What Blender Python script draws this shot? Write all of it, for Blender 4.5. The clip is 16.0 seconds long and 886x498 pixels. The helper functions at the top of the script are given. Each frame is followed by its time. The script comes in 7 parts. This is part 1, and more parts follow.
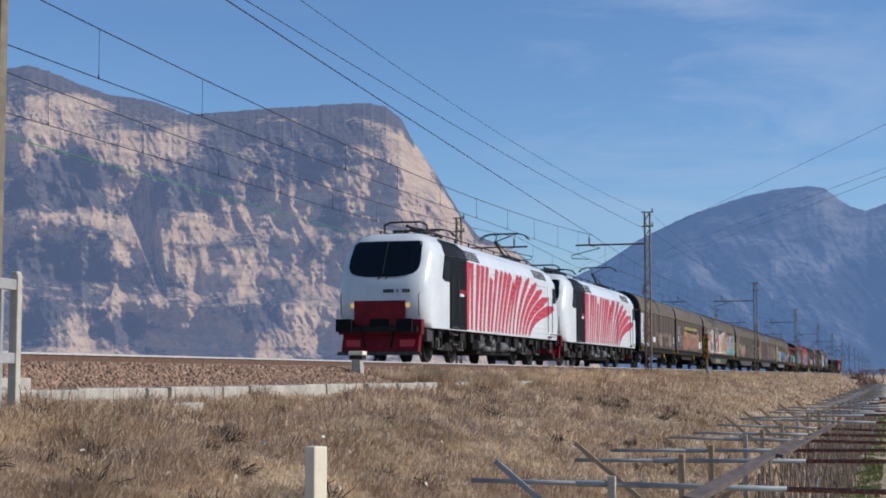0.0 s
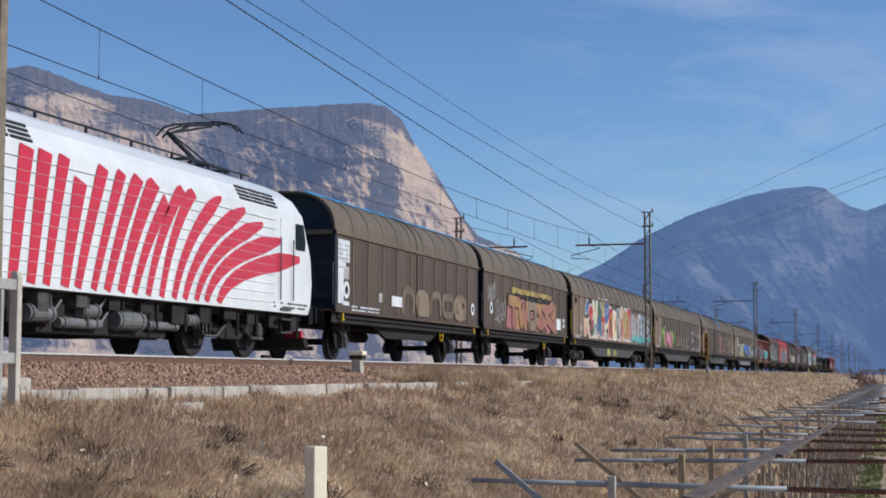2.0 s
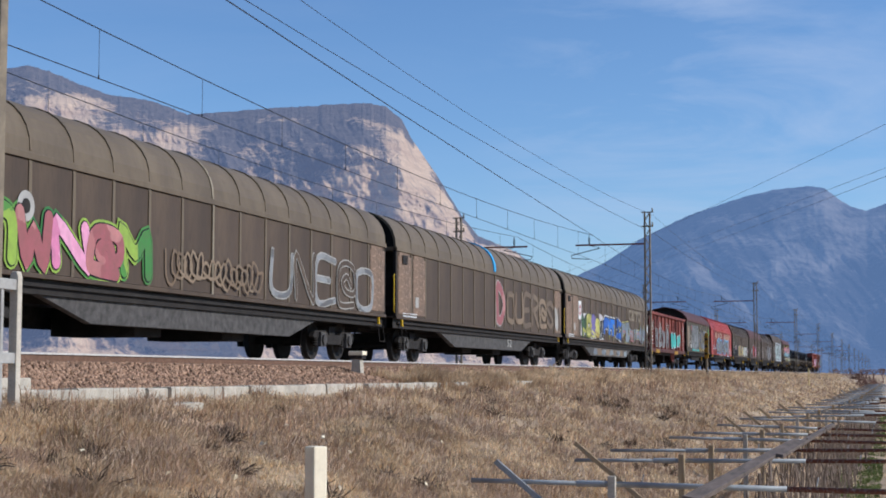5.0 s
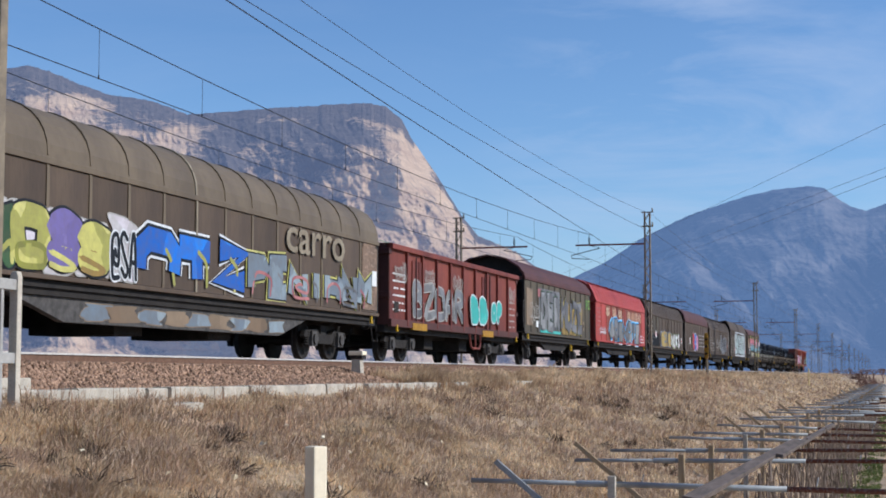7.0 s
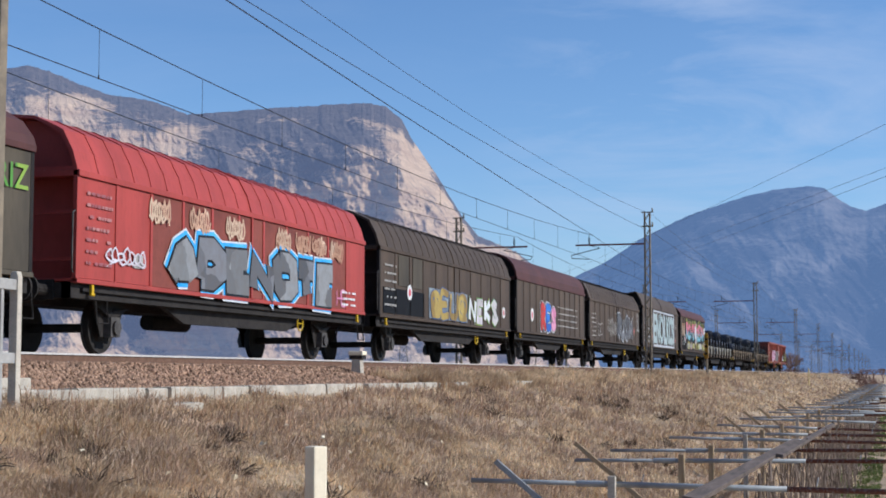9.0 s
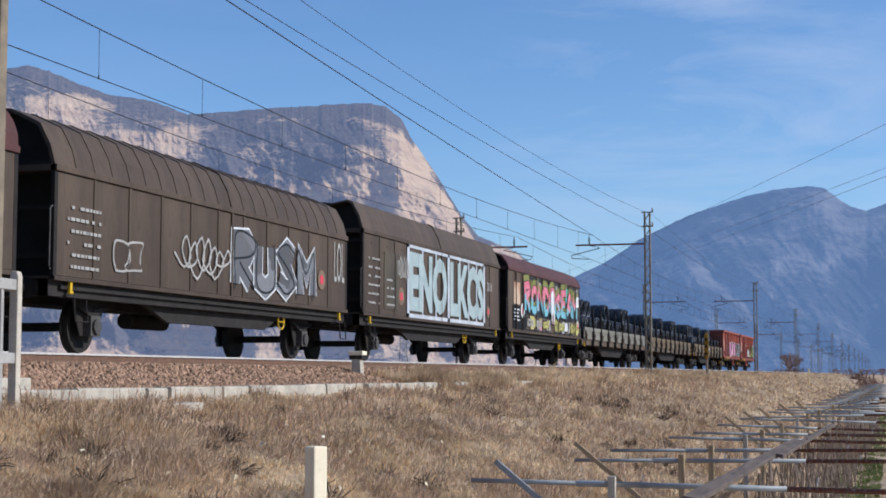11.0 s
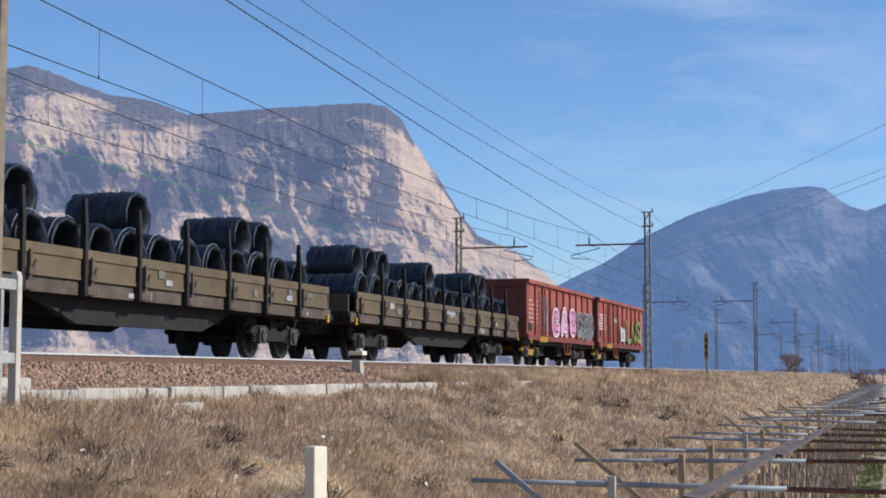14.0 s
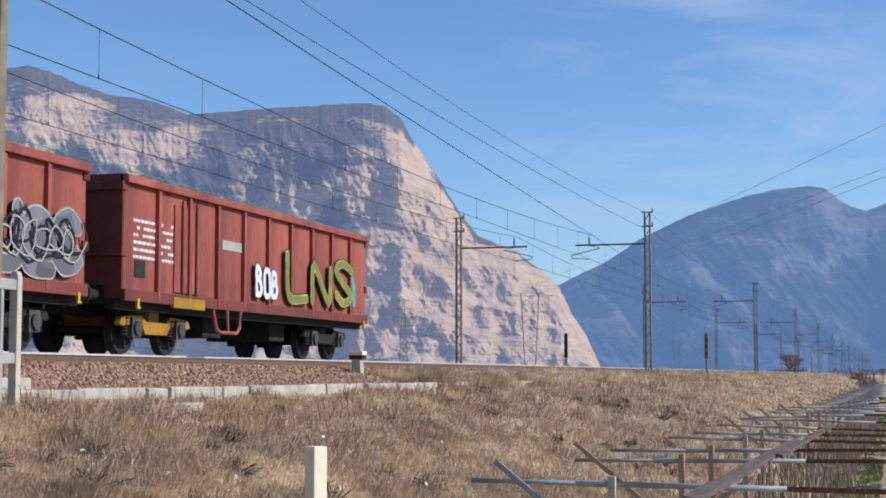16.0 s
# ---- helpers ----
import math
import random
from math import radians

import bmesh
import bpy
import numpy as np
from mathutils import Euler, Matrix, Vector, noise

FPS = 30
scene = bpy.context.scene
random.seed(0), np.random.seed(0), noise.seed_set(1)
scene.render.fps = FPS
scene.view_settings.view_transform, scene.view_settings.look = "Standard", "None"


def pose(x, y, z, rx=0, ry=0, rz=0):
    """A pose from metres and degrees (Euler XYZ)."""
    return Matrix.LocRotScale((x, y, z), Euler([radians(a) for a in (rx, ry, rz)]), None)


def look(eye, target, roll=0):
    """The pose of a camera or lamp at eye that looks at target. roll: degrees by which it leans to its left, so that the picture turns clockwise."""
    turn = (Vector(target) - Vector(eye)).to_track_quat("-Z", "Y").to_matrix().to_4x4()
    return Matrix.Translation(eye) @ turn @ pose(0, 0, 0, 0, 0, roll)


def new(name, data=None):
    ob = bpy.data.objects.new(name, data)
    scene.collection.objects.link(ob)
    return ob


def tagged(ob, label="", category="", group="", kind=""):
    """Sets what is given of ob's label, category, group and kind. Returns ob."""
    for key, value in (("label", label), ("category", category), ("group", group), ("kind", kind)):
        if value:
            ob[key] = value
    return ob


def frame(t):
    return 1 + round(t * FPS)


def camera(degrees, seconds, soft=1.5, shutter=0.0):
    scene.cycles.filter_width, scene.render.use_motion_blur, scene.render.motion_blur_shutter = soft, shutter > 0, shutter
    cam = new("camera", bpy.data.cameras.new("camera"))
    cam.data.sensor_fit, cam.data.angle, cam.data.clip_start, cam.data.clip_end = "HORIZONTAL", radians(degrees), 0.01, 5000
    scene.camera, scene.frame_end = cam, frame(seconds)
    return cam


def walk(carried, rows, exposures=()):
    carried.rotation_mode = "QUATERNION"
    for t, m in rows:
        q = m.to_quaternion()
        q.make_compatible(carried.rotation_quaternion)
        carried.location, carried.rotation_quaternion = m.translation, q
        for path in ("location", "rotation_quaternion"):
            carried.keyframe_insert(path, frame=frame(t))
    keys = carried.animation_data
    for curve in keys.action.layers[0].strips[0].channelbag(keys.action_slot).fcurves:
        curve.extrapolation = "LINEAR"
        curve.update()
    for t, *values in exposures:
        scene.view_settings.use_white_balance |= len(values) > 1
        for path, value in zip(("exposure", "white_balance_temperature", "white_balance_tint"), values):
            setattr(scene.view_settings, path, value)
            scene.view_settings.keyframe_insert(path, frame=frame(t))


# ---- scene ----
# Camera: still, on high ground beside the line. x: across the line (the line lies at negative x), y: along it, z: up.
EYE_Z = 3.0
RAIL_Z = 3.38
TRACK_X = -14.65
FAR_TRACK_X = -18.55
cam = camera(32.68, 16.0, soft=1.8)
YAW, PITCH = 16.6, 4.76
CAM = pose(0, 0, EYE_Z, 90 + PITCH, 0, YAW)
walk(cam, [(0.0, CAM), (16.0, CAM)], exposures=[(0.0, -0.2, 5700, 10), (1.5, -0.22, 5700, 10), (3.5, -0.1, 5700, 10), (7.0, 0.0, 5700, 10), (16.0, 0.08, 5700, 10)])

# How far the train has run at each time, in metres.
RUN = [(0.0, -23.5), (0.5, -12.0), (1.0, 0.0), (1.5, 11.2), (2.0, 23.4), (2.5, 34.6), (3.0, 46.8), (3.5, 58.2), (4.0, 70.4),
       (4.2, 75.2), (5.0, 93.2), (5.5, 104.5), (6.3, 122.8), (6.5, 127.5), (7.0, 139.3), (7.5, 150.5), (8.0, 162.4), (8.5, 173.6),
       (9.0, 185.7), (9.2, 190.2), (10.0, 208.6), (10.6, 222.3), (11.3, 238.2), (11.5, 242.9), (12.0, 254.7), (12.5, 266.0),
       (13.0, 276.3), (13.5, 287.9), (14.0, 299.6), (14.5, 310.6), (15.0, 322.3), (15.5, 333.3), (16.0, 345.1)]

# ---- light ----
SUN = Vector((0.80, 0.16, 0.55)).normalized()      # towards the sun
world = bpy.data.worlds.new("sky")
scene.world = world
world.use_nodes = True
wn, wl = world.node_tree.nodes, world.node_tree.links
sky = wn.new("ShaderNodeTexSky")
sky.sky_type, sky.sun_disc = "NISHITA", False
sky.sun_elevation = math.asin(SUN.z)
sky.sun_rotation = math.atan2(SUN.x, SUN.y)
sky.air_density, sky.dust_density, sky.ozone_density, sky.altitude = 1.0, 0.25, 5.0, 300
bg = wn["Background"]
bg.inputs["Strength"].default_value = 0.122
co = wn.new("ShaderNodeTexCoord")
mp = wn.new("ShaderNodeMapping")
mp.inputs["Scale"].default_value = (3.0, 3.0, 13.0)
mp.inputs["Rotation"].default_value = (0.10, 0.06, 0.3)
mp.inputs["Location"].default_value = (1.7, 0.4, 2.3)
cl = wn.new("ShaderNodeTexNoise")
cl.inputs["Scale"].default_value, cl.inputs["Detail"].default_value, cl.inputs["Roughness"].default_value = 1.7, 9, 0.62
cl.inputs["Distortion"].default_value = 0.6
cr = wn.new("ShaderNodeMapRange")
cr.inputs["From Min"].default_value, cr.inputs["From Max"].default_value, cr.inputs["To Max"].default_value = 0.42, 0.76, 0.62
mx = wn.new("ShaderNodeMix")
mx.data_type = "RGBA"
mx.inputs["B"].default_value = (4.6, 5.1, 6.1, 1)
wl.new(co.outputs["Generated"], mp.inputs["Vector"])
wl.new(mp.outputs["Vector"], cl.inputs["Vector"])
wl.new(cl.outputs["Fac"], cr.inputs["Value"])
# thin high cloud gathers over the valley's end
VALLEY = Vector((math.sin(radians(-6.6)), math.cos(radians(-6.6)), 0.165)).normalized()
vd, vr, vm = wn.new("ShaderNodeVectorMath"), wn.new("ShaderNodeMapRange"), wn.new("ShaderNodeMath")
vd.operation, vm.operation = "DOT_PRODUCT", "MULTIPLY"
vd.inputs[1].default_value = VALLEY
vr.interpolation_type = "SMOOTHSTEP"
vr.inputs["From Min"].default_value, vr.inputs["From Max"].default_value = math.cos(radians(9.5)), math.cos(radians(1.0))
vr.inputs["To Min"].default_value = 0.10
wl.new(co.outputs["Generated"], vd.inputs[0])
wl.new(vd.outputs["Value"], vr.inputs["Value"])
wl.new(cr.outputs["Result"], vm.inputs[0])
wl.new(vr.outputs["Result"], vm.inputs[1])
wl.new(vm.outputs["Value"], mx.inputs["Factor"])
wl.new(sky.outputs["Color"], mx.inputs["A"])
wl.new(mx.outputs["Result"], bg.inputs["Color"])
sun_data = bpy.data.lights.new("sun", "SUN")
sun_data.energy, sun_data.angle, sun_data.color = 4.3, radians(0.53), (1.0, 0.92, 0.81)
sun_lamp = new("sun", sun_data)
sun_lamp.matrix_world = look(SUN * 100, (0, 0, 0))


# ---- materials ----
def lin(r, g, b):
    return tuple(((c / 255) / 12.92 if c <= 10 else ((c / 255 + 0.055) / 1.055) ** 2.4) for c in (r, g, b)) + (1.0,)


def mat(name, a, b=None, rough=0.6, metal=0.0, scale=2.0, fine=30.0, bump=0.15, c=None, stretch=(1, 1, 1), grime=0.0, each=0.0, piece=0.0):
    """A surface of colours a and b, mixed by coarse noise, with fine grain c, streaks by stretch, grime and relief."""
    m = bpy.data.materials.new(name)
    m.use_nodes = True
    n, l = m.node_tree.nodes, m.node_tree.links
    s = n["Principled BSDF"]
    b = b or tuple(v * 0.75 for v in a[:3]) + (1,)
    c = c or tuple(v * 0.55 for v in a[:3]) + (1,)
    tc = n.new("ShaderNodeTexCoord")
    mapping = n.new("ShaderNodeMapping")
    mapping.inputs["Scale"].default_value = stretch
    l.new(tc.outputs["Object"], mapping.inputs["Vector"])
    n1, n2 = n.new("ShaderNodeTexNoise"), n.new("ShaderNodeTexNoise")
    for k, sc, d in ((n1, scale, 6), (n2, fine, 4)):
        k.inputs["Scale"].default_value, k.inputs["Detail"].default_value = sc, d
        k.inputs["Roughness"].default_value = 0.65
        l.new(mapping.outputs["Vector"], k.inputs["Vector"])
    r1 = n.new("ShaderNodeMapRange")
    r1.inputs["From Min"].default_value, r1.inputs["From Max"].default_value = 0.35, 0.65
    l.new(n1.outputs["Fac"], r1.inputs["Value"])
    m1, m2 = n.new("ShaderNodeMix"), n.new("ShaderNodeMix")
    m1.data_type = m2.data_type = "RGBA"
    m1.inputs["A"].default_value, m1.inputs["B"].default_value = a, b
    l.new(r1.outputs["Result"], m1.inputs["Factor"])
    r2 = n.new("ShaderNodeMapRange")
    r2.inputs["From Min"].default_value, r2.inputs["From Max"].default_value, r2.inputs["To Max"].default_value = 0.5, 0.75, 0.25 + grime
    l.new(n2.outputs["Fac"], r2.inputs["Value"])
    l.new(r2.outputs["Result"], m2.inputs["Factor"])
    l.new(m1.outputs["Result"], m2.inputs["A"])
    m2.inputs["B"].default_value = c
    last = m2.outputs["Result"]
    if each or piece:
        info = n.new("ShaderNodeNewGeometry" if each else "ShaderNodeObjectInfo")
        each = each or piece
        mr = n.new("ShaderNodeMapRange")
        mr.inputs["To Min"].default_value, mr.inputs["To Max"].default_value = 1 - each, 1 + each
        l.new(info.outputs["Random"] if piece else info.outputs["Random Per Island"], mr.inputs["Value"])
        mm = n.new("ShaderNodeMix")
        mm.data_type, mm.blend_type = "RGBA", "MULTIPLY"
        mm.inputs["Factor"].default_value = 1
        l.new(last, mm.inputs["A"])
        l.new(mr.outputs["Result"], mm.inputs["B"])
        last = mm.outputs["Result"]
    l.new(last, s.inputs["Base Color"])
    s.inputs["Roughness"].default_value, s.inputs["Metallic"].default_value = rough, metal
    s.inputs["Specular IOR Level"].default_value = 0.5 if rough < 0.45 else 0.22
    if bump:
        bp = n.new("ShaderNodeBump")
        bp.inputs["Strength"].default_value, bp.inputs["Distance"].default_value = bump, 0.02
        l.new(n2.outputs["Fac"], bp.inputs["Height"])
        l.new(bp.outputs["Normal"], s.inputs["Normal"])
    return m


def thin(m, share):
    """Lets part of the light through a thin blade."""
    n, l = m.node_tree.nodes, m.node_tree.links
    s = n["Principled BSDF"]
    tr, mixer = n.new("ShaderNodeBsdfTranslucent"), n.new("ShaderNodeMixShader")
    l.new(s.inputs["Base Color"].links[0].from_socket, tr.inputs["Color"])
    mixer.inputs["Fac"].default_value = share
    l.new(s.outputs["BSDF"], mixer.inputs[1])
    l.new(tr.outputs["BSDF"], mixer.inputs[2])
    l.new(mixer.outputs["Shader"], n["Material Output"].inputs["Surface"])
    return m


def spray(name, colours, scale, smooth=True, rough=0.5):
    """Sprayed paint in several colours that run into one another."""
    m = mat(name, colours[0], colours[0], rough=rough, scale=3, fine=40, bump=0.05)
    n, l = m.node_tree.nodes, m.node_tree.links
    v = n.new("ShaderNodeTexVoronoi")
    v.inputs["Scale"].default_value = scale
    no = n.new("ShaderNodeTexNoise")
    no.inputs["Scale"].default_value = scale * 1.3
    tc = n.new("ShaderNodeTexCoord")
    ad = n.new("ShaderNodeMix")
    ad.data_type = "RGBA"
    ad.inputs["Factor"].default_value = 0.25
    l.new(tc.outputs["Object"], no.inputs["Vector"])
    l.new(tc.outputs["Object"], ad.inputs["A"])
    l.new(no.outputs["Color"], ad.inputs["B"])
    l.new(ad.outputs["Result"], v.inputs["Vector"])
    ramp = n.new("ShaderNodeValToRGB")
    ramp.color_ramp.interpolation = "EASE" if smooth else "CONSTANT"
    els = ramp.color_ramp.elements
    while len(els) < len(colours):
        els.new(0.5)
    for i, col in enumerate(colours):
        els[i].position, els[i].color = i / len(colours), col
    sep = n.new("ShaderNodeSeparateColor")
    l.new(v.outputs["Color"], sep.inputs["Color"])
    l.new(sep.outputs["Red"], ramp.inputs["Fac"])
    dirt, amount, worn = n.new("ShaderNodeTexNoise"), n.new("ShaderNodeMapRange"), n.new("ShaderNodeMix")
    dirt.inputs["Scale"].default_value, dirt.inputs["Detail"].default_value, dirt.inputs["Roughness"].default_value = 4.0, 8, 0.7
    l.new(tc.outputs["Object"], dirt.inputs["Vector"])
    amount.inputs["From Min"].default_value, amount.inputs["From Max"].default_value = 0.35, 0.75
    amount.inputs["To Min"].default_value, amount.inputs["To Max"].default_value = 0.04, 0.50
    l.new(dirt.outputs["Fac"], amount.inputs["Value"])
    worn.data_type = "RGBA"
    worn.inputs["B"].default_value = lin(98, 84, 70)
    l.new(amount.outputs["Result"], worn.inputs["Factor"])
    l.new(ramp.outputs["Color"], worn.inputs["A"])
    l.new(worn.outputs["Result"], n["Principled BSDF"].inputs["Base Color"])
    return m


WHITE = mat("white_paint", lin(229, 227, 219), lin(213, 212, 206), rough=0.28, scale=1.2, fine=14, bump=0.02, c=lin(170, 172, 172))
BLACK = mat("black_paint", lin(11, 11, 14), lin(7, 7, 9), rough=0.7, scale=2, bump=0.03)
RED = mat("red_paint", lin(205, 30, 52), lin(185, 26, 46), rough=0.32, scale=2, bump=0.02, c=lin(190, 60, 70))
DARKRED = mat("dark_red_paint", lin(140, 22, 34), lin(95, 18, 26), rough=0.5, scale=3, bump=0.05, grime=0.3)
GLASS = mat("dark_glass", lin(9, 11, 14), lin(6, 8, 11), rough=0.12, bump=0.0)
DULLGLASS = mat("dusty_dark_glass", lin(10, 11, 13), lin(7, 8, 10), rough=0.5, bump=0.0)
GEAR = mat("underframe_grime", lin(52, 48, 44), lin(36, 33, 31), rough=0.8, scale=4, fine=25, bump=0.4, c=lin(78, 68, 60))
GEARLIGHT = mat("dusty_axlebox_metal", lin(92, 88, 84), lin(60, 57, 54), rough=0.7, scale=6, bump=0.3)
ROOFGEAR = mat("roof_equipment", lin(52, 54, 58), lin(34, 36, 40), rough=0.6, scale=4, bump=0.1)
BROWN = mat("brown_wagon_paint", lin(94, 79, 64), lin(75, 63, 53), rough=0.6, scale=0.7, fine=9, bump=0.08, c=lin(58, 50, 44), stretch=(1, 1.6, 0.35), grime=0.25, piece=0.14)
BROWNROOF = mat("brown_wagon_roof", lin(116, 102, 82), lin(95, 83, 68), rough=0.55, scale=0.8, fine=8, bump=0.08, c=lin(84, 72, 58), stretch=(1, 1, 0.4), grime=0.2)
DARKBROWN = mat("dark_brown_wagon_paint", lin(88, 74, 61), lin(68, 57, 48), rough=0.65, scale=0.8, fine=9, bump=0.08, c=lin(48, 41, 36), stretch=(1, 1.6, 0.35), grime=0.25, piece=0.14)
SCUFF = mat("scuffed_end_door_paint", lin(134, 110, 90), lin(102, 85, 71), rough=0.6, scale=1.4, fine=7, bump=0.1, c=lin(186, 158, 134), stretch=(1, .7, 1.8), grime=0.45)
SEAM = mat("dusty_seam_paint", lin(150, 138, 116), lin(122, 110, 92), rough=0.6, scale=2, fine=9, bump=0.05)
MAROON = mat("maroon_wagon_roof", lin(92, 58, 52), lin(74, 48, 44), rough=0.6, scale=0.9, fine=9, bump=0.08, grime=0.2)
OLIVE = mat("weathered_grey_wagon_paint", lin(92, 83, 68), lin(68, 62, 53), rough=0.65, scale=0.8, fine=8, bump=0.08, stretch=(1, 1.5, 0.4), grime=0.3, piece=0.14)
OXIDE = mat("oxide_red_wagon_paint", lin(170, 94, 76), lin(114, 62, 54), rough=0.65, scale=0.7, fine=9, bump=0.1, c=lin(92, 50, 42), stretch=(1, 1.4, 0.4), grime=0.3, piece=0.14)
RUSTRED = mat("dark_rust_red_wagon_paint", lin(126, 66, 54), lin(92, 48, 44), rough=0.65, scale=0.9, fine=9, bump=0.1, c=lin(66, 40, 36), stretch=(1, 1.4, 0.4), grime=0.3, piece=0.14)
REDWAGON = mat("bright_red_wagon_paint", lin(176, 74, 66), lin(152, 64, 56), rough=0.5, scale=0.7, fine=8, bump=0.06, c=lin(120, 52, 44), stretch=(1, 1.4, 0.4), grime=0.15)
REDPANEL = mat("faded_red_panel", lin(134, 72, 60), lin(112, 60, 50), rough=0.6, scale=0.9, fine=8, bump=0.06, c=lin(96, 52, 44), grime=0.2, piece=0.14)
BOARD = mat("grey_side_board", lin(126, 122, 110), lin(106, 102, 92), rough=0.6, scale=0.9, fine=10, bump=0.08, grime=0.3, piece=0.14)
OLIVEBOARD = mat("olive_brown_side_board", lin(106, 90, 66), lin(76, 64, 50), rough=0.6, scale=0.9, fine=10, bump=0.08, grime=0.3, piece=0.14)
COIL = mat("wire_rod_coil", lin(60, 63, 70), lin(32, 34, 39), rough=0.42, metal=0.55, scale=5, fine=50, bump=0.3, stretch=(1, 6, 6))
YELLOW = mat("yellow_paint", lin(214, 178, 30), lin(190, 150, 30), rough=0.5, scale=6, bump=0.05)
OCHRE = mat("ochre_paint", lin(176, 132, 40), lin(140, 104, 38), rough=0.6, scale=5, bump=0.1, grime=0.2)
SIGNWHITE = mat("white_lettering", lin(226, 226, 222), lin(206, 206, 202), rough=0.6, scale=6, bump=0.0)
# light blue of the roof line and of one roof seam
LIGHTBLUE = mat("light_blue_line", lin(70, 165, 215), lin(60, 150, 205), rough=0.5, bump=0.02)
# dark colour that stands for the shade on van ends between wagons
ENDSHADE = mat("sooty_end_wall", lin(48, 43, 39), lin(34, 31, 29), rough=0.8, scale=2, fine=12, bump=0.1)
BLUEBLACK = mat("blue_black_end_wall", lin(42, 52, 66), lin(30, 36, 46), rough=0.5, scale=2, bump=0.05)
STEEL = mat("galvanised_steel", lin(168, 170, 168), lin(140, 142, 142), rough=0.55, metal=0.15, scale=4, fine=40, bump=0.1)
RUST = mat("rusty_steel", lin(128, 80, 62), lin(104, 66, 52), rough=0.75, metal=0.1, scale=5, fine=40, bump=0.25, c=lin(186, 176, 166), grime=0.5)
MAST = mat("mast_steel", lin(146, 132, 110), lin(118, 106, 90), rough=0.6, metal=0.2, scale=3, bump=0.1)
ARM = mat("oxide_arm", lin(128, 66, 60), lin(104, 58, 52), rough=0.6, scale=3, bump=0.1)
WIRE = mat("weathered_wire", lin(58, 58, 62), lin(46, 46, 50), rough=0.5, metal=0.3, bump=0.0)
GREENWIRE = mat("green_wire", lin(90, 150, 104), rough=0.5, bump=0.0)
RAILTOP = mat("polished_rail", lin(222, 214, 204), lin(200, 190, 180), rough=0.4, metal=0.2, scale=8, bump=0.0)
RAILSIDE = mat("rusty_rail", lin(120, 92, 74), lin(98, 74, 60), rough=0.8, scale=8, bump=0.2)
CONCRETE = mat("weathered_concrete", lin(196, 186, 168), lin(168, 158, 142), rough=0.85, scale=3, fine=40, bump=0.25, c=lin(120, 116, 106), grime=0.25, piece=0.14)
PALECONCRETE = mat("pale_concrete", lin(248, 234, 204), lin(234, 218, 186), rough=0.85, scale=4, fine=40, bump=0.15, c=lin(196, 188, 170))
DARKCONCRETE = mat("grey_old_concrete", lin(176, 172, 164), lin(148, 144, 138), rough=0.9, scale=4, fine=40, bump=0.3)
STONE = mat("ballast_stone", lin(172, 140, 114), lin(134, 106, 86), rough=0.9, scale=6, fine=40, bump=0.3, each=0.45)
BALLAST = mat("ballast_bed", lin(138, 112, 92), lin(96, 74, 64), rough=0.95, scale=9, fine=28, bump=0.8, c=lin(56, 44, 40), grime=0.5)
SLOPE = mat("dry_grass_soil", lin(190, 166, 136), lin(140, 120, 98), rough=0.95, scale=0.8, fine=12, bump=0.5, c=lin(76, 64, 48), grime=0.3)
BLADE = mat("dry_grass_blade", lin(249, 224, 184), lin(172, 144, 113), rough=0.8, scale=0.42, fine=3, bump=0.0, c=lin(172, 148, 116), each=0.2)
GREENBLADE = mat("green_grass_blade", lin(118, 126, 74), lin(100, 108, 62), rough=0.8, scale=0.8, fine=4, bump=0.0, each=0.3)
thin(BLADE, 0.5)
thin(GREENBLADE, 0.4)
DARKPLANK = mat("weathered_plank", lin(118, 104, 94), lin(84, 75, 68), rough=0.9, scale=3, fine=30, bump=0.3, stretch=(4, 0.5, 4))
VINE = mat("vine_wood", lin(140, 122, 106), lin(108, 94, 82), rough=0.9, scale=4, fine=30, bump=0.4, each=0.3)
TWIG = mat("bare_twig", lin(100, 84, 69), lin(74, 62, 52), rough=0.9, scale=4, bump=0.0, each=0.3)
FARTWIG = mat("reddish_bare_twig", lin(150, 116, 100), lin(120, 96, 88), rough=0.9, scale=4, bump=0.0, each=0.3)
WOODPOST = mat("weathered_wood", lin(188, 164, 128), lin(154, 132, 102), rough=0.85, scale=3, fine=30, bump=0.3, stretch=(4, 4, 0.5))


# ---- mesh helpers ----
def box(bm, x0, x1, y0, y1, z0, z1):
    vs = [bm.verts.new((x, y, z)) for z in (z0, z1) for y in (y0, y1) for x in (x0, x1)]
    for f in ((0, 2, 3, 1), (4, 5, 7, 6), (0, 1, 5, 4), (2, 6, 7, 3), (0, 4, 6, 2), (1, 3, 7, 5)):
        bm.faces.new([vs[i] for i in f])
    return vs


def bar(bm, a, b, r, sides=8, r2=None):
    """A round bar from a to b."""
    a, b = Vector(a), Vector(b)
    d = (b - a).normalized()
    u = d.cross(Vector((0, 0, 1)) if abs(d.z) < 0.9 else Vector((1, 0, 0))).normalized()
    w = d.cross(u)
    rings = []
    for p, rr in ((a, r), (b, r if r2 is None else r2)):
        rings.append([bm.verts.new(p + (u * math.cos(k * math.tau / sides) + w * math.sin(k * math.tau / sides)) * rr) for k in range(sides)])
    for k in range(sides):
        j = (k + 1) % sides
        bm.faces.new((rings[0][k], rings[0][j], rings[1][j], rings[1][k]))
    bm.faces.new(rings[0][::-1])
    bm.faces.new(rings[1])


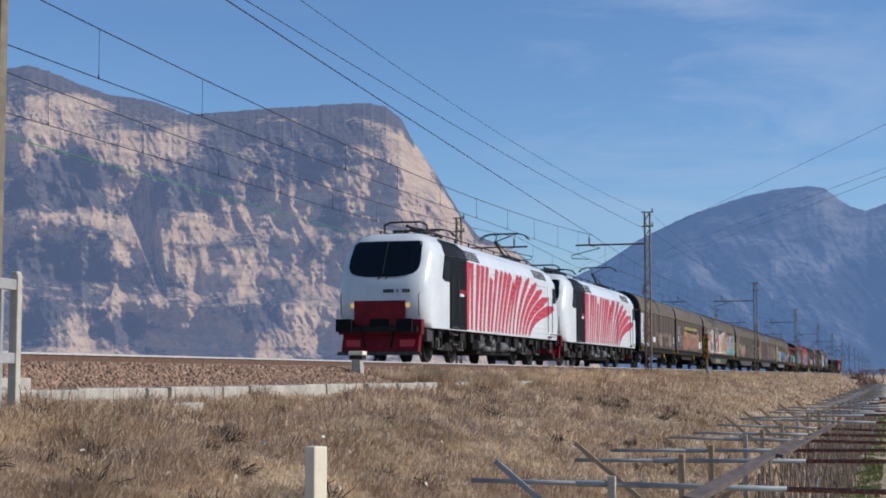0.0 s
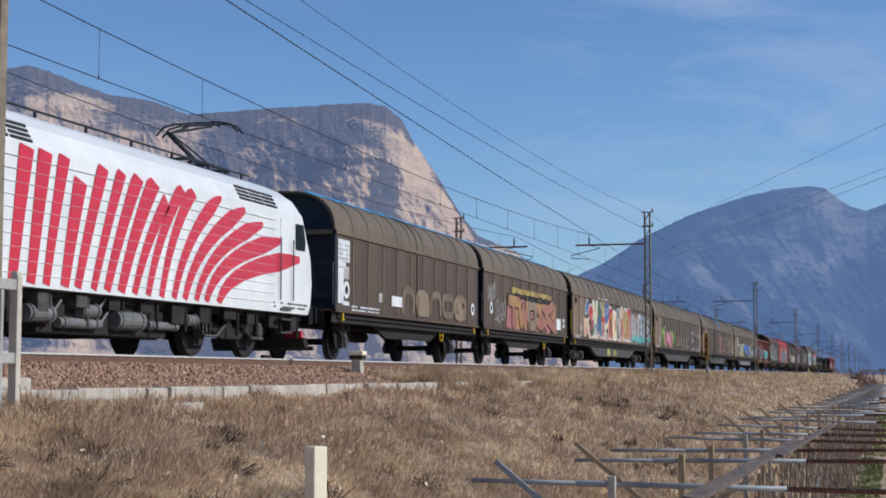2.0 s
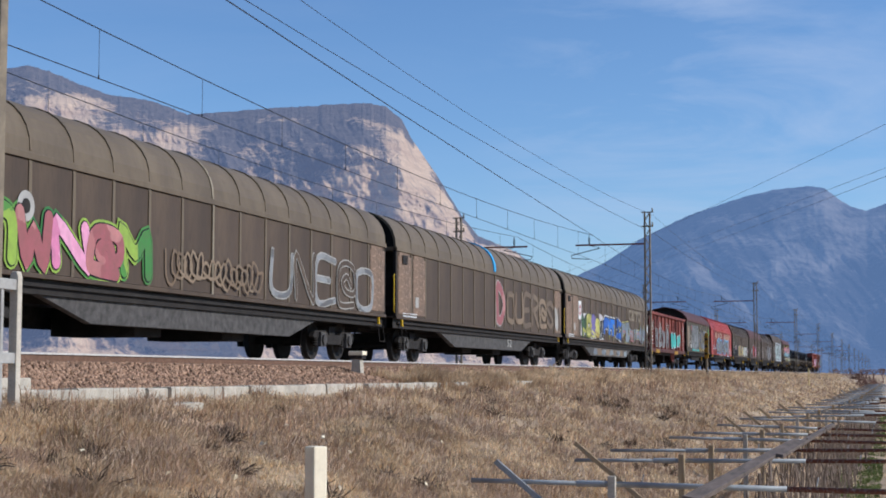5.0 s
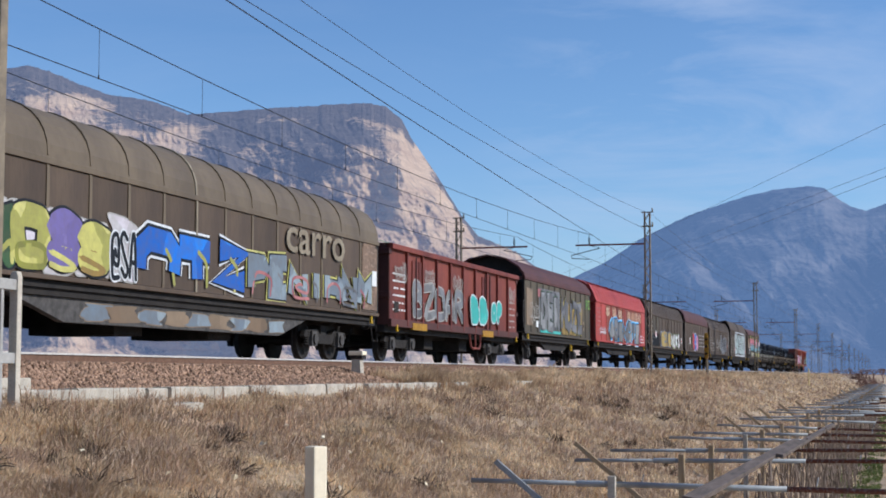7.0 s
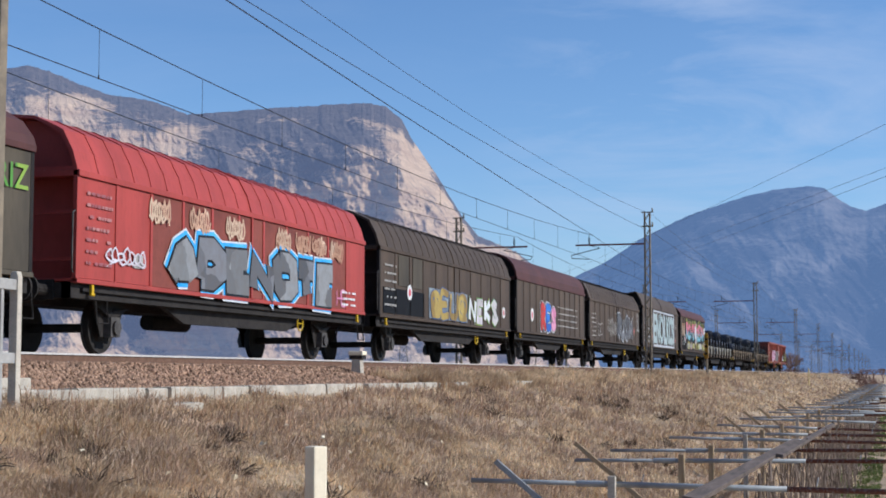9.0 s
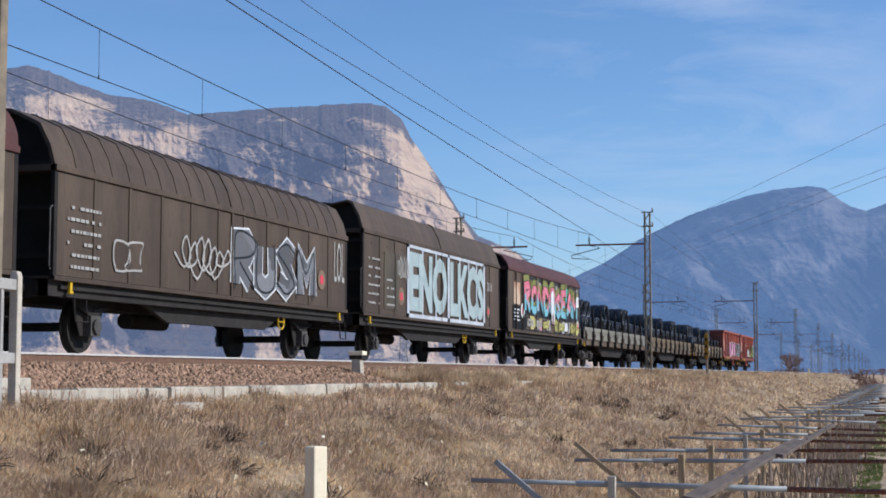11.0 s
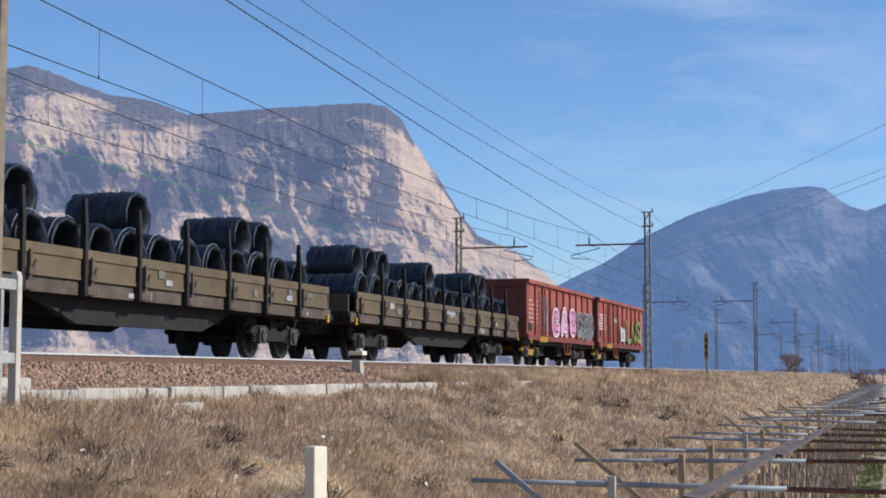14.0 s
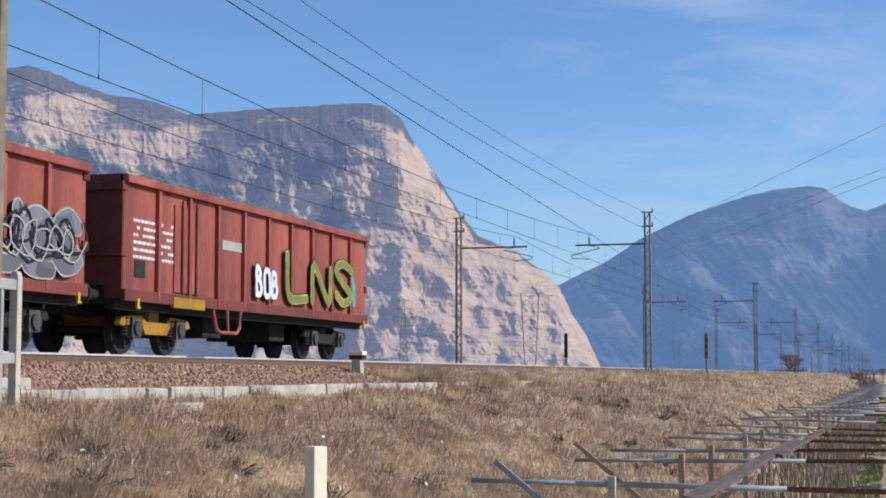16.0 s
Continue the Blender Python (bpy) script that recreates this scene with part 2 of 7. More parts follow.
def tube(bm, pts, r, sides=6):
    """One bent round bar through the points."""
    pts = [Vector(p) for p in pts]
    rings = []
    for i, p in enumerate(pts):
        d = (pts[min(i + 1, len(pts) - 1)] - pts[max(i - 1, 0)]).normalized()
        u = d.cross(Vector((0, 0, 1)) if abs(d.z) < 0.9 else Vector((1, 0, 0))).normalized()
        w = d.cross(u)
        rings.append([bm.verts.new(p + (u * math.cos(k * math.tau / sides) + w * math.sin(k * math.tau / sides)) * r) for k in range(sides)])
        if i and (rings[-1][0].co - rings[-2][0].co).length > (rings[-1][sides // 2].co - rings[-2][0].co).length:
            rings[-1] = rings[-1][sides // 2:] + rings[-1][:sides // 2]
    for a, b in zip(rings, rings[1:]):
        for k in range(sides):
            j = (k + 1) % sides
            bm.faces.new((a[k], a[j], b[j], b[k]))
    bm.faces.new(rings[0][::-1])
    bm.faces.new(rings[-1])


def prism(bm, outline, y0, y1, caps=True):
    """An outline in x and z, drawn out from y0 to y1."""
    a = [bm.verts.new((x, y0, z)) for x, z in outline]
    b = [bm.verts.new((x, y1, z)) for x, z in outline]
    for i in range(len(a)):
        j = (i + 1) % len(a)
        bm.faces.new((a[i], a[j], b[j], b[i]))
    if caps:
        bm.faces.new(a[::-1])
        bm.faces.new(b)


def slab(bm, outline, x0, x1):
    """An outline in y and z, drawn out from x0 to x1."""
    a = [bm.verts.new((x0, y, z)) for y, z in outline]
    b = [bm.verts.new((x1, y, z)) for y, z in outline]
    for i in range(len(a)):
        j = (i + 1) % len(a)
        bm.faces.new((a[i], a[j], b[j], b[i]))
    bm.faces.new(a[::-1])
    bm.faces.new(b)


def finish(bm, bevel=0.0, smooth=False):
    bmesh.ops.recalc_face_normals(bm, faces=bm.faces)
    if bevel:
        sharp = [e for e in bm.edges if len(e.link_faces) == 2 and e.calc_face_angle(0) > 0.5]
        bmesh.ops.bevel(bm, geom=sharp, offset=bevel, segments=2, affect="EDGES", profile=0.6)
    for f in bm.faces:
        f.smooth = smooth
    return bm


def part(name, bm, material, parent=None, label="", at=None):
    """Links a bmesh as one mesh object, under a thing or a part."""
    me = bpy.data.meshes.new(name)
    bm.to_mesh(me)
    bm.free()
    me.materials.append(material)
    ob = new(name, me)
    ob.parent = parent
    if at is not None:
        ob.matrix_basis = at
    return tagged(ob, label)


def arrays(name, verts, faces, material, size):
    """A mesh object from arrays of corners and of faces that all have the same number of corners."""
    me = bpy.data.meshes.new(name)
    me.vertices.add(len(verts))
    me.vertices.foreach_set("co", np.asarray(verts, np.float32).ravel())
    me.loops.add(len(faces) * size)
    me.loops.foreach_set("vertex_index", np.asarray(faces, np.int32).ravel())
    me.polygons.add(len(faces))
    me.polygons.foreach_set("loop_start", np.arange(len(faces), dtype=np.int32) * size)
    me.update(calc_edges=True)
    me.materials.append(material)
    return new(name, me)


def thing(name, label, category, group="", at=None):
    ob = new(name)
    ob.empty_display_size = 0.2
    if at is not None:
        ob.matrix_basis = at
    return tagged(ob, label, category, group)


# ---- ground ----
GROUND = [(-26.0, 0.0), (-22.3, 2.75), (-21.4, 2.95), (-20.6, 3.16), (-12.75, 3.16), (-11.15, 2.76), (-10.2, 2.60), (-9.4, 2.52),
          (-7.0, 2.0), (-4.5, 1.25), (-3.2, 0.75), (-1.9, 0.12), (-1.2, 0.0), (900.0, 0.0)]


def ground_z(x):
    return float(np.interp(x, [p[0] for p in GROUND], [p[1] for p in GROUND]))


def lumps(x, y):
    """Hummocks and hollows of the bank."""
    return 0.18 * noise.noise((x * 0.5, y * 0.3, 0)) + 0.15 * noise.noise((x * 1.5, y * 1.1, 5)) + 0.05 * noise.noise((x * 4.0, y * 3.0, 9))


def make_ground():
    xs = np.concatenate([[-4000, -1500, -500, -120, -60, -40], np.linspace(-27, -20.6, 10), np.linspace(-19.9, -13, 6),
                         np.linspace(-12.75, -11.15, 9)[:-1], np.linspace(-11.15, -0.5, 72), [0.5, 2, 5, 12, 40, 150, 600, 2500]])
    ys = np.concatenate([[-3000, -900, -300, -100, -40, -10, 0], np.arange(5, 45, 0.25), np.arange(45, 60, 0.6), np.arange(60, 160, 2.2), np.arange(160, 500, 12),
                         [560, 700, 950, 1400, 2200, 3400, 4600]])
    verts = []
    for y in ys:
        for x in xs:
            z = ground_z(x)
            if -11 < x < 0:
                k = min(1.0, (x + 11) / 1.2) * min(1.0, -x)
                z += k * lumps(x, y)
            verts.append((x, y, z))
    n = len(xs)
    faces = [(j * n + i, j * n + i + 1, (j + 1) * n + i + 1, (j + 1) * n + i) for j in range(len(ys) - 1) for i in range(n - 1)]
    ob = arrays("ground", verts, faces, SLOPE, 4)
    return tagged(ob, "railway embankment slope and field of dry winter grass", "ground", kind="structure")


make_ground()

# ---- mountains ----
# Ridge lines: compass bearing from the viewpoint (degrees, clockwise from the line's run) and height of the crest (degrees above the horizon).
FPX = 784 / math.tan(radians(32.68 / 2))
CLIFF = [(-40, 10.5), (-36, 11.0), (-33.6, 11.0), (-32.9, 11.11), (-32.2, 11.27), (-31.4, 11.1), (-30.5, 10.76), (-29.2, 10.33), (-27.9, 10.22), (-27.1, 10.0),
         (-26.3, 9.7), (-24.8, 9.85), (-23.1, 10.02), (-21.1, 10.17), (-19.6, 10.27), (-18.8, 10.16), (-18.2, 9.67), (-17.8, 8.93), (-17.3, 8.25), (-16.85, 7.6),
         (-15.95, 6.1), (-15.25, 5.25), (-14.7, 5.02), (-13.8, 4.64), (-12.9, 3.95), (-12.2, 3.33), (-11.7, 2.26), (-11.2, 1.5), (-10.75, 0.5), (-10.6, .1)]
FARPEAK = [(-22, 1.2), (-17, 2.2), (-13.5, 3.0), (-12.2, 3.4), (-10.46, 4.24), (-9.14, 5.08), (-7.33, 5.96), (-6.03, 6.38), (-5.06, 6.65), (-4.09, 6.85), (-2.98, 6.95),
           (-2.35, 6.87), (-1.89, 6.47), (-1.43, 6.15), (-.89, 5.99), (-.34, 6.16), (2.0, 7.2), (5, 8.2), (9, 8.6), (16, 7.0)]

# Depth and height, from the foot to the crest: wooded foot, wall, ledge, great wall, wooded cap.
WALLS = [(0, 0), (.22, .09), (.27, .26), (.44, .33), (.49, .50), (.60, .55), (.66, .80), (.76, .86), (1, 1)]

# Bare faces and winter woods on the cliff: bearing, elevation, half width, half height in degrees.
BARE = [(-30.9, 9.4, 1.4, .8), (-26.9, 8.6, 1.3, .6), (-28.5, 7.0, .6, .8), (-32.2, 8.6, .7, .5), (-25.9, 5.3, 1.0, .4), (-23.1, 5.6, .6, .4),
        (-21.9, 6.0, .5, .7), (-29.9, 5.8, .5, .3), (-18.2, 6.6, .6, .8), (-17.8, 8.4, .8, 1.0), (-24.1, 3.3, 1.0, .4), (-26.0, 1.2, 1.8, .3),
        (-23.5, 1.0, .8, .3), (-21.4, 2.0, .8, .7), (-28.3, 4.7, .5, .7), (-19.8, 7.2, 1.0, .4), (-23.4, 4.3, 1.0, .3), (-25.0, 4.2, 1.5, .25)]
BARE_FOOT = [(-17.9, 2.7, 1.8, 1.5), (-15.5, 2.7, 1.7, 1.5), (-13.2, 2.7, 1.2, 1.2), (-12.0, 1.3, .9, .8), (-18.7, 4.4, .9, .9), (-19.6, 1.4, .9, .6)]
WOODED = [(-22.1, 9.1, 3.8, .7), (-18.5, 9.8, .8, .3), (-30.0, 10.5, 2.8, .4), (-25.6, 7.5, 1.2, .7), (-30.7, 6.9, 2.1, .8), (-30.2, 3.6, 2.1, 1.1),
          (-31.7, 1.6, 1.3, .8), (-28.5, 1.5, 1.0, .4), (-23.5, 2.1, .7, .5), (-26.4, 6.4, 1.0, .5), (-24.1, 4.9, .7, .4), (-20.8, 5.9, .6, .8),
          (-22.7, 3.1, .7, .4), (-18.5, 4.7, .5, .4), (-17.4, 1.6, .5, .6), (-15.2, 5.1, .9, .25), (-19.0, .5, .9, .25), (-14.1, 1.6, .6, .3)]

LATTICE = np.random.default_rng(77).random((256, 256))


def value_noise(x, y):
    xi, yi = np.floor(x).astype(int), np.floor(y).astype(int)
    fx, fy = x - xi, y - yi
    fx, fy = fx * fx * (3 - 2 * fx), fy * fy * (3 - 2 * fy)
    x0, x1, y0, y1 = xi % 256, (xi + 1) % 256, yi % 256, (yi + 1) % 256
    low = LATTICE[x0, y0] * (1 - fx) + LATTICE[x1, y0] * fx
    high = LATTICE[x0, y1] * (1 - fx) + LATTICE[x1, y1] * fx
    return (low * (1 - fy) + high * fy) * 2 - 1


def fbm(x, y, octaves=5, gain=.55, ridged=False):
    """Sum of noise at ever smaller scales, between about -1 and 1; ridged: sharp crests."""
    total, size, norm = 0.0, 1.0, 0.0
    for k in range(octaves):
        v = value_noise(x + 17.3 * k, y + 9.1 * k)
        total = total + size * ((1 - 2 * np.abs(v)) if ridged else v)
        norm += size
        x, y, size = x * 2.07 + .31 * y, y * 2.07 - .31 * x, size * gain
    return total / norm


def growth(b, e):
    """Where woods (plus) or bare rock (minus) prevail."""
    b, e = b + .5 * fbm(b * .9, e * .9, 4), e + .3 * fbm(b * .8 + 40, e * 1.1, 4)
    total = -.25 * np.clip((8 - e) / 2, 0, 1) - .3 * np.clip((b + 20.5) / 1.5, 0, 1)
    for spots, weight in ((BARE, -1.0), (BARE_FOOT, -.7), (WOODED, 1.0)):
        for p, q, a, c in spots:
            total = total + weight * np.exp(-((b - p) / a) ** 2 - ((e - q) / c) ** 2)
    # quarried terraces, stepping down across the foot
    line = 3.2 - .33 * (b + 29)
    total = total - 1.6 * np.exp(-((e - line + .25) / .32) ** 2) * ((b > -29.2) & (b < -24))
    return total


def mesh_sheet(name, x, y, z, woods, material, label):
    n, m = x.shape
    k = np.arange(n * m).reshape(n, m)
    faces = np.stack([k[:-1, :-1], k[1:, :-1], k[1:, 1:], k[:-1, 1:]], -1).reshape(-1, 4)
    ob = arrays(name, np.stack([x, y, z], -1).reshape(-1, 3), faces, material, 4)
    ob.data.attributes.new("woods", "FLOAT", "POINT").data.foreach_set("value", np.asarray(woods, np.float32).ravel())
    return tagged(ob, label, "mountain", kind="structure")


def make_cliff():
    """A massif in walls and ledges, with a deep gully, buttresses and a wooded cap."""
    near, far, rows = 1900.0, 2500.0, 330
    b1 = np.concatenate([np.linspace(-40, -33.6, 40)[:-1], np.linspace(-33.6, -10.6, 780)])
    v1 = np.linspace(0, 1, rows + 1)
    b, v = np.meshgrid(b1, v1, indexing="ij")
    crest = np.interp(b1, [p[0] for p in CLIFF], [p[1] for p in CLIFF])
    crest = crest + (.05 * fbm(b1 * 5, b1 * 0 + 3, 6, .65) + .008 * fbm(b1 * 32, b1 * 0 + 8, 3, .8)) * np.minimum(1, crest / 3)
    top = (far * np.tan(np.radians(crest)))[:, None]
    edge = np.clip(v * 5, 0, 1) * np.clip((1 - v) * 6, 0, 1)
    q = np.clip(v + edge * (.11 * fbm(b * .35, v * 1.5, 3) + .04 * fbm(b * 1.3 + 9, v * 5, 4)), 0, 1)
    step = [(x + y) / 2 for x, y in WALLS]
    d = .45 * q + .55 * np.interp(q, step, [p[0] for p in WALLS])
    h = np.interp(q, step, [p[1] for p in WALLS])
    m, up = b * 38.0, h * top                     # metres along and up the face
    r = near + (far - near) * d
    fall = 1 - v ** 3
    r = r + fall * (far - near) * (.20 * fbm(m / 150, up / 240, 4) - .07 * fbm(m / 90 + 30, up / 420, 3, ridged=True))
    r = r - edge * 26 * fbm(m / 42 + up / 120, up / 70, 5, .6, ridged=True)            # slanting buttresses
    r = r + edge * 9 * fbm(m / 60, up / 9, 4, .6)                                       # bedded ledges
    # the gully: a lit left flank and a deep shaded wall facing left
    e = np.degrees(np.arctan2(up, far))
    left = np.interp(e, [2.9, 6.15, 7.4], [-27.05, -28.38, -27.85])
    right = np.interp(e, [2.9, 5.5, 7.4], [-26.95, -27.25, -27.75])
    wide = np.maximum(.02, right - left)
    cutting = np.where(b < left, np.clip(1 - (left - b) / .14, 0, 1), np.clip(1 - (b - left) / wide, 0, 1))
    r = r + 330 * wide * cutting * ((e > 2.9) & (e < 7.4))
    z = np.where(h > 0, up * (r / far), -12.0)
    # the far side of the ridge
    r = np.concatenate([r, np.full((len(b1), 1), far * 1.12), np.full((len(b1), 1), far * 1.3)], 1)
    z = np.concatenate([z, top * .8, top * -.05], 1)
    a = np.radians(np.concatenate([b, b[:, :2]], 1))
    woods = growth(np.degrees(a), np.degrees(np.arctan2(z, r))) + np.concatenate([np.clip((v - .93) * 14, 0, 1), v[:, :2] * 0 + 1], 1)
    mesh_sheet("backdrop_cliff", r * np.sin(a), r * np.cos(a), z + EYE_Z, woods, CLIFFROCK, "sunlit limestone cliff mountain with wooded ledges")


def make_peak():
    """A long forested mountain, ribbed with spurs and pale gullies."""
    near, far, rows = 3000.0, 4300.0, 130
    b1 = np.concatenate([np.linspace(-22, -13, 40)[:-1], np.linspace(-13, 1, 300), np.linspace(1, 16, 60)[1:]])
    b, v = np.meshgrid(b1, np.linspace(0, 1, rows + 1), indexing="ij")
    crest = np.interp(b1, [p[0] for p in FARPEAK], [p[1] for p in FARPEAK])
    crest = crest + .035 * fbm(b1 * 4, b1 * 0 + 30, 6, .65)
    top = (far * np.tan(np.radians(crest)))[:, None]
    m, up = b * 65.0, v * top
    fall = np.clip(v * 6, 0, 1) * (1 - v ** 4)
    r = near + (far - near) * v + fall * (300 * fbm(m / 330 + up / 700, up / 500, 4) - 120 * fbm(m / 130 + up / 240, up / 330 + 50, 5, .6, ridged=True))
    z = np.where(v > 0, up * (r / far), -12.0)
    e = np.degrees(np.arctan2(z, r))
    woods = .35 + 0 * v
    for p, f, w, t in ((-3.8, 4.3, .7, 1.0), (-2.2, 6.2, .5, .5), (-5.1, 3.0, .8, .8), (-2.5, 4.2, .5, .6), (-7.0, 3.6, .8, .5), (-.6, 5.4, .8, .5), (-9.5, 2.4, .8, .9)):
        woods = woods - .95 * np.exp(-((b - p) / w) ** 2 - ((e - f) / t) ** 2)
    r = np.concatenate([r, np.full((len(b1), 1), far * 1.12), np.full((len(b1), 1), far * 1.3)], 1)
    z = np.concatenate([z, top * .8, top * -.05], 1)
    a = np.radians(np.concatenate([b, b[:, :2]], 1))
    mesh_sheet("backdrop_peak", r * np.sin(a), r * np.cos(a), z + EYE_Z, np.concatenate([woods, woods[:, :2]], 1), PEAKROCK, "forested mountain beyond the valley with blue haze glow in its colour")


def rock_material(name, pale, dull, stain, wood, wood2, haze_glow, amount, size, blur):
    """Bedded, streaked rock and winter woods, with distance haze mixed in as a blue glow."""
    m = bpy.data.materials.new(name)
    m.use_nodes = True
    n, l = m.node_tree.nodes, m.node_tree.links
    s = n["Principled BSDF"]
    s.inputs["Roughness"].default_value, s.inputs["Specular IOR Level"].default_value = 0.95, 0.0
    tc = n.new("ShaderNodeTexCoord")

    def grain(scale, detail, rough, stretch):
        mp_, no = n.new("ShaderNodeMapping"), n.new("ShaderNodeTexNoise")
        mp_.inputs["Scale"].default_value = stretch
        no.inputs["Scale"].default_value, no.inputs["Detail"].default_value, no.inputs["Roughness"].default_value = scale / size, detail, rough
        l.new(tc.outputs["Object"], mp_.inputs["Vector"])
        l.new(mp_.outputs["Vector"], no.inputs["Vector"])
        return no.outputs["Fac"]

    def spread(value, lo, hi):
        r = n.new("ShaderNodeMapRange")
        r.inputs["From Min"].default_value, r.inputs["From Max"].default_value = lo, hi
        l.new(value, r.inputs["Value"])
        return r.outputs["Result"]

    def blend(fac, a, b):
        mx_ = n.new("ShaderNodeMix")
        mx_.data_type = "RGBA"
        l.new(fac, mx_.inputs["Factor"])
        for socket, value in ((mx_.inputs["A"], a), (mx_.inputs["B"], b)):
            if isinstance(value, tuple):
                socket.default_value = value
            else:
                l.new(value, socket)
        return mx_.outputs["Result"]

    def sum_of(a, k, b):
        ma = n.new("ShaderNodeMath")
        ma.operation = "MULTIPLY_ADD"
        l.new(a, ma.inputs[0])
        ma.inputs[1].default_value = k
        l.new(b, ma.inputs[2])
        return ma.outputs["Value"]

    beds = grain(.03, 6, .7, (.25, .25, 2.6))
    streaks = grain(.045, 6, .7, (1.3, 1.3, .28))
    patches = grain(.012, 10, .72, (.8, .8, 1.3))
    fine = grain(.09, 6, .75, (1, 1, 1.2))
    rock = blend(spread(beds, .38, .64), pale, dull)
    rock = blend(spread(streaks, .52, .74), rock, stain)
    at = n.new("ShaderNodeAttribute")
    at.attribute_name = "woods"
    cover = sum_of(at.outputs["Fac"], .20, sum_of(fine, .35, patches))
    trees = blend(spread(fine, .35, .65), wood, wood2)
    l.new(blend(spread(cover, .66 - blur, .66 + blur), rock, trees), s.inputs["Base Color"])
    bp = n.new("ShaderNodeBump")
    bp.inputs["Strength"].default_value, bp.inputs["Distance"].default_value = 0.8, 10.0 * size
    l.new(sum_of(beds, .6, fine), bp.inputs["Height"])
    l.new(bp.outputs["Normal"], s.inputs["Normal"])
    # distance haze: an even blue glow mixed into the surface itself
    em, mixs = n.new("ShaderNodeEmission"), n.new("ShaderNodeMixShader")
    em.inputs["Color"].default_value = haze_glow
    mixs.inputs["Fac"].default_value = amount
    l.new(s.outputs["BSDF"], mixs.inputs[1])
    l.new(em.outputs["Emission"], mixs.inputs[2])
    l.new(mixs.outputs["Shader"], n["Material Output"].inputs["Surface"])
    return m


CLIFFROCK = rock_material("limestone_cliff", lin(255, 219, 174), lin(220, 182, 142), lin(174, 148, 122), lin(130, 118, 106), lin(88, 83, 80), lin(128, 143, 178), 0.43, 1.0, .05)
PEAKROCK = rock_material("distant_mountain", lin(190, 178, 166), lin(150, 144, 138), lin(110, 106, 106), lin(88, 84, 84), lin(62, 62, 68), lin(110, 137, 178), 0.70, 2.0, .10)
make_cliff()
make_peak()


# ---- the line ----
def make_rail(x):
    bm = bmesh.new()
    for y0, y1 in ((-400, 20), (20, 60), (60, 200), (200, 1500)):
        prism(bm, [(x - .075, 3.205), (x + .075, 3.205), (x + .075, 3.225), (x + .012, 3.245), (x + .012, 3.335), (x + .036, 3.35), (x + .036, 3.372),
                   (x - .036, 3.372), (x - .036, 3.35), (x - .012, 3.335), (x - .012, 3.245), (x - .075, 3.225)], y0, y1)
    rail = part("rail", finish(bm), RAILSIDE)
    bm = bmesh.new()
    box(bm, x - .038, x + .038, -400, 1500, 3.346, 3.38)
    part("rail_head", finish(bm), RAILTOP, rail, "bright worn running surface")
    tagged(rail, "rusty steel rail with a bright worn top on ballast", "rail", "rails of the double track", "structure")


for tx in (TRACK_X, FAR_TRACK_X):
    for side in (-0.7525, 0.7525):
        make_rail(tx + side)


def make_sleepers():
    bm = bmesh.new()
    prism(bm, [(-1.2, 3.0), (1.2, 3.0), (1.2, 3.19), (.9, 3.215), (.5, 3.205), (-.5, 3.205), (-.9, 3.215), (-1.2, 3.19)], -.13, .13)
    first = part("sleeper", finish(bm), DARKCONCRETE)
    tagged(first, "concrete sleeper bedded in ballast", "sleeper", "sleepers of the double track", "structure")
    for k in range(2, 260):
        x = TRACK_X if k % 2 else FAR_TRACK_X
        ob = new("sleeper", first.data)
        tagged(ob, first["label"], "sleeper", first["group"], "structure")
        ob.matrix_basis = pose(x, 10 + (k // 2) * 0.6, 0.012)
    first.matrix_basis = pose(TRACK_X, 10, 0.012)


make_sleepers()


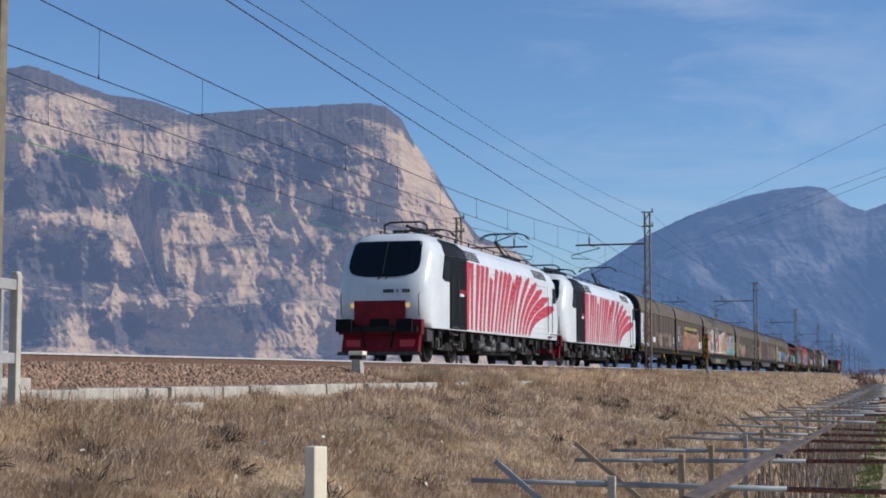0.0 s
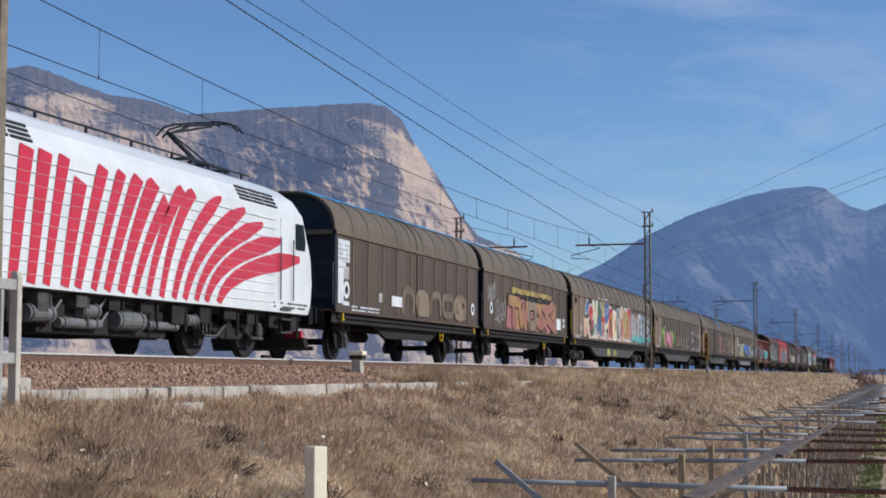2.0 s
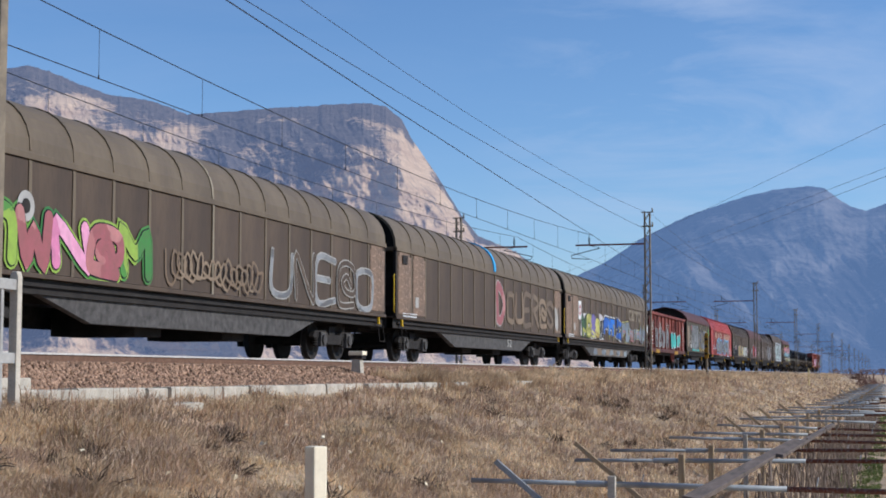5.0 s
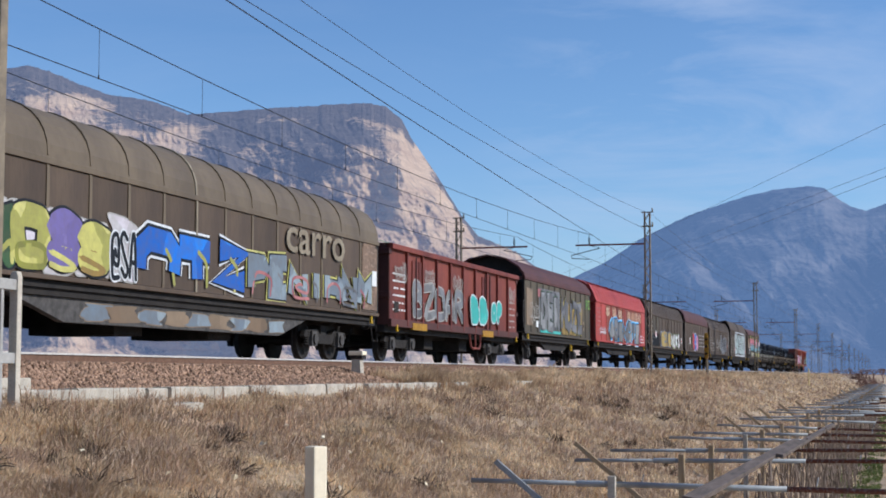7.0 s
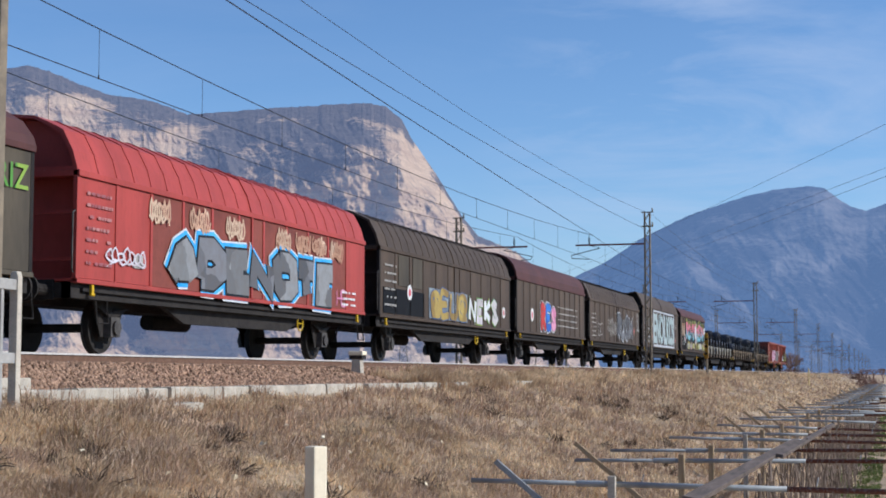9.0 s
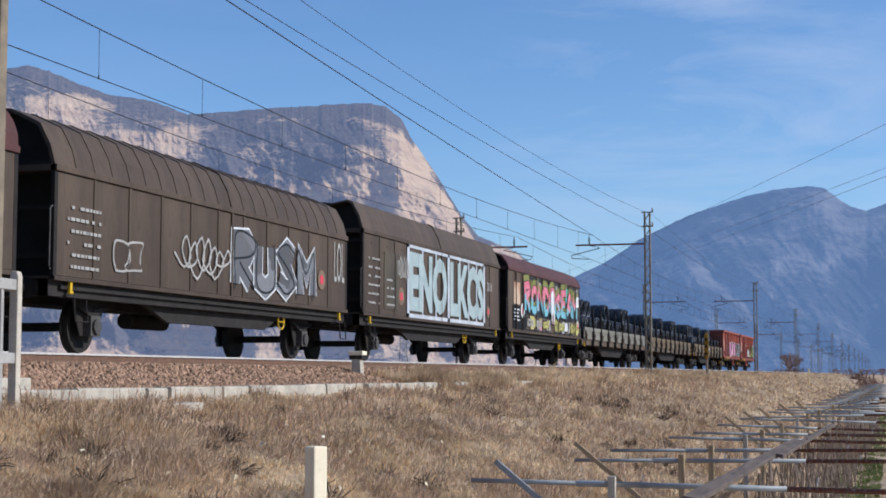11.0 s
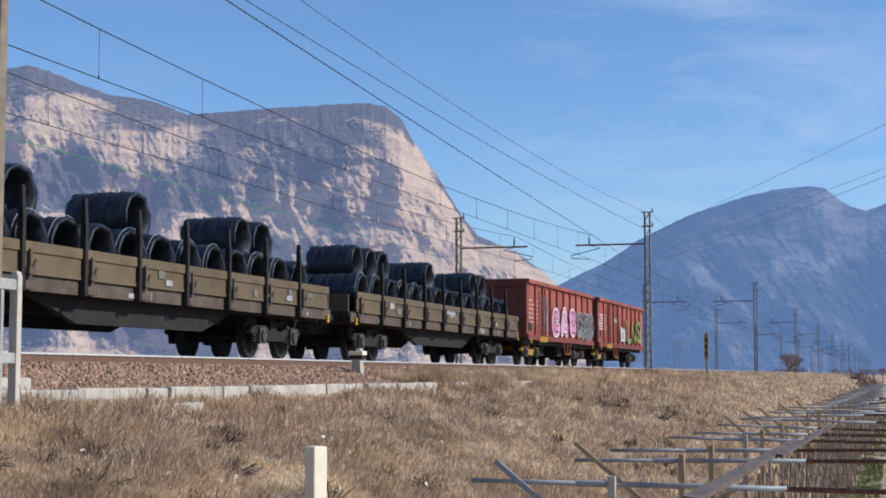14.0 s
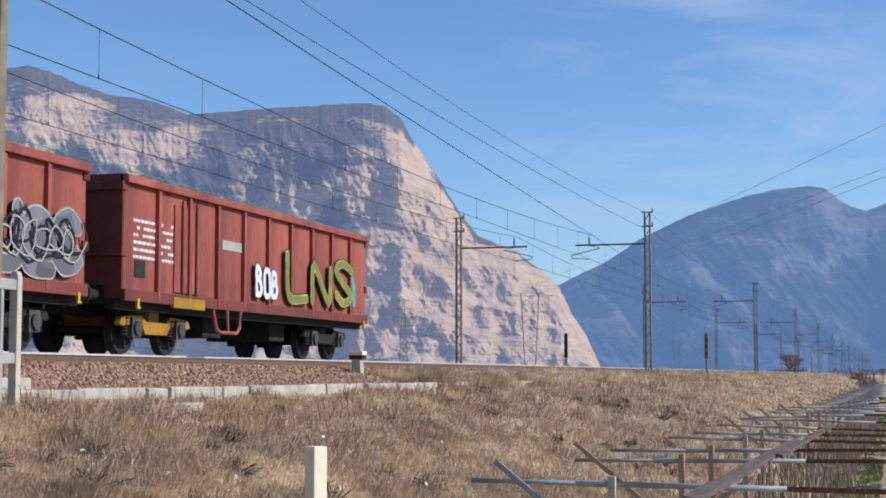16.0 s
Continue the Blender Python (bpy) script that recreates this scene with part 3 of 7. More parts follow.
def make_ballast():
    """Loose stones on the shoulder of the bed, many near and fewer far away."""
    rng = np.random.default_rng(4)
    n = 46000
    y = 13 + 150 * rng.random(n) ** 2.6
    x = -11.0 - 2.4 * rng.random(n) ** 0.9
    near = rng.random(n) < 0.04
    x[near] = -10.95 + 0.4 * rng.random(near.sum())
    z = np.interp(x, [p[0] for p in GROUND], [p[1] for p in GROUND]) + 0.012
    r = 0.022 + 0.032 * rng.random(n)
    base = np.array([(1, 0, 0), (-1, 0, 0), (0, 1, 0), (0, -1, 0), (0, 0, 1), (0, 0, -1)], float)
    tri = np.array([(0, 2, 4), (2, 1, 4), (1, 3, 4), (3, 0, 4), (2, 0, 5), (1, 2, 5), (3, 1, 5), (0, 3, 5)])
    v = base[None] * r[:, None, None] * (0.7 + 0.6 * rng.random((n, 6, 1)))
    v += 0.008 * rng.standard_normal((n, 6, 3))
    a = rng.random(n) * math.tau
    c, s = np.cos(a), np.sin(a)
    t = rng.random(n) - 0.5
    vx, vy, vz = v[..., 0] * c[:, None] - v[..., 1] * s[:, None], v[..., 0] * s[:, None] + v[..., 1] * c[:, None], v[..., 2]
    vz, vx = vz * np.cos(t)[:, None] + vx * np.sin(t)[:, None], vx * np.cos(t)[:, None] - vz * np.sin(t)[:, None]
    co3 = np.stack([vx + x[:, None], vy + y[:, None], vz + z[:, None]], -1).reshape(-1, 3)
    f = (tri[None] + 6 * np.arange(n)[:, None, None]).reshape(-1, 3)
    ob = arrays("ballast_stones", co3, f, STONE, 3)
    tagged(ob, "loose reddish brown ballast stones on the track shoulder", "ballast", kind="stuff")
    # the bed under the stones
    bm = bmesh.new()
    prism(bm, [(-20.9, 3.0), (-20.4, 3.178), (-12.82, 3.178), (-11.0, 2.748), (-11.0, 2.6), (-20.9, 2.6)], -400, 1500)
    tagged(part("ballast_bed", finish(bm), BALLAST), "reddish brown ballast bed of the double track", "ballast", kind="structure")


make_ballast()


def make_cable_trough():
    """A low run of concrete blocks between the ballast and the slope, broken and uneven."""
    rng = random.Random(7)
    root = thing("cable_trough", "low weathered concrete cable trough along the ballast", "cable trough")
    root["kind"] = "structure"
    y = 6.0
    while y < 44:
        w = rng.choice((0.98, 0.98, 0.98, 0.62))
        bm = bmesh.new()
        top = 2.815 + rng.uniform(-.008, .012)
        prism(bm, [(-.17, 2.45), (.17, 2.45), (.16, top - .02), (.14, top), (-.15, top), (-.17, top - .02)], 0, w - .012)
        ob = part("trough_block", finish(bm, 0.008), CONCRETE, root)
        ob.matrix_basis = pose(-10.45 + rng.uniform(-.03, .03), y, 0, 0, rng.uniform(-1, 1), rng.uniform(-.6, .6))
        y += w + rng.uniform(0, .012)
    # a second low course beside the first, at the fence
    y = 13.2
    while y < 19.5:
        bm = bmesh.new()
        box(bm, -.16, .16, 0, 0.95, 2.3, 2.60)
        ob = part("kerb_block", finish(bm, 0.01), CONCRETE, root)
        ob.matrix_basis = pose(-9.85 + rng.uniform(-.04, .04), y, rng.uniform(-.02, .02), 0, rng.uniform(-3, 3), rng.uniform(-2, 2))
        y += 0.98


make_cable_trough()

# ---- masts and wires ----
SPAN = 57.0
MAST_Y = 18.0
NEAR_X, FAR_X = -11.7, -21.5


def mast_y(k):
    return MAST_Y + SPAN * k + (4.0 if k > 1 else 0.0)


def make_mast(x, y, side, tall, group, detail):
    """A lattice mast of two channels with zigzag lacing, an arm over the track and its steady arm. side: +1 where the arm points to +x."""
    root = thing("catenary_mast", "grey steel lattice catenary mast beside the track", "mast", group, pose(x, y, 0))
    z0, z1 = 2.4, RAIL_Z + tall
    for dx in (-.13, .13):
        bm = bmesh.new()
        prism(bm, [(dx - .035, z0), (dx + .035, z0), (dx + .035, z1), (dx - .035, z1)], -.09, .09)
        part("channel", finish(bm), MAST, root)
    bm = bmesh.new()
    k, z = 0, z0 + .3
    while z < z1 - .4:
        for yy in (-.085, .085):
            a, b = (-.13, .13) if k % 2 else (.13, -.13)
            bar(bm, (a, yy, z), (b, yy, z + .42), .014, 4)
        z += .42
        k += 1
    tagged(part("lacing", finish(bm), MAST, root), kind="stuff")
    bm = bmesh.new()
    box(bm, -.3, .3, -.3, .3, 2.1, 2.82)
    part("footing", finish(bm, .03), CONCRETE, root)
    za = RAIL_Z + 6.15
    reach = 3.65
    bm = bmesh.new()
    box(bm, .1 * side, reach * side, -.035, .035, za - .04, za + .04)
    part("cantilever_arm", finish(bm), ARM, root, "oxide red cantilever arm")
    ins = bmesh.new()
    xi = 2.95 * side
    for q in range(4):
        bar(ins, (xi, 0, za + .05 + q * .09), (xi, 0, za + .10 + q * .09), .05, 8)
    bar(ins, (xi, 0, za), (xi, 0, za + .5), .018, 6)
    part("insulator", finish(ins), ROOFGEAR, root)
    bm = bmesh.new()
    tube(bm, [(2.9 * side, 0, za - .04), (2.4 * side, 0, za - .16), (3.9 * side, 0, za - .52), (3.82 * side, 0, za - .66), (2.95 * side, 0, za - .72)], .022, 6)
    part("steady_arm", finish(bm), ROOFGEAR, root)
    for zz in (z1 - .05, z1 - .75):
        bm = bmesh.new()
        box(bm, -.3, .3, -.03, .03, zz, zz + .06)
        bar(bm, (.26, 0, zz + .05), (.26, 0, zz + .22), .04, 6)
        part("wire_bracket", finish(bm), MAST, root)
    return root


for k in range(0, 14):
    make_mast(NEAR_X - (.17 if k == 0 else 0), mast_y(k), -1, 7.75, "camera-side catenary masts", k)
for k in range(0, 13):
    make_mast(FAR_X, mast_y(k), 1, 7.75, "far-side catenary masts", k)


def make_wire(name, label, points, r, material, sag=0.0, steps=10):
    bm = bmesh.new()
    for a, b in zip(points, points[1:]):
        a, b = Vector(a), Vector(b)
        tube(bm, [a.lerp(b, k / steps) - Vector((0, 0, sag * 4 * k / steps * (1 - k / steps))) for k in range(steps + 1)], r, 5)
    return tagged(part(name, finish(bm), material), label, "wire", "overhead wires")


def make_catenary(tx, stagger):
    """Messenger wire in sagging spans, level contact wire below it, droppers between the two."""
    for k in range(-1, 9):
        y0, y1 = mast_y(k), mast_y(k + 1)
        x0, x1 = tx + stagger * (1 if k % 2 else -1), tx + stagger * (-1 if k % 2 else 1)
        zc, zm, sag = RAIL_Z + 5.40, RAIL_Z + 6.66, 0.62
        r = 0.011 if k < 2 else 0.017
        root = make_wire("messenger_wire", "sagging messenger wire of the overhead line", [(x0, y0, zm), (x1, y1, zm)], r * 1.1, WIRE, sag, 14)
        make_wire("contact_wire", "level copper contact wire over the track", [(x0, y0, zc), (x1, y1, zc)], r, WIRE, 0.04, 4)
        for q in np.linspace(0.06, 0.94, 12):
            bm = bmesh.new()
            x, y = x0 + (x1 - x0) * q, y0 + (y1 - y0) * q
            bar(bm, (x, y, zc - .03), (x, y, zm - sag * 4 * q * (1 - q)), 0.006, 4)
            bar(bm, (x, y, zc - .03), (x, y, zc + .05), 0.016, 5)
            part("dropper", finish(bm), WIRE, root)


make_catenary(TRACK_X, 0.15)
make_catenary(FAR_TRACK_X, 0.15)
for k in range(0, 8):
    y0, y1 = mast_y(k), mast_y(k + 1)
    make_wire("feeder_wire", "feeder wire carried along the mast tops", [(NEAR_X + .26, y0, RAIL_Z + 7.60), (NEAR_X + .26, y1, RAIL_Z + 7.60)], 0.007, WIRE, 0.62)
    make_wire("feeder_wire", "feeder wire carried along the mast tops", [(NEAR_X + .26, y0, RAIL_Z + 6.70), (NEAR_X + .26, y1, RAIL_Z + 6.70)], 0.009, WIRE, 0.26)
make_wire("anchor_wire", "slanting anchor wire of the overhead line", [(NEAR_X + .3, MAST_Y, RAIL_Z + 6.62), (TRACK_X + .15, MAST_Y + SPAN, RAIL_Z + 6.66)], 0.013, WIRE, 0.06)


# ---- slope: grass, weeds, scraps ----
def bank_z(x, y):
    z = np.interp(x, [p[0] for p in GROUND], [p[1] for p in GROUND])
    k = np.minimum(1.0, (x + 11) / 1.2) * np.minimum(1.0, -x)
    k = np.where((x > -11) & (x < 0), k, 0.0)
    rough = [lumps(a, b) for a, b in zip(np.ravel(x), np.ravel(y))]
    return z + k * np.reshape(rough, np.shape(x))


def make_blades(name, label, n, seed, xr, yr, height, width, material, lean=0.5, clump=0.35):
    """Bent blades of dry grass, close together near by and sparser, wider ones far away."""
    rng = np.random.default_rng(seed)
    u = rng.random(n)
    y = 1 / (1 / yr[0] - u * (1 / yr[0] - 1 / yr[1]))
    x = xr[0] + (xr[1] - xr[0]) * rng.random(n)
    field = np.array([noise.noise((a * .9, b * .55, seed)) + .6 * noise.noise((a * 2.7, b * 1.9, seed + 4)) for a, b in zip(x, y)])
    keep = rng.random(n) < np.clip(.75 + field * clump * 2.2, .08, 1)
    x, y, field = x[keep], y[keep], field[keep]
    n = len(x)
    z = bank_z(x, y) - .03
    h = height * (.35 + .9 * rng.random(n)) * np.clip(1 + field * 1.1, .3, 2.2) * np.clip((y / 60) ** .15, .8, 1.3)
    w = width * (.6 + .8 * rng.random(n)) * np.clip(y / 16, .8, 9)
    a = rng.random(n) * math.tau
    b = rng.random(n) * math.tau
    l = h * lean * (0.2 + rng.random(n))
    dx, dy = np.cos(a) * w / 2, np.sin(a) * w / 2
    lx, ly = np.cos(b) * l + .12 * h, np.sin(b) * l
    v = np.empty((n, 5, 3))
    v[:, 0] = np.stack([x - dx, y - dy, z], -1)
    v[:, 1] = np.stack([x + dx, y + dy, z], -1)
    v[:, 2] = np.stack([x + dx * .8 + lx * .35, y + dy * .8 + ly * .35, z + h * .62], -1)
    v[:, 3] = np.stack([x - dx * .8 + lx * .35, y - dy * .8 + ly * .35, z + h * .62], -1)
    v[:, 4] = np.stack([x + lx, y + ly, z + h * (1 - .25 * lean)], -1)
    base = 5 * np.arange(n)[:, None]
    f = np.concatenate([base + np.array([[0, 1, 2]]), base + np.array([[0, 2, 3]]), base + np.array([[3, 2, 4]])])
    ob = arrays(name, v.reshape(-1, 3), f, material, 3)
    return tagged(ob, label, "grass", kind="stuff")


STRAW = mat("pale_straw", lin(244, 222, 182), lin(220, 194, 152), rough=0.85, scale=0.4, fine=3, bump=0.0, c=lin(140, 118, 84), each=0.22)
MAUVE = mat("withered_stem", lin(200, 172, 146), lin(164, 138, 115), rough=0.9, scale=0.5, fine=3, bump=0.0, c=lin(84, 66, 54), each=0.25)
GREYSTEM = mat("grey_dead_weed", lin(206, 180, 152), lin(150, 128, 106), rough=0.9, scale=0.7, fine=3, bump=0.0, c=lin(96, 84, 78), each=0.4)
REDSTEM = mat("reddish_dead_stem", lin(190, 154, 122), lin(150, 118, 94), rough=0.9, scale=0.7, fine=3, bump=0.0, each=0.35)
thin(STRAW, 0.4)
thin(MAUVE, 0.3)
make_blades("dry_grass", "dense dry straw-coloured winter grass on the embankment", 170000, 2, (-10.25, -2.2), (9, 260), .17, .011, BLADE, 1.3, .15)
make_blades("pale_grass", "pale bleached tufts of grass on the embankment", 90000, 5, (-10.25, -2.6), (9, 260), .13, .011, STRAW, 1.6, .5)
make_blades("near_grass", "matted dry grass at the foot of the slope", 110000, 31, (-9.9, -3.4), (9.2, 24), .15, .012, BLADE, 1.4, .1)
make_blades("withered_weeds", "thin withered brown weed stems in the grass", 130000, 8, (-10.2, -2.2), (9, 220), .21, .008, MAUVE, .9, .5)
make_blades("verge_grass", "yellow dry grass along the ballast edge", 9000, 12, (-11.2, -10.1), (13, 300), .13, .009, BLADE, .7, 1.2)
make_blades("grey_thicket", "grey tangled mat of dead weeds in the grass", 90000, 53, (-9.8, -3.0), (9, 60), .22, .007, GREYSTEM, 1.5, 1.3)
make_blades("tall_stems", "tall thin reddish brown weed stems near the crest", 3200, 57, (-10.0, -7.6), (12, 90), .42, .006, REDSTEM, .45, 1.2)
make_blades("crest_grass", "tall yellow dry grass on the crest of the bank", 45000, 41, (-12.0, -9.9), (34, 330), .32, .010, BLADE, .6, .4)
make_blades("field_grass", "short green grass strip in the vineyard", 60000, 15, (-1.95, -0.45), (19, 120), .10, .016, GREENBLADE, .8, .15)
make_blades("field_straw", "dry grass between the vineyard rows", 30000, 17, (-3.4, 1.5), (16, 200), .12, .012, BLADE, .8, .6)


def make_bramble(x, y, size, seed):
    rng = random.Random(seed)
    bm = bmesh.new()
    z = float(bank_z(np.array(x), np.array(y))) - .05
    for k in range(70):
        a, e = rng.uniform(0, math.tau), rng.uniform(.2, 1.3)
        p = Vector((x + rng.uniform(-.2, .2) * size, y + rng.uniform(-.2, .2) * size, z))
        d = Vector((math.cos(a) * math.cos(e), math.sin(a) * math.cos(e), math.sin(e)))
        for s in range(3):
            q = p + d * size * rng.uniform(.14, .3)
            bar(bm, p, q, .0045, 3)
            p, d = q, (d + Vector((rng.uniform(-.5, .5), rng.uniform(-.5, .5), rng.uniform(-.6, .2)))).normalized()
    ob = part("dead_bush", bm, TWIG)
    tagged(ob, "dark dead weed bush in the dry grass", "bush", "dead bushes on the slope")


rng0 = random.Random(20)
for k in range(90):
    yy = 10.5 + 38 * rng0.random() ** 1.7
    make_bramble(rng0.uniform(-9.5, -3.4), yy, rng0.uniform(.22, .5), k)

for k in range(16):
    bm = bmesh.new()
    w = rng0.uniform(.015, .035)
    box(bm, -w, w, -w * .7, w * .7, 0, .012)
    for v in bm.verts:
        v.co += Vector((rng0.uniform(-.02, .02), rng0.uniform(-.02, .02), rng0.uniform(0, .05)))
    x, y = rng0.uniform(-8.8, -4.5), rng0.uniform(11.5, 24)
    ob = part("paper_scrap", finish(bm), PALECONCRETE, None, at=pose(x, y, float(bank_z(np.array(x), np.array(y))) + .12, 40, 0, rng0.uniform(0, 180)))
    tagged(ob, "crumpled white paper scrap caught in dry grass", "litter", "paper scraps")


# ---- posts, fence, marker ----
def make_white_post():
    root = thing("boundary_post", "square pale concrete boundary post in the grass", "post", at=pose(-4.5, 11.5, 1.1, 0, 0, 58))
    bm = bmesh.new()
    box(bm, -.066, .066, -.066, .066, 0, 1.325)
    part("shaft", finish(bm, .012), PALECONCRETE, root)


make_white_post()


def make_fence():
    root = thing("concrete_fence", "old concrete post-and-rail fence beside the line", "fence", at=pose(-9.2, 14.5, 2.5))
    for y, w, h in ((0, .05, 1.63), (-.30, .03, 1.45), (-1.5, .05, 1.63)):
        bm = bmesh.new()
        outline = [(-w, 0), (w, 0), (w, h - .06), (w * .6, h), (-w * .6, h), (-w, h - .06)]
        prism(bm, outline, -w, w)
        ob = part("fence_post", finish(bm, .01), DARKCONCRETE if y else CONCRETE, root, at=pose(0, y, 0, 0, 0, 3))
    for z in (.62, 1.42):
        bm = bmesh.new()
        box(bm, -.035, .035, -2.6, -.02, z, z + .12)
        part("fence_rail", finish(bm, .01), DARKCONCRETE, root)
    bm = bmesh.new()
    box(bm, -.2, .2, -.2, .2, -.1, .1)
    part("footing", finish(bm, .05), PALECONCRETE, root)


make_fence()


def make_marker():
    root = thing("track_marker", "low concrete pedestal with a grey cap beside the ballast", "marker", at=pose(-12.2, 33.84, 2.9))
    bm = bmesh.new()
    prism(bm, [(-.13, 0), (.13, 0), (.10, .47), (-.10, .47)], -.12, .12)
    part("pedestal", finish(bm, .01), CONCRETE, root)
    bm = bmesh.new()
    box(bm, -.16, .16, -.15, .15, .47, .56)
    part("collar", finish(bm, .01), GEAR, root)
    bm = bmesh.new()
    box(bm, -.18, .18, -.16, .16, .56, .66)
    part("cap", finish(bm, .02), PALECONCRETE, root)


make_marker()


def make_stake():
    root = thing("marker_stake", "thin pale yellow stake standing in the grass", "stake", at=pose(-7.0, 132, ground_z(-7.0) - .2))
    bm = bmesh.new()
    bar(bm, (0, 0, 0), (0, 0, 1.75), .05, 8)
    part("stick", finish(bm), P_STAKE, root)


P_STAKE = mat("pale_yellow_paint", lin(226, 206, 150), lin(204, 180, 120), rough=0.7, scale=5, bump=0.1)
make_stake()
bm = bmesh.new()
box(bm, -.5, .35, 0, 2.6, 0, .16)
tagged(part("concrete_slab", finish(bm, .02), CONCRETE, None, at=pose(-11.0, 14.6, 2.78, 0, -4, 0)), "pale concrete slab lying at the ballast foot", "slab")


# ---- vineyard trellis ----
def row_shift(y):
    """The vineyard's row runs slightly askew to the line."""
    return .12 + .021 * (min(y, 75) - 18)


def make_trellis():
    rng = random.Random(9)
    root = None
    for k in range(48):
        y = (15.9, 20.6, 23.5, 28.0, 30.9, 35.1, 39.3)[k] if k < 7 else 39.3 + (k - 6) * 3.8 + rng.uniform(-.5, .5)
        off = row_shift(y)
        frame_ob = thing("vineyard_trellis", "bare vineyard trellis frame of grey and rusty steel pipes", "trellis", "vineyard trellis frames", pose(off, y, 0))
        z = 1.85 + rng.uniform(-.03, .03)
        zg = ground_z(-2.96 + off)
        bm = bmesh.new()
        box(bm, -3.0, -2.92, -.04, .04, zg - .3, z + .09)
        part("post", finish(bm, .008), WOODPOST if k % 3 else CONCRETE, frame_ob)
        tilt = rng.uniform(-.03, .03)
        if k < 24:
            cuts = [(-4.4 + rng.uniform(-.15, .1), -3.15, STEEL, .026), (-3.15, -1.9 + rng.uniform(-.3, .9), STEEL, .031), (None, 7.0, RUST, .028)]
        else:
            cuts = [(-4.4, -1.5, STEEL, .022), (None, 7.0, RUST, .022)]
        last = None
        for a, b, m, r in cuts:
            a = last if a is None else a
            bm = bmesh.new()
            bar(bm, (a, .06, z + tilt * (a + 3)), (b, .06, z + tilt * (b + 3)), r, 10)
            part("pipe", finish(bm, 0, True), m, frame_ob, "rusty steel pipe" if m is RUST else "galvanised steel pipe")
            last = b
        bm = bmesh.new()
        bar(bm, (-3.35, .06, z + tilt * -.35), (-3.05, .06, z + tilt * -.05), .036, 10)
        part("pipe_sleeve", finish(bm), STEEL, frame_ob)
        if rng.random() < .5 or k < 2:
            bm = bmesh.new()
            t = rng.uniform(-.05, .05)
            x1 = -4.35 + rng.uniform(-.1, .15)
            box(bm, -.03, .03, -.006, .03, 0, 2.1)
            ob = part("brace", finish(bm, .004), WOODPOST if k % 4 else STEEL, frame_ob, "slanting angle-iron brace")
            ob.matrix_basis = pose(x1 + 1.62, .0, z + .22 - 1.33, 0, -50.6, 0)
        for q in range(4):
            bm = bmesh.new()
            xx = -2.4 + q * 1.5 + rng.uniform(-.3, .3)
            bar(bm, (xx, .06, z + .02), (xx + .02, .06, z + .11), .008, 5)
            part("hook", finish(bm), STEEL, frame_ob)
    # two long weathered planks laid along the frames
    for x, y, length, half, rz in ((-1.74, 13.4, 12.5, .075, -.7), (-1.52, 21.0, 13.5, .05, -.8)):
        bm = bmesh.new()
        box(bm, -half, half, 0, length, -.025, .025)
        ob = part("plank", finish(bm, .006), DARKPLANK, None, at=pose(x, y, 1.91, 0, 10, rz))
        tagged(ob, "long dark weathered plank lying across the trellis pipes", "plank", "planks on the trellis")


make_trellis()


def make_vines():
    """Bare vines that climb from the ground to the trellis and hang from it."""
    for row in range(26):
        rng = random.Random(100 + row)
        bm = bmesh.new()
        y0 = 16.5 + row * 2.4
        for k in range(15 if row < 12 else 6):
            y = y0 + rng.uniform(0, 2.4)
            x = -1.46 + row_shift(y) * .4 + rng.uniform(-.2, .2)
            p = Vector((x, y, 1.82))
            low = rng.uniform(.15, .9)
            while p.z > low:
                q = p + Vector((rng.uniform(-.06, .06), rng.uniform(-.07, .07), -rng.uniform(.15, .3)))
                bar(bm, p, q, .009 if row < 10 else .013, 4)
                p = q
        p = Vector((-1.45 + row_shift(y0) * .4, y0, -.05))
        for s in range(8):
            q = p + Vector((rng.uniform(-.06, .06), rng.uniform(-.08, .08), .25))
            bar(bm, p, q, .035 - s * .002, 6)
            p = q
        tagged(part("grape_vine", bm, VINE), "bare brown grape vine hanging from the trellis", "vine", "grape vines of the row")


make_vines()


# ---- distance ----
def make_signal(x, y, z0, z1, m, label):
    root = thing("railway_signal", label, "signal", "railway signals", pose(x, y, 0))
    bm = bmesh.new()
    bar(bm, (0, 0, 2.5), (0, 0, z1), .07, 8)
    part("pole", finish(bm), MAST, root)
    bm = bmesh.new()
    prism(bm, [(-.12, z0), (.12, z0), (.12, z1 - .15), (.07, z1), (-.07, z1), (-.12, z1 - .15)], -.16, -.06)
    board = part("signal_board", finish(bm, .02), m, root)
    for q in range(3):
        bm = bmesh.new()
        z = z0 + (z1 - z0) * (q + .7) / 3.6
        bar(bm, (0, -.17, z), (0, -.30, z), .085, 12)
        part("lens_hood", finish(bm), GLASS, board)


make_signal(-11.2, 95, 4.0, 5.6, OCHRE, "signal with a yellow-backed board beside the track")
make_signal(-22.0, 104, 4.2, 5.9, GEAR, "dark signal board on the far side of the track")


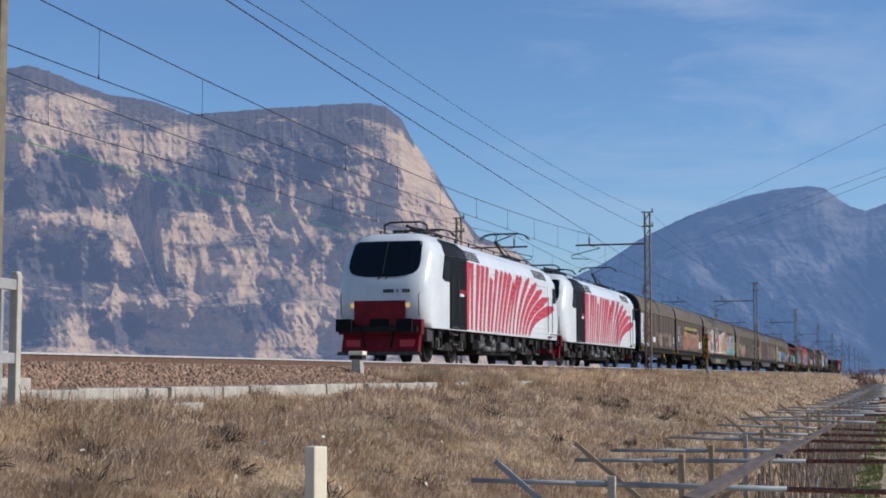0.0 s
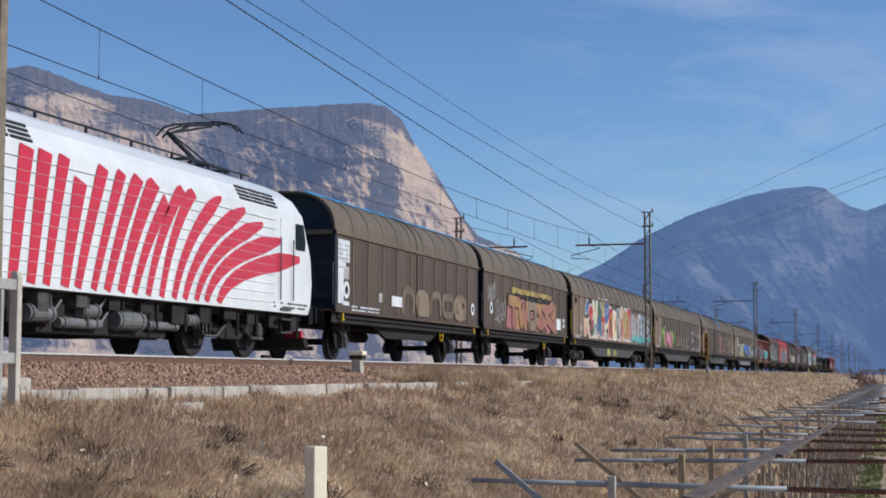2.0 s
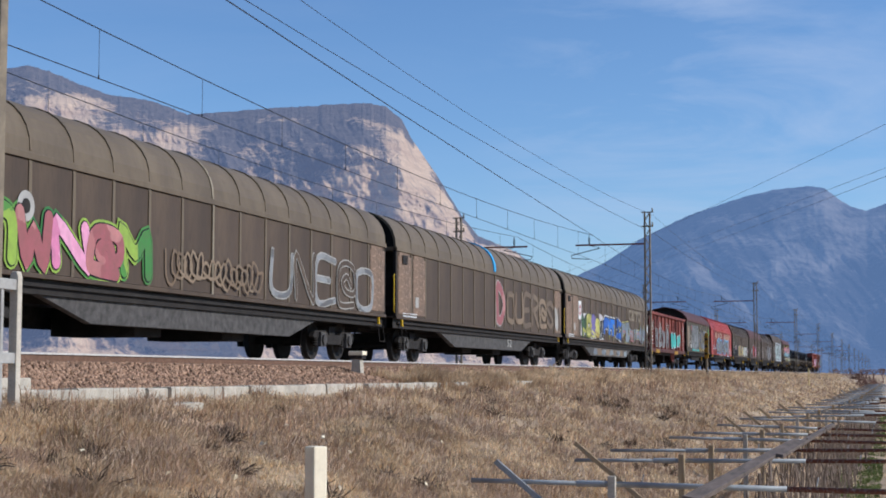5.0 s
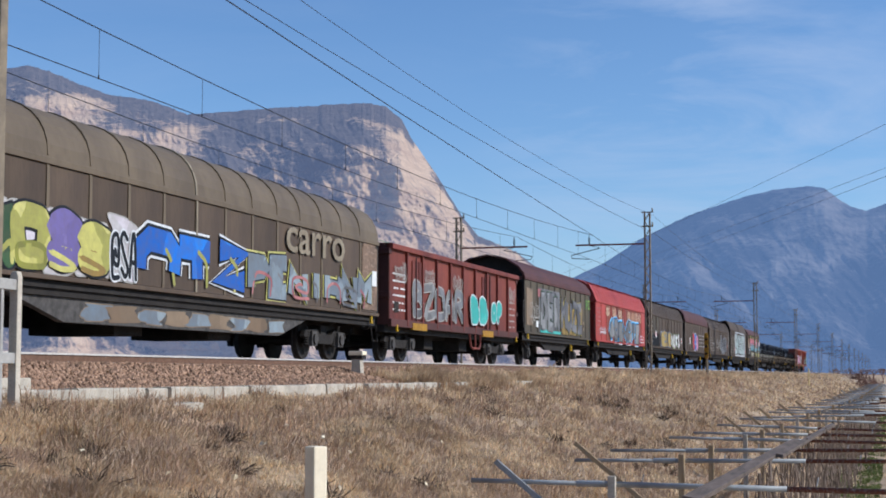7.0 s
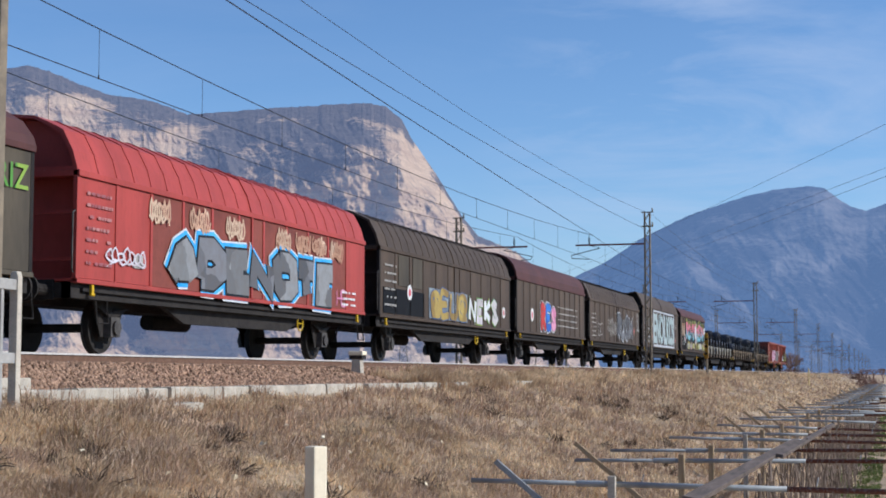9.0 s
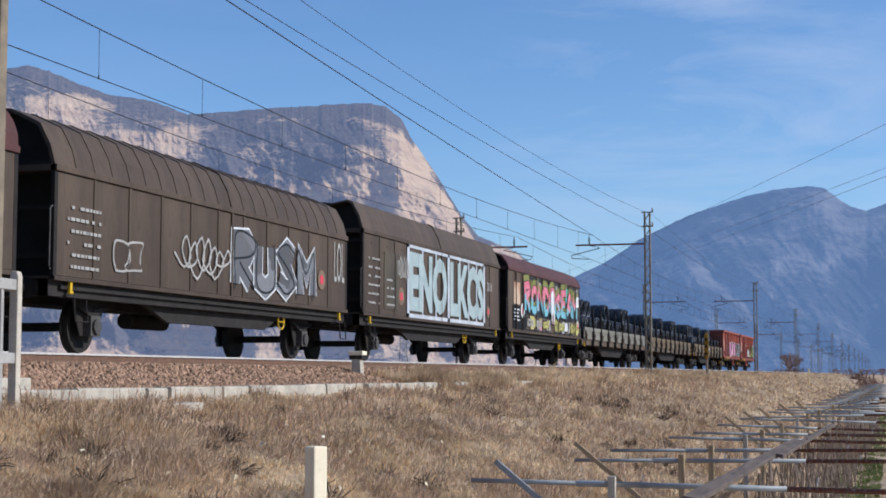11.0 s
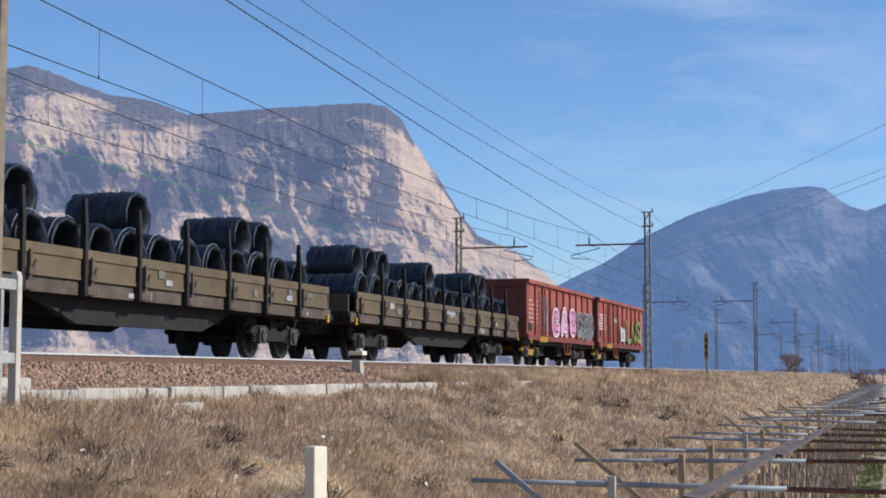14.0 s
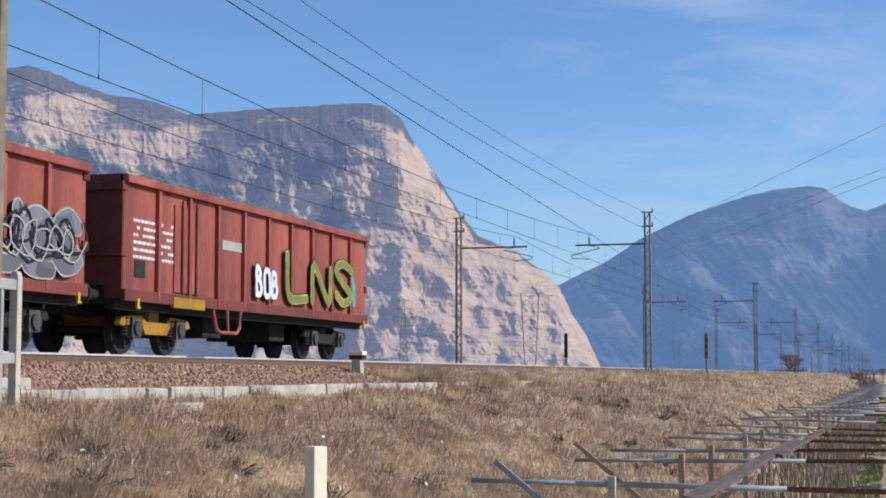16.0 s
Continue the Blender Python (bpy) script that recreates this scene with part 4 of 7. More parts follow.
def make_pylon(x, y, h, wide, label):
    """A lattice pylon: four battered legs with bracing and cross arms."""
    root = thing("power_pylon", label, "pylon", "power pylons of the valley", pose(x, y, 0, 0, 0, 20))
    b, t = (.06 * h, .012 * h) if not wide else (.05 * h, .10 * h)
    r = .0028 * h
    for sx in (-1, 1):
        for sy in (-1, 1):
            bm = bmesh.new()
            bar(bm, (sx * b, sy * b * .6, 0), (sx * t, sy * t * .3, h), r, 5)
            part("leg", finish(bm), MAST, root)
    bm = bmesh.new()
    for k in range(9):
        f0, f1 = k / 9, (k + 1) / 9
        w0, w1 = b + (t - b) * f0, b + (t - b) * f1
        for s in (-1, 1):
            bar(bm, (-w0 * s, -.6 * w0, h * f0), (w1 * s, -.6 * w1, h * f1), r * .55, 4)
    lattice = part("bracing", finish(bm), MAST, root)
    for z, w in (((h * .97, .27 * h),) if wide else ((h * .78, .13 * h), (h * .88, .10 * h), (h * .98, .07 * h))):
        bm = bmesh.new()
        slab_pts = [(-w, z), (w, z), (w * .2, z + .03 * h), (-w * .2, z + .03 * h)]
        for (x0, z0), (x1, z1) in zip(slab_pts, slab_pts[1:] + slab_pts[:1]):
            bar(bm, (x0, 0, z0), (x1, 0, z1), r * .8, 5)
        part("cross_arm", finish(bm), MAST, root)


def bearing(px, d):
    a = math.atan((px - 784) / FPX) - radians(YAW)
    return d * math.sin(a), d * math.cos(a)


for px, d, h, wide in ((714, 560, 31, False), (938, 520, 31, True), (1197, 1150, 28, True), (1308, 1300, 28, True), (1436, 900, 17, True)):
    make_pylon(*bearing(px, d), h, wide, "grey steel power pylon in the valley" if not wide else "wide delta-headed power pylon in the valley")


def make_bare_tree(x, y, h, seed):
    rng = random.Random(seed)
    root = thing("bare_tree", "bare leafless winter tree beside the line", "tree", "bare trees", pose(x, y, 0))
    bm = bmesh.new()

    def grow(p, d, l, r, depth):
        q = p + d * l
        bar(bm, p, q, r, 4 if depth > 1 else 6, r * .7)
        if depth > 4:
            return
        for k in range(rng.randint(2, 4)):
            e = (d + Vector((rng.uniform(-.8, .8), rng.uniform(-.8, .8), rng.uniform(-.25, .75)))).normalized()
            grow(q, e, l * rng.uniform(.6, .8), max(r * .6, .018), depth + 1)
    grow(Vector((0, 0, 0)), Vector((0, 0, 1)), h * .28, h * .03, 0)
    part("trunk", bm, FARTWIG, root)


for px, d, h in ((1388, 330, 9.5), (1402, 340, 8.5), (1530, 300, 5.0), (1545, 330, 5.5), (1518, 380, 5.0), (1560, 420, 6.0), (1500, 480, 6), (1478, 520, 6.5)):
    make_bare_tree(*bearing(px, d), h, int(px))


def make_shrubs():
    """A low tangle of brown shrubs at the far end of the bank."""
    for k, (px, d, h) in enumerate(((1528, 230, 3.6), (1540, 260, 3.4), (1513, 300, 3.9), (1405, 260, 4.6), (1380, 290, 4.4))):
        rng = random.Random(300 + k)
        x, y = bearing(px, d)
        bm = bmesh.new()
        for s in range(170):
            a, e = rng.uniform(0, math.tau), rng.uniform(.3, 1.5)
            z0 = ground_z(x) - .1
            p = Vector((x + rng.gauss(0, .9), y + rng.gauss(0, .9), z0))
            bar(bm, p, p + Vector((math.cos(a) * math.cos(e), math.sin(a) * math.cos(e), math.sin(e))) * rng.uniform(.3, .62) * max(.8, h - z0 + .6), .022, 3)
        tagged(part("bare_shrub", bm, FARTWIG), "tangled brown leafless shrub at the bank", "shrub", "bare shrubs")


make_shrubs()


# the line from the delta pylon to a pylon beyond the view
AX, AY = bearing(938, 520)
BX, BY = bearing(2050, 125)
make_pylon(BX, BY, 31, False, "grey steel power pylon in the valley")
for ax, az, bx, bz in ((-8.0, 30.1, -2.0, 30.6), (0.0, 30.1, 3.0, 27.4), (8.0, 30.1, -3.8, 24.3)):
    make_wire("power_line", "thin high-voltage line crossing the valley", [(AX + ax, AY, az), (BX + bx, BY, bz)], 0.022, WIRE, 1.0, 12)
make_wire("green_cable", "thin green cable strung along the far masts", [(FAR_X, MAST_Y, 9.13), (FAR_X, MAST_Y + SPAN, 8.80)], 0.013, GREENWIRE, 0.0, 8)


# ---- the train: local x across (the seen side is +x), y from the front end backwards, z over the rail ----
TRAIN = []
WX = 1.45
SHARED = {}


def rolling(name, label, category, start, group=""):
    root = thing(name, label, category, group, pose(TRACK_X, start, RAIL_Z))
    TRAIN.append((root, start))
    return root


def shared(key, name, make, material, parent, at, label=""):
    """A part whose mesh is built once and used by all its repeats."""
    if key not in SHARED:
        bm = bmesh.new()
        make(bm)
        finish(bm)
        me = bpy.data.meshes.new(name)
        bm.to_mesh(me)
        bm.free()
        me.materials.append(material)
        SHARED[key] = me
    ob = new(name, SHARED[key])
    ob.parent, ob.matrix_basis = parent, at
    return tagged(ob, label)


def wheels_mesh(r):
    def make(bm):
        for s in (-1, 1):
            prof = [(.69, .08), (.69, r * .55), (.68, r - .06), (.68, r + .03), (.71, r + .03), (.72, r), (.82, r - .008), (.82, r - .07), (.78, r * .55), (.80, .09)]
            n = 28
            rings = [[bm.verts.new((s * x, q * math.cos(k * math.tau / n), q * math.sin(k * math.tau / n))) for k in range(n)] for x, q in prof]
            for a, b in zip(rings, rings[1:]):
                for k in range(n):
                    bm.faces.new((a[k], a[(k + 1) % n], b[(k + 1) % n], b[k]))
        bar(bm, (-1.0, 0, 0), (1.0, 0, 0), .085, 10)
    return make


def axlebox_mesh(bm):
    box(bm, -.09, .12, -.17, .17, -.17, .19)
    bar(bm, (.1, 0, 0), (.17, 0, 0), .13, 12)
    box(bm, .16, .175, -.05, .05, -.02, .02)


def spring_mesh(bm):
    n = 10
    rings = []
    for k in range(13):
        q = .085 if k % 2 else .058
        rings.append([bm.verts.new((q * math.cos(j * math.tau / n), q * math.sin(j * math.tau / n), -.18 + k * .03)) for j in range(n)])
    for a, b in zip(rings, rings[1:]):
        for j in range(n):
            bm.faces.new((a[j], a[(j + 1) % n], b[(j + 1) % n], b[j]))


def leaf_mesh(bm):
    for k in range(7):
        w = .58 - k * .065
        slab(bm, [(-w, .05 - k * .024), (0, -.02 - k * .024), (w, .05 - k * .024), (w, .07 - k * .024), (0, .0 - k * .024), (-w, .07 - k * .024)], -.05, .05)


def bogie(parent, yc, wb=1.8, r=.46, painted=None):
    """A two-axle bogie: side frames, cross beam, boxes, springs and wheelsets."""
    root = new("bogie")
    root.parent, root.matrix_basis = parent, pose(0, yc, 0)
    h = wb / 2
    bm = bmesh.new()
    for s in (-1, 1):
        slab(bm, [(-h - .55, .56), (-h - .45, .70), (-h + .3, .74), (-.4, .62), (.4, .62), (h - .3, .74), (h + .45, .70), (h + .55, .56), (h + .45, .52),
                  (h - .3, .58), (.45, .38), (-.45, .38), (-h + .3, .58), (-h - .45, .52)], s * .93, s * 1.06)
    box(bm, -1.0, 1.0, -.2, .2, .48, .85)
    part("bogie_frame", finish(bm, .012), painted or GEAR, root)
    for y in (-h, h):
        shared("wheels%.2f" % r, "wheelset", wheels_mesh(r), GEAR, root, pose(0, y, r))
        for s in (-1, 1):
            shared("axlebox", "axlebox", axlebox_mesh, GEARLIGHT, root, pose(s * 1.0, y, r + .03, 0, 0, 0 if s > 0 else 180))
            for q in (-.28, .28):
                shared("spring", "spring", spring_mesh, painted or GEAR, root, pose(s * 1.0, y + q, r + .05))
    return root


def axle(parent, y, r=.47):
    """A single axle with its guard, box and leaf spring."""
    shared("wheels%.2f" % r, "wheelset", wheels_mesh(r), GEAR, parent, pose(0, y, r))

    def guard(bm):
        slab(bm, [(-.62, 1.05), (-.30, .30), (-.19, .30), (-.19, .7), (.19, .7), (.19, .30), (.30, .30), (.62, 1.05)], .95, .975)
    shared("guard", "axle_guard", guard, GEAR, parent, pose(0, y, 0))
    shared("guard", "axle_guard", guard, GEAR, parent, pose(0, y, 0, 0, 0, 180))
    for s in (-1, 1):
        shared("axlebox", "axlebox", axlebox_mesh, GEARLIGHT, parent, pose(s * 1.0, y, r, 0, 0, 0 if s > 0 else 180))
        shared("leaf", "leaf_spring", leaf_mesh, GEAR, parent, pose(s * 1.02, y, r + .30))


def buffer_mesh(bm):
    bar(bm, (0, 0, 0), (0, -.34, 0), .10, 12)
    bar(bm, (0, -.30, 0), (0, -.55, 0), .075, 12)
    bar(bm, (0, -.55, 0), (0, -.60, 0), .22, 18)
    box(bm, -.17, .17, -.04, .03, -.17, .17)


def hook_mesh(bm):
    box(bm, -.06, .06, -.38, .02, -.06, .10)
    tube(bm, [(-.05, -.3, 0), (-.05, -.45, -.32), (.05, -.45, -.32), (.05, -.3, 0)], .025, 6)


def hose_mesh(bm):
    tube(bm, [(.35, .02, -.05), (.34, -.25, -.25), (.30, -.28, -.5)], .03, 6)


def ends(parent, length, material=None):
    shared("hose", "air_hose", hose_mesh, BLACK, parent, pose(0, 0, 1.04))
    shared("hose", "air_hose", hose_mesh, BLACK, parent, pose(0, length, 1.04, 0, 0, 180))
    for x in (-.875, .875):
        shared("buffer", "buffer", buffer_mesh, GEAR, parent, pose(x, 0, 1.06))
        shared("buffer", "buffer", buffer_mesh, GEAR, parent, pose(x, length, 1.06, 0, 0, 180))
    shared("hook", "coupling", hook_mesh, GEAR, parent, pose(0, 0, 1.04))
    shared("hook", "coupling", hook_mesh, GEAR, parent, pose(0, length, 1.04, 0, 0, 180))


def lug_mesh(bm):
    box(bm, -.02, .03, -.035, .035, -.10, .08)
    bar(bm, (.02, -.06, -.09), (.02, .06, -.09), .026, 6)


def lug(parent, y, z=1.0):
    shared("lug", "tie_bracket", lug_mesh, YELLOW, parent, pose(1.44, y, z), "yellow painted bracket")


def plate(parent, name, y0, y1, z0, z1, material, x=WX + .016, label=""):
    bm = bmesh.new()
    box(bm, x - .01, x + .004, y0, y1, z0, z1)
    return part(name, finish(bm), material, parent, label)


def legend(parent, y0, y1, z0, z1, rows, seed, x=WX + .022, material=None):
    """Small technical lettering that nobody can read: short bars in lines, each line a part."""
    rng = random.Random(seed)
    step = (z1 - z0) / rows
    for k in range(rows):
        bm = bmesh.new()
        y = y0
        while y < y1 - .05:
            w = min(rng.uniform(.04, .16), y1 - y)
            if rng.random() < .85:
                box(bm, x - .003, x, y, y + w, z0 + step * k, z0 + step * k + min(.055, step * .5))
            y += w + .035
        if bm.verts:
            tagged(part("lettering_bar", finish(bm), material or SIGNWHITE, parent), kind="stuff")
        else:
            bm.free()


def disc(parent, name, y, z, r, material, x=WX + .022, inner=None):
    bm = bmesh.new()
    bar(bm, (x - .004, y, z), (x, y, z), r, 20)
    d = part(name, finish(bm), material, parent)
    if inner:
        bm = bmesh.new()
        bar(bm, (x, y, z), (x + .003, y, z), r * .5, 14)
        part("centre", finish(bm), inner, d)


def lettering(parent, text, y0, y1, z0, z1, layers, x=WX + .02, name="graffiti", slant=0.0, wave=0.0):
    """Sprayed or painted letters on the side; layers of (growth, material), the lowest first."""
    for k, (grow, material) in enumerate(layers):
        cu = bpy.data.curves.new(name, "FONT")
        cu.body, cu.size, cu.offset, cu.resolution_u = text, 1.0, grow, 3
        ob = new(name, cu)
        dg = bpy.context.evaluated_depsgraph_get()
        dg.update()
        me = bpy.data.meshes.new_from_object(ob.evaluated_get(dg))
        bpy.data.objects.remove(ob)
        co2 = np.empty(len(me.vertices) * 3, np.float32)
        me.vertices.foreach_get("co", co2)
        co2 = co2.reshape(-1, 3)
        if k == 0:
            low, high = co2.min(0), co2.max(0)
        u, v = (co2[:, 0] - low[0]) / (high[0] - low[0]), (co2[:, 1] - low[1]) / (high[1] - low[1])
        out = np.empty_like(co2)
        out[:, 0] = x + k * .004
        out[:, 1] = y0 + (y1 - y0) * u + slant * v
        out[:, 2] = z0 + (z1 - z0) * v + wave * np.sin(u * 23) * (v - .2)
        me.vertices.foreach_set("co", out.ravel())
        me.update()
        me.materials.clear()
        me.materials.append(material)
        o = new(name if k == len(layers) - 1 else name + "_outline", me)
        o.parent = parent


def blobs(parent, y0, y1, z0, z1, n, outline, fills, seed, x=WX + .02, grow=.07, hole=None):
    """Swollen sprayed shapes in a row whose letters cannot be read."""
    rng = random.Random(seed)
    w = (y1 - y0) / n
    for i in range(n):
        yc, rw = y0 + w * (i + .5) + rng.uniform(-.08, .08) * w, w * rng.uniform(.42, .58)
        zb, zt = z0 + rng.uniform(0, .06) * (z1 - z0), z1 - rng.uniform(0, .14) * (z1 - z0)
        lobes = [(rng.uniform(.06, .22), rng.randint(2, 5), rng.random() * 6) for _ in range(3)]
        parent_piece = None
        for k, (g, m) in enumerate(((grow, outline), (0.0, fills[i % len(fills)]), (None, hole))):
            if m is None:
                continue
            bm = bmesh.new()
            vs = []
            for q in range(36):
                a = q * math.tau / 36
                f = 1 + sum(am * math.sin(fr * a + ph) for am, fr, ph in lobes)
                cx, cz = math.cos(a), math.sin(a)
                cx, cz = math.copysign(abs(cx) ** .45, cx), math.copysign(abs(cz) ** .45, cz)
                if g is None:
                    vs.append(bm.verts.new((x + .008, yc + cx * rw * .22, (zb + zt) / 2 + cz * (zt - zb) * .18)))
                else:
                    vs.append(bm.verts.new((x + k * .004 + .0008 * (i % 2), yc + cx * (rw * f + g), (zb + zt) / 2 + cz * ((zt - zb) / 2 * (1 + .35 * (f - 1)) + g))))
            bm.faces.new(vs)
            for f in bm.faces:
                f.normal_update()
                if f.normal.x < 0:
                    f.normal_flip()
            ob = part("graffiti", bm, m, parent_piece or parent)
            if parent_piece is None:
                parent_piece = ob


# Letter skeletons on a grid five wide and seven high: strokes are split by commas, points are column and row.
GLYPHS = {"A": "00 15 26 35 40,12 32", "B": "00 06 26 35 24 03,24 42 30 00", "C": "45 26 05 01 20 41", "D": "00 06 26 44 42 20 00", "E": "46 06 00 40,03 33",
          "H": "00 06,40 46,03 43", "I": "20 26", "K": "00 06,46 03 40", "L": "06 00 40", "M": "00 06 23 46 40", "N": "00 06 40 46",
          "O": "16 36 45 41 30 10 01 05 16", "P": "00 06 36 45 34 03", "R": "00 06 36 45 34 03,13 40", "S": "45 26 05 23 41 20 01", "T": "06 46,26 20",
          "U": "06 01 20 41 46", "W": "06 10 24 30 46", "Z": "06 46 00 40", "^": "00 04 16 36 44 40", "@": "33 24 13 22 42 45 26 05 01 10 40", "|": "20 24 16"}


def stroke(bm, pts, w, x, soft=True):
    """A flat painted stroke of one width through points in y and z, with round or square ends."""
    pts = [Vector(p) for p in pts]
    pts = [p for k, p in enumerate(pts) if not k or (p - pts[k - 1]).length > 1e-4]
    sides = []
    for k, p in enumerate(pts):
        a = (p - pts[k - 1]).normalized() if k else (pts[1] - p).normalized()
        b = (pts[k + 1] - p).normalized() if k + 1 < len(pts) else a
        m = a + b
        m = m.normalized() if m.length > .2 else a
        n = Vector((-m.y, m.x)) * (w / 2 / max(.78, Vector((-m.y, m.x)).dot(Vector((-a.y, a.x)))))
        xx = x + .00025 * k
        sides.append((bm.verts.new((xx, *(p - n))), bm.verts.new((xx, *(p + n)))))
    for (a, b), (c, d) in zip(sides, sides[1:]):
        bm.faces.new((a, c, d, b))
    if soft:
        for k, sign in ((0, -1), (-1, 1)):
            d = (pts[1] - pts[0] if k == 0 else pts[-1] - pts[-2]).normalized() * sign
            n = Vector((-d.y, d.x))
            lo, hi = sides[k] if sign > 0 else sides[k][::-1]
            arc = [bm.verts.new((lo.co.x, *(pts[k] + (d * math.sin(q) - n * math.cos(q)) * w / 2))) for q in np.linspace(.4, math.pi - .4, 5)]
            bm.faces.new([lo] + arc + [hi])


def face_out(bm):
    for f in bm.faces:
        f.normal_update()
        if f.normal.x < 0:
            f.normal_flip()
    return bm


def rounded(pts, steps=4):
    """A smooth curve through the points."""
    p = [np.array(q, float) for q in pts]
    p = [2 * p[0] - p[1]] + p + [2 * p[-1] - p[-2]]
    out = []
    for a, b, c, d in zip(p, p[1:], p[2:], p[3:]):
        for k in range(steps):
            t = k / steps
            out.append(.5 * (2 * b + (c - a) * t + (2 * a - 5 * b + 4 * c - d) * t * t + (3 * b - a - 3 * c + d) * t ** 3))
    return [tuple(q) for q in out + [p[-2]]]


def sprayed(parent, text, y0, y1, z0, z1, width, layers, seed=0, x=WX + .016, lean=0.0, soft=True, fill=.92):
    """Hand-painted letters side by side. layers: (extra width, material or one material for each letter), the lowest first."""
    rng = random.Random(seed)
    n, cell = len(text), (y1 - y0) / len(text)
    shapes = []
    for i, ch in enumerate(text):
        drop, tall, tip = rng.uniform(0, .07) * (z1 - z0), rng.uniform(.86, 1.0), rng.uniform(-.08, .08) + lean
        lines = []
        for line in GLYPHS[ch].split(","):
            pts = []
            for q in line.split():
                u, v = int(q[0]) / 4, int(q[1]) / 6
                u, v = u + rng.uniform(-.06, .06), v + rng.uniform(-.035, .035)
                room_y, room_z = max(.02, cell * fill - width), max(.02, (z1 - z0) * tall - width)
                pts.append((y0 + cell * (i + .5) + (u - .5) * room_y + tip * (v - .5) * (z1 - z0), z0 + drop + width / 2 + v * room_z))
            lines.append(rounded(pts) if soft and len(pts) > 2 else pts)
        shapes.append(lines)
    for k, (extra, material) in enumerate(layers):
        for i, lines in enumerate(shapes):
            bm = bmesh.new()
            for line in lines:
                stroke(bm, line, width + extra, x + .008 * k + .0006 * (i % 3), soft)
            part("graffiti" if k == len(layers) - 1 else "graffiti_outline", face_out(bm), material[i % len(material)] if isinstance(material, list) else material, parent)


def scribble(parent, y0, y1, z0, z1, material, seed, width=.035, x=WX + .018, loops=7):
    """A quick thin tag that cannot be read."""
    rng = random.Random(seed)
    pts, n = [], loops * 4
    phase = rng.uniform(0, 6)
    for k in range(n + 1):
        tall = rng.uniform(.25, 1.0)
        a = phase + k * math.tau / 4 + rng.uniform(-.4, .4)
        pts.append((y0 + (y1 - y0) * (k / n + .9 / loops * math.cos(a)), (z0 + z1) / 2 + (z1 - z0) / 2 * tall * math.sin(a)))
    bm = bmesh.new()
    stroke(bm, rounded(pts, 3), width, x)
    part("graffiti_tag", face_out(bm), material, parent)


def roof_line(eave, crest, shape):
    """Half of a roof's outline, from the eave to the crest, as x and z."""
    if shape == "round":
        return [(WX * math.cos(a) ** .75, eave + (crest - eave) * math.sin(a) ** .9) for a in np.linspace(0, math.pi / 2, 9)]
    if shape == "hipped":      # slanting upper wall, then a nearly flat roof
        return [(WX, eave), (WX - .10, eave + .35), (WX - .30, eave + .72), (WX - .42, eave + .78), (.6, crest - .06), (0, crest)]
    return [(WX + .03, eave), (WX - .02, eave + .16), (WX - .22, eave + .42), (.72, crest - .14), (0, crest)]


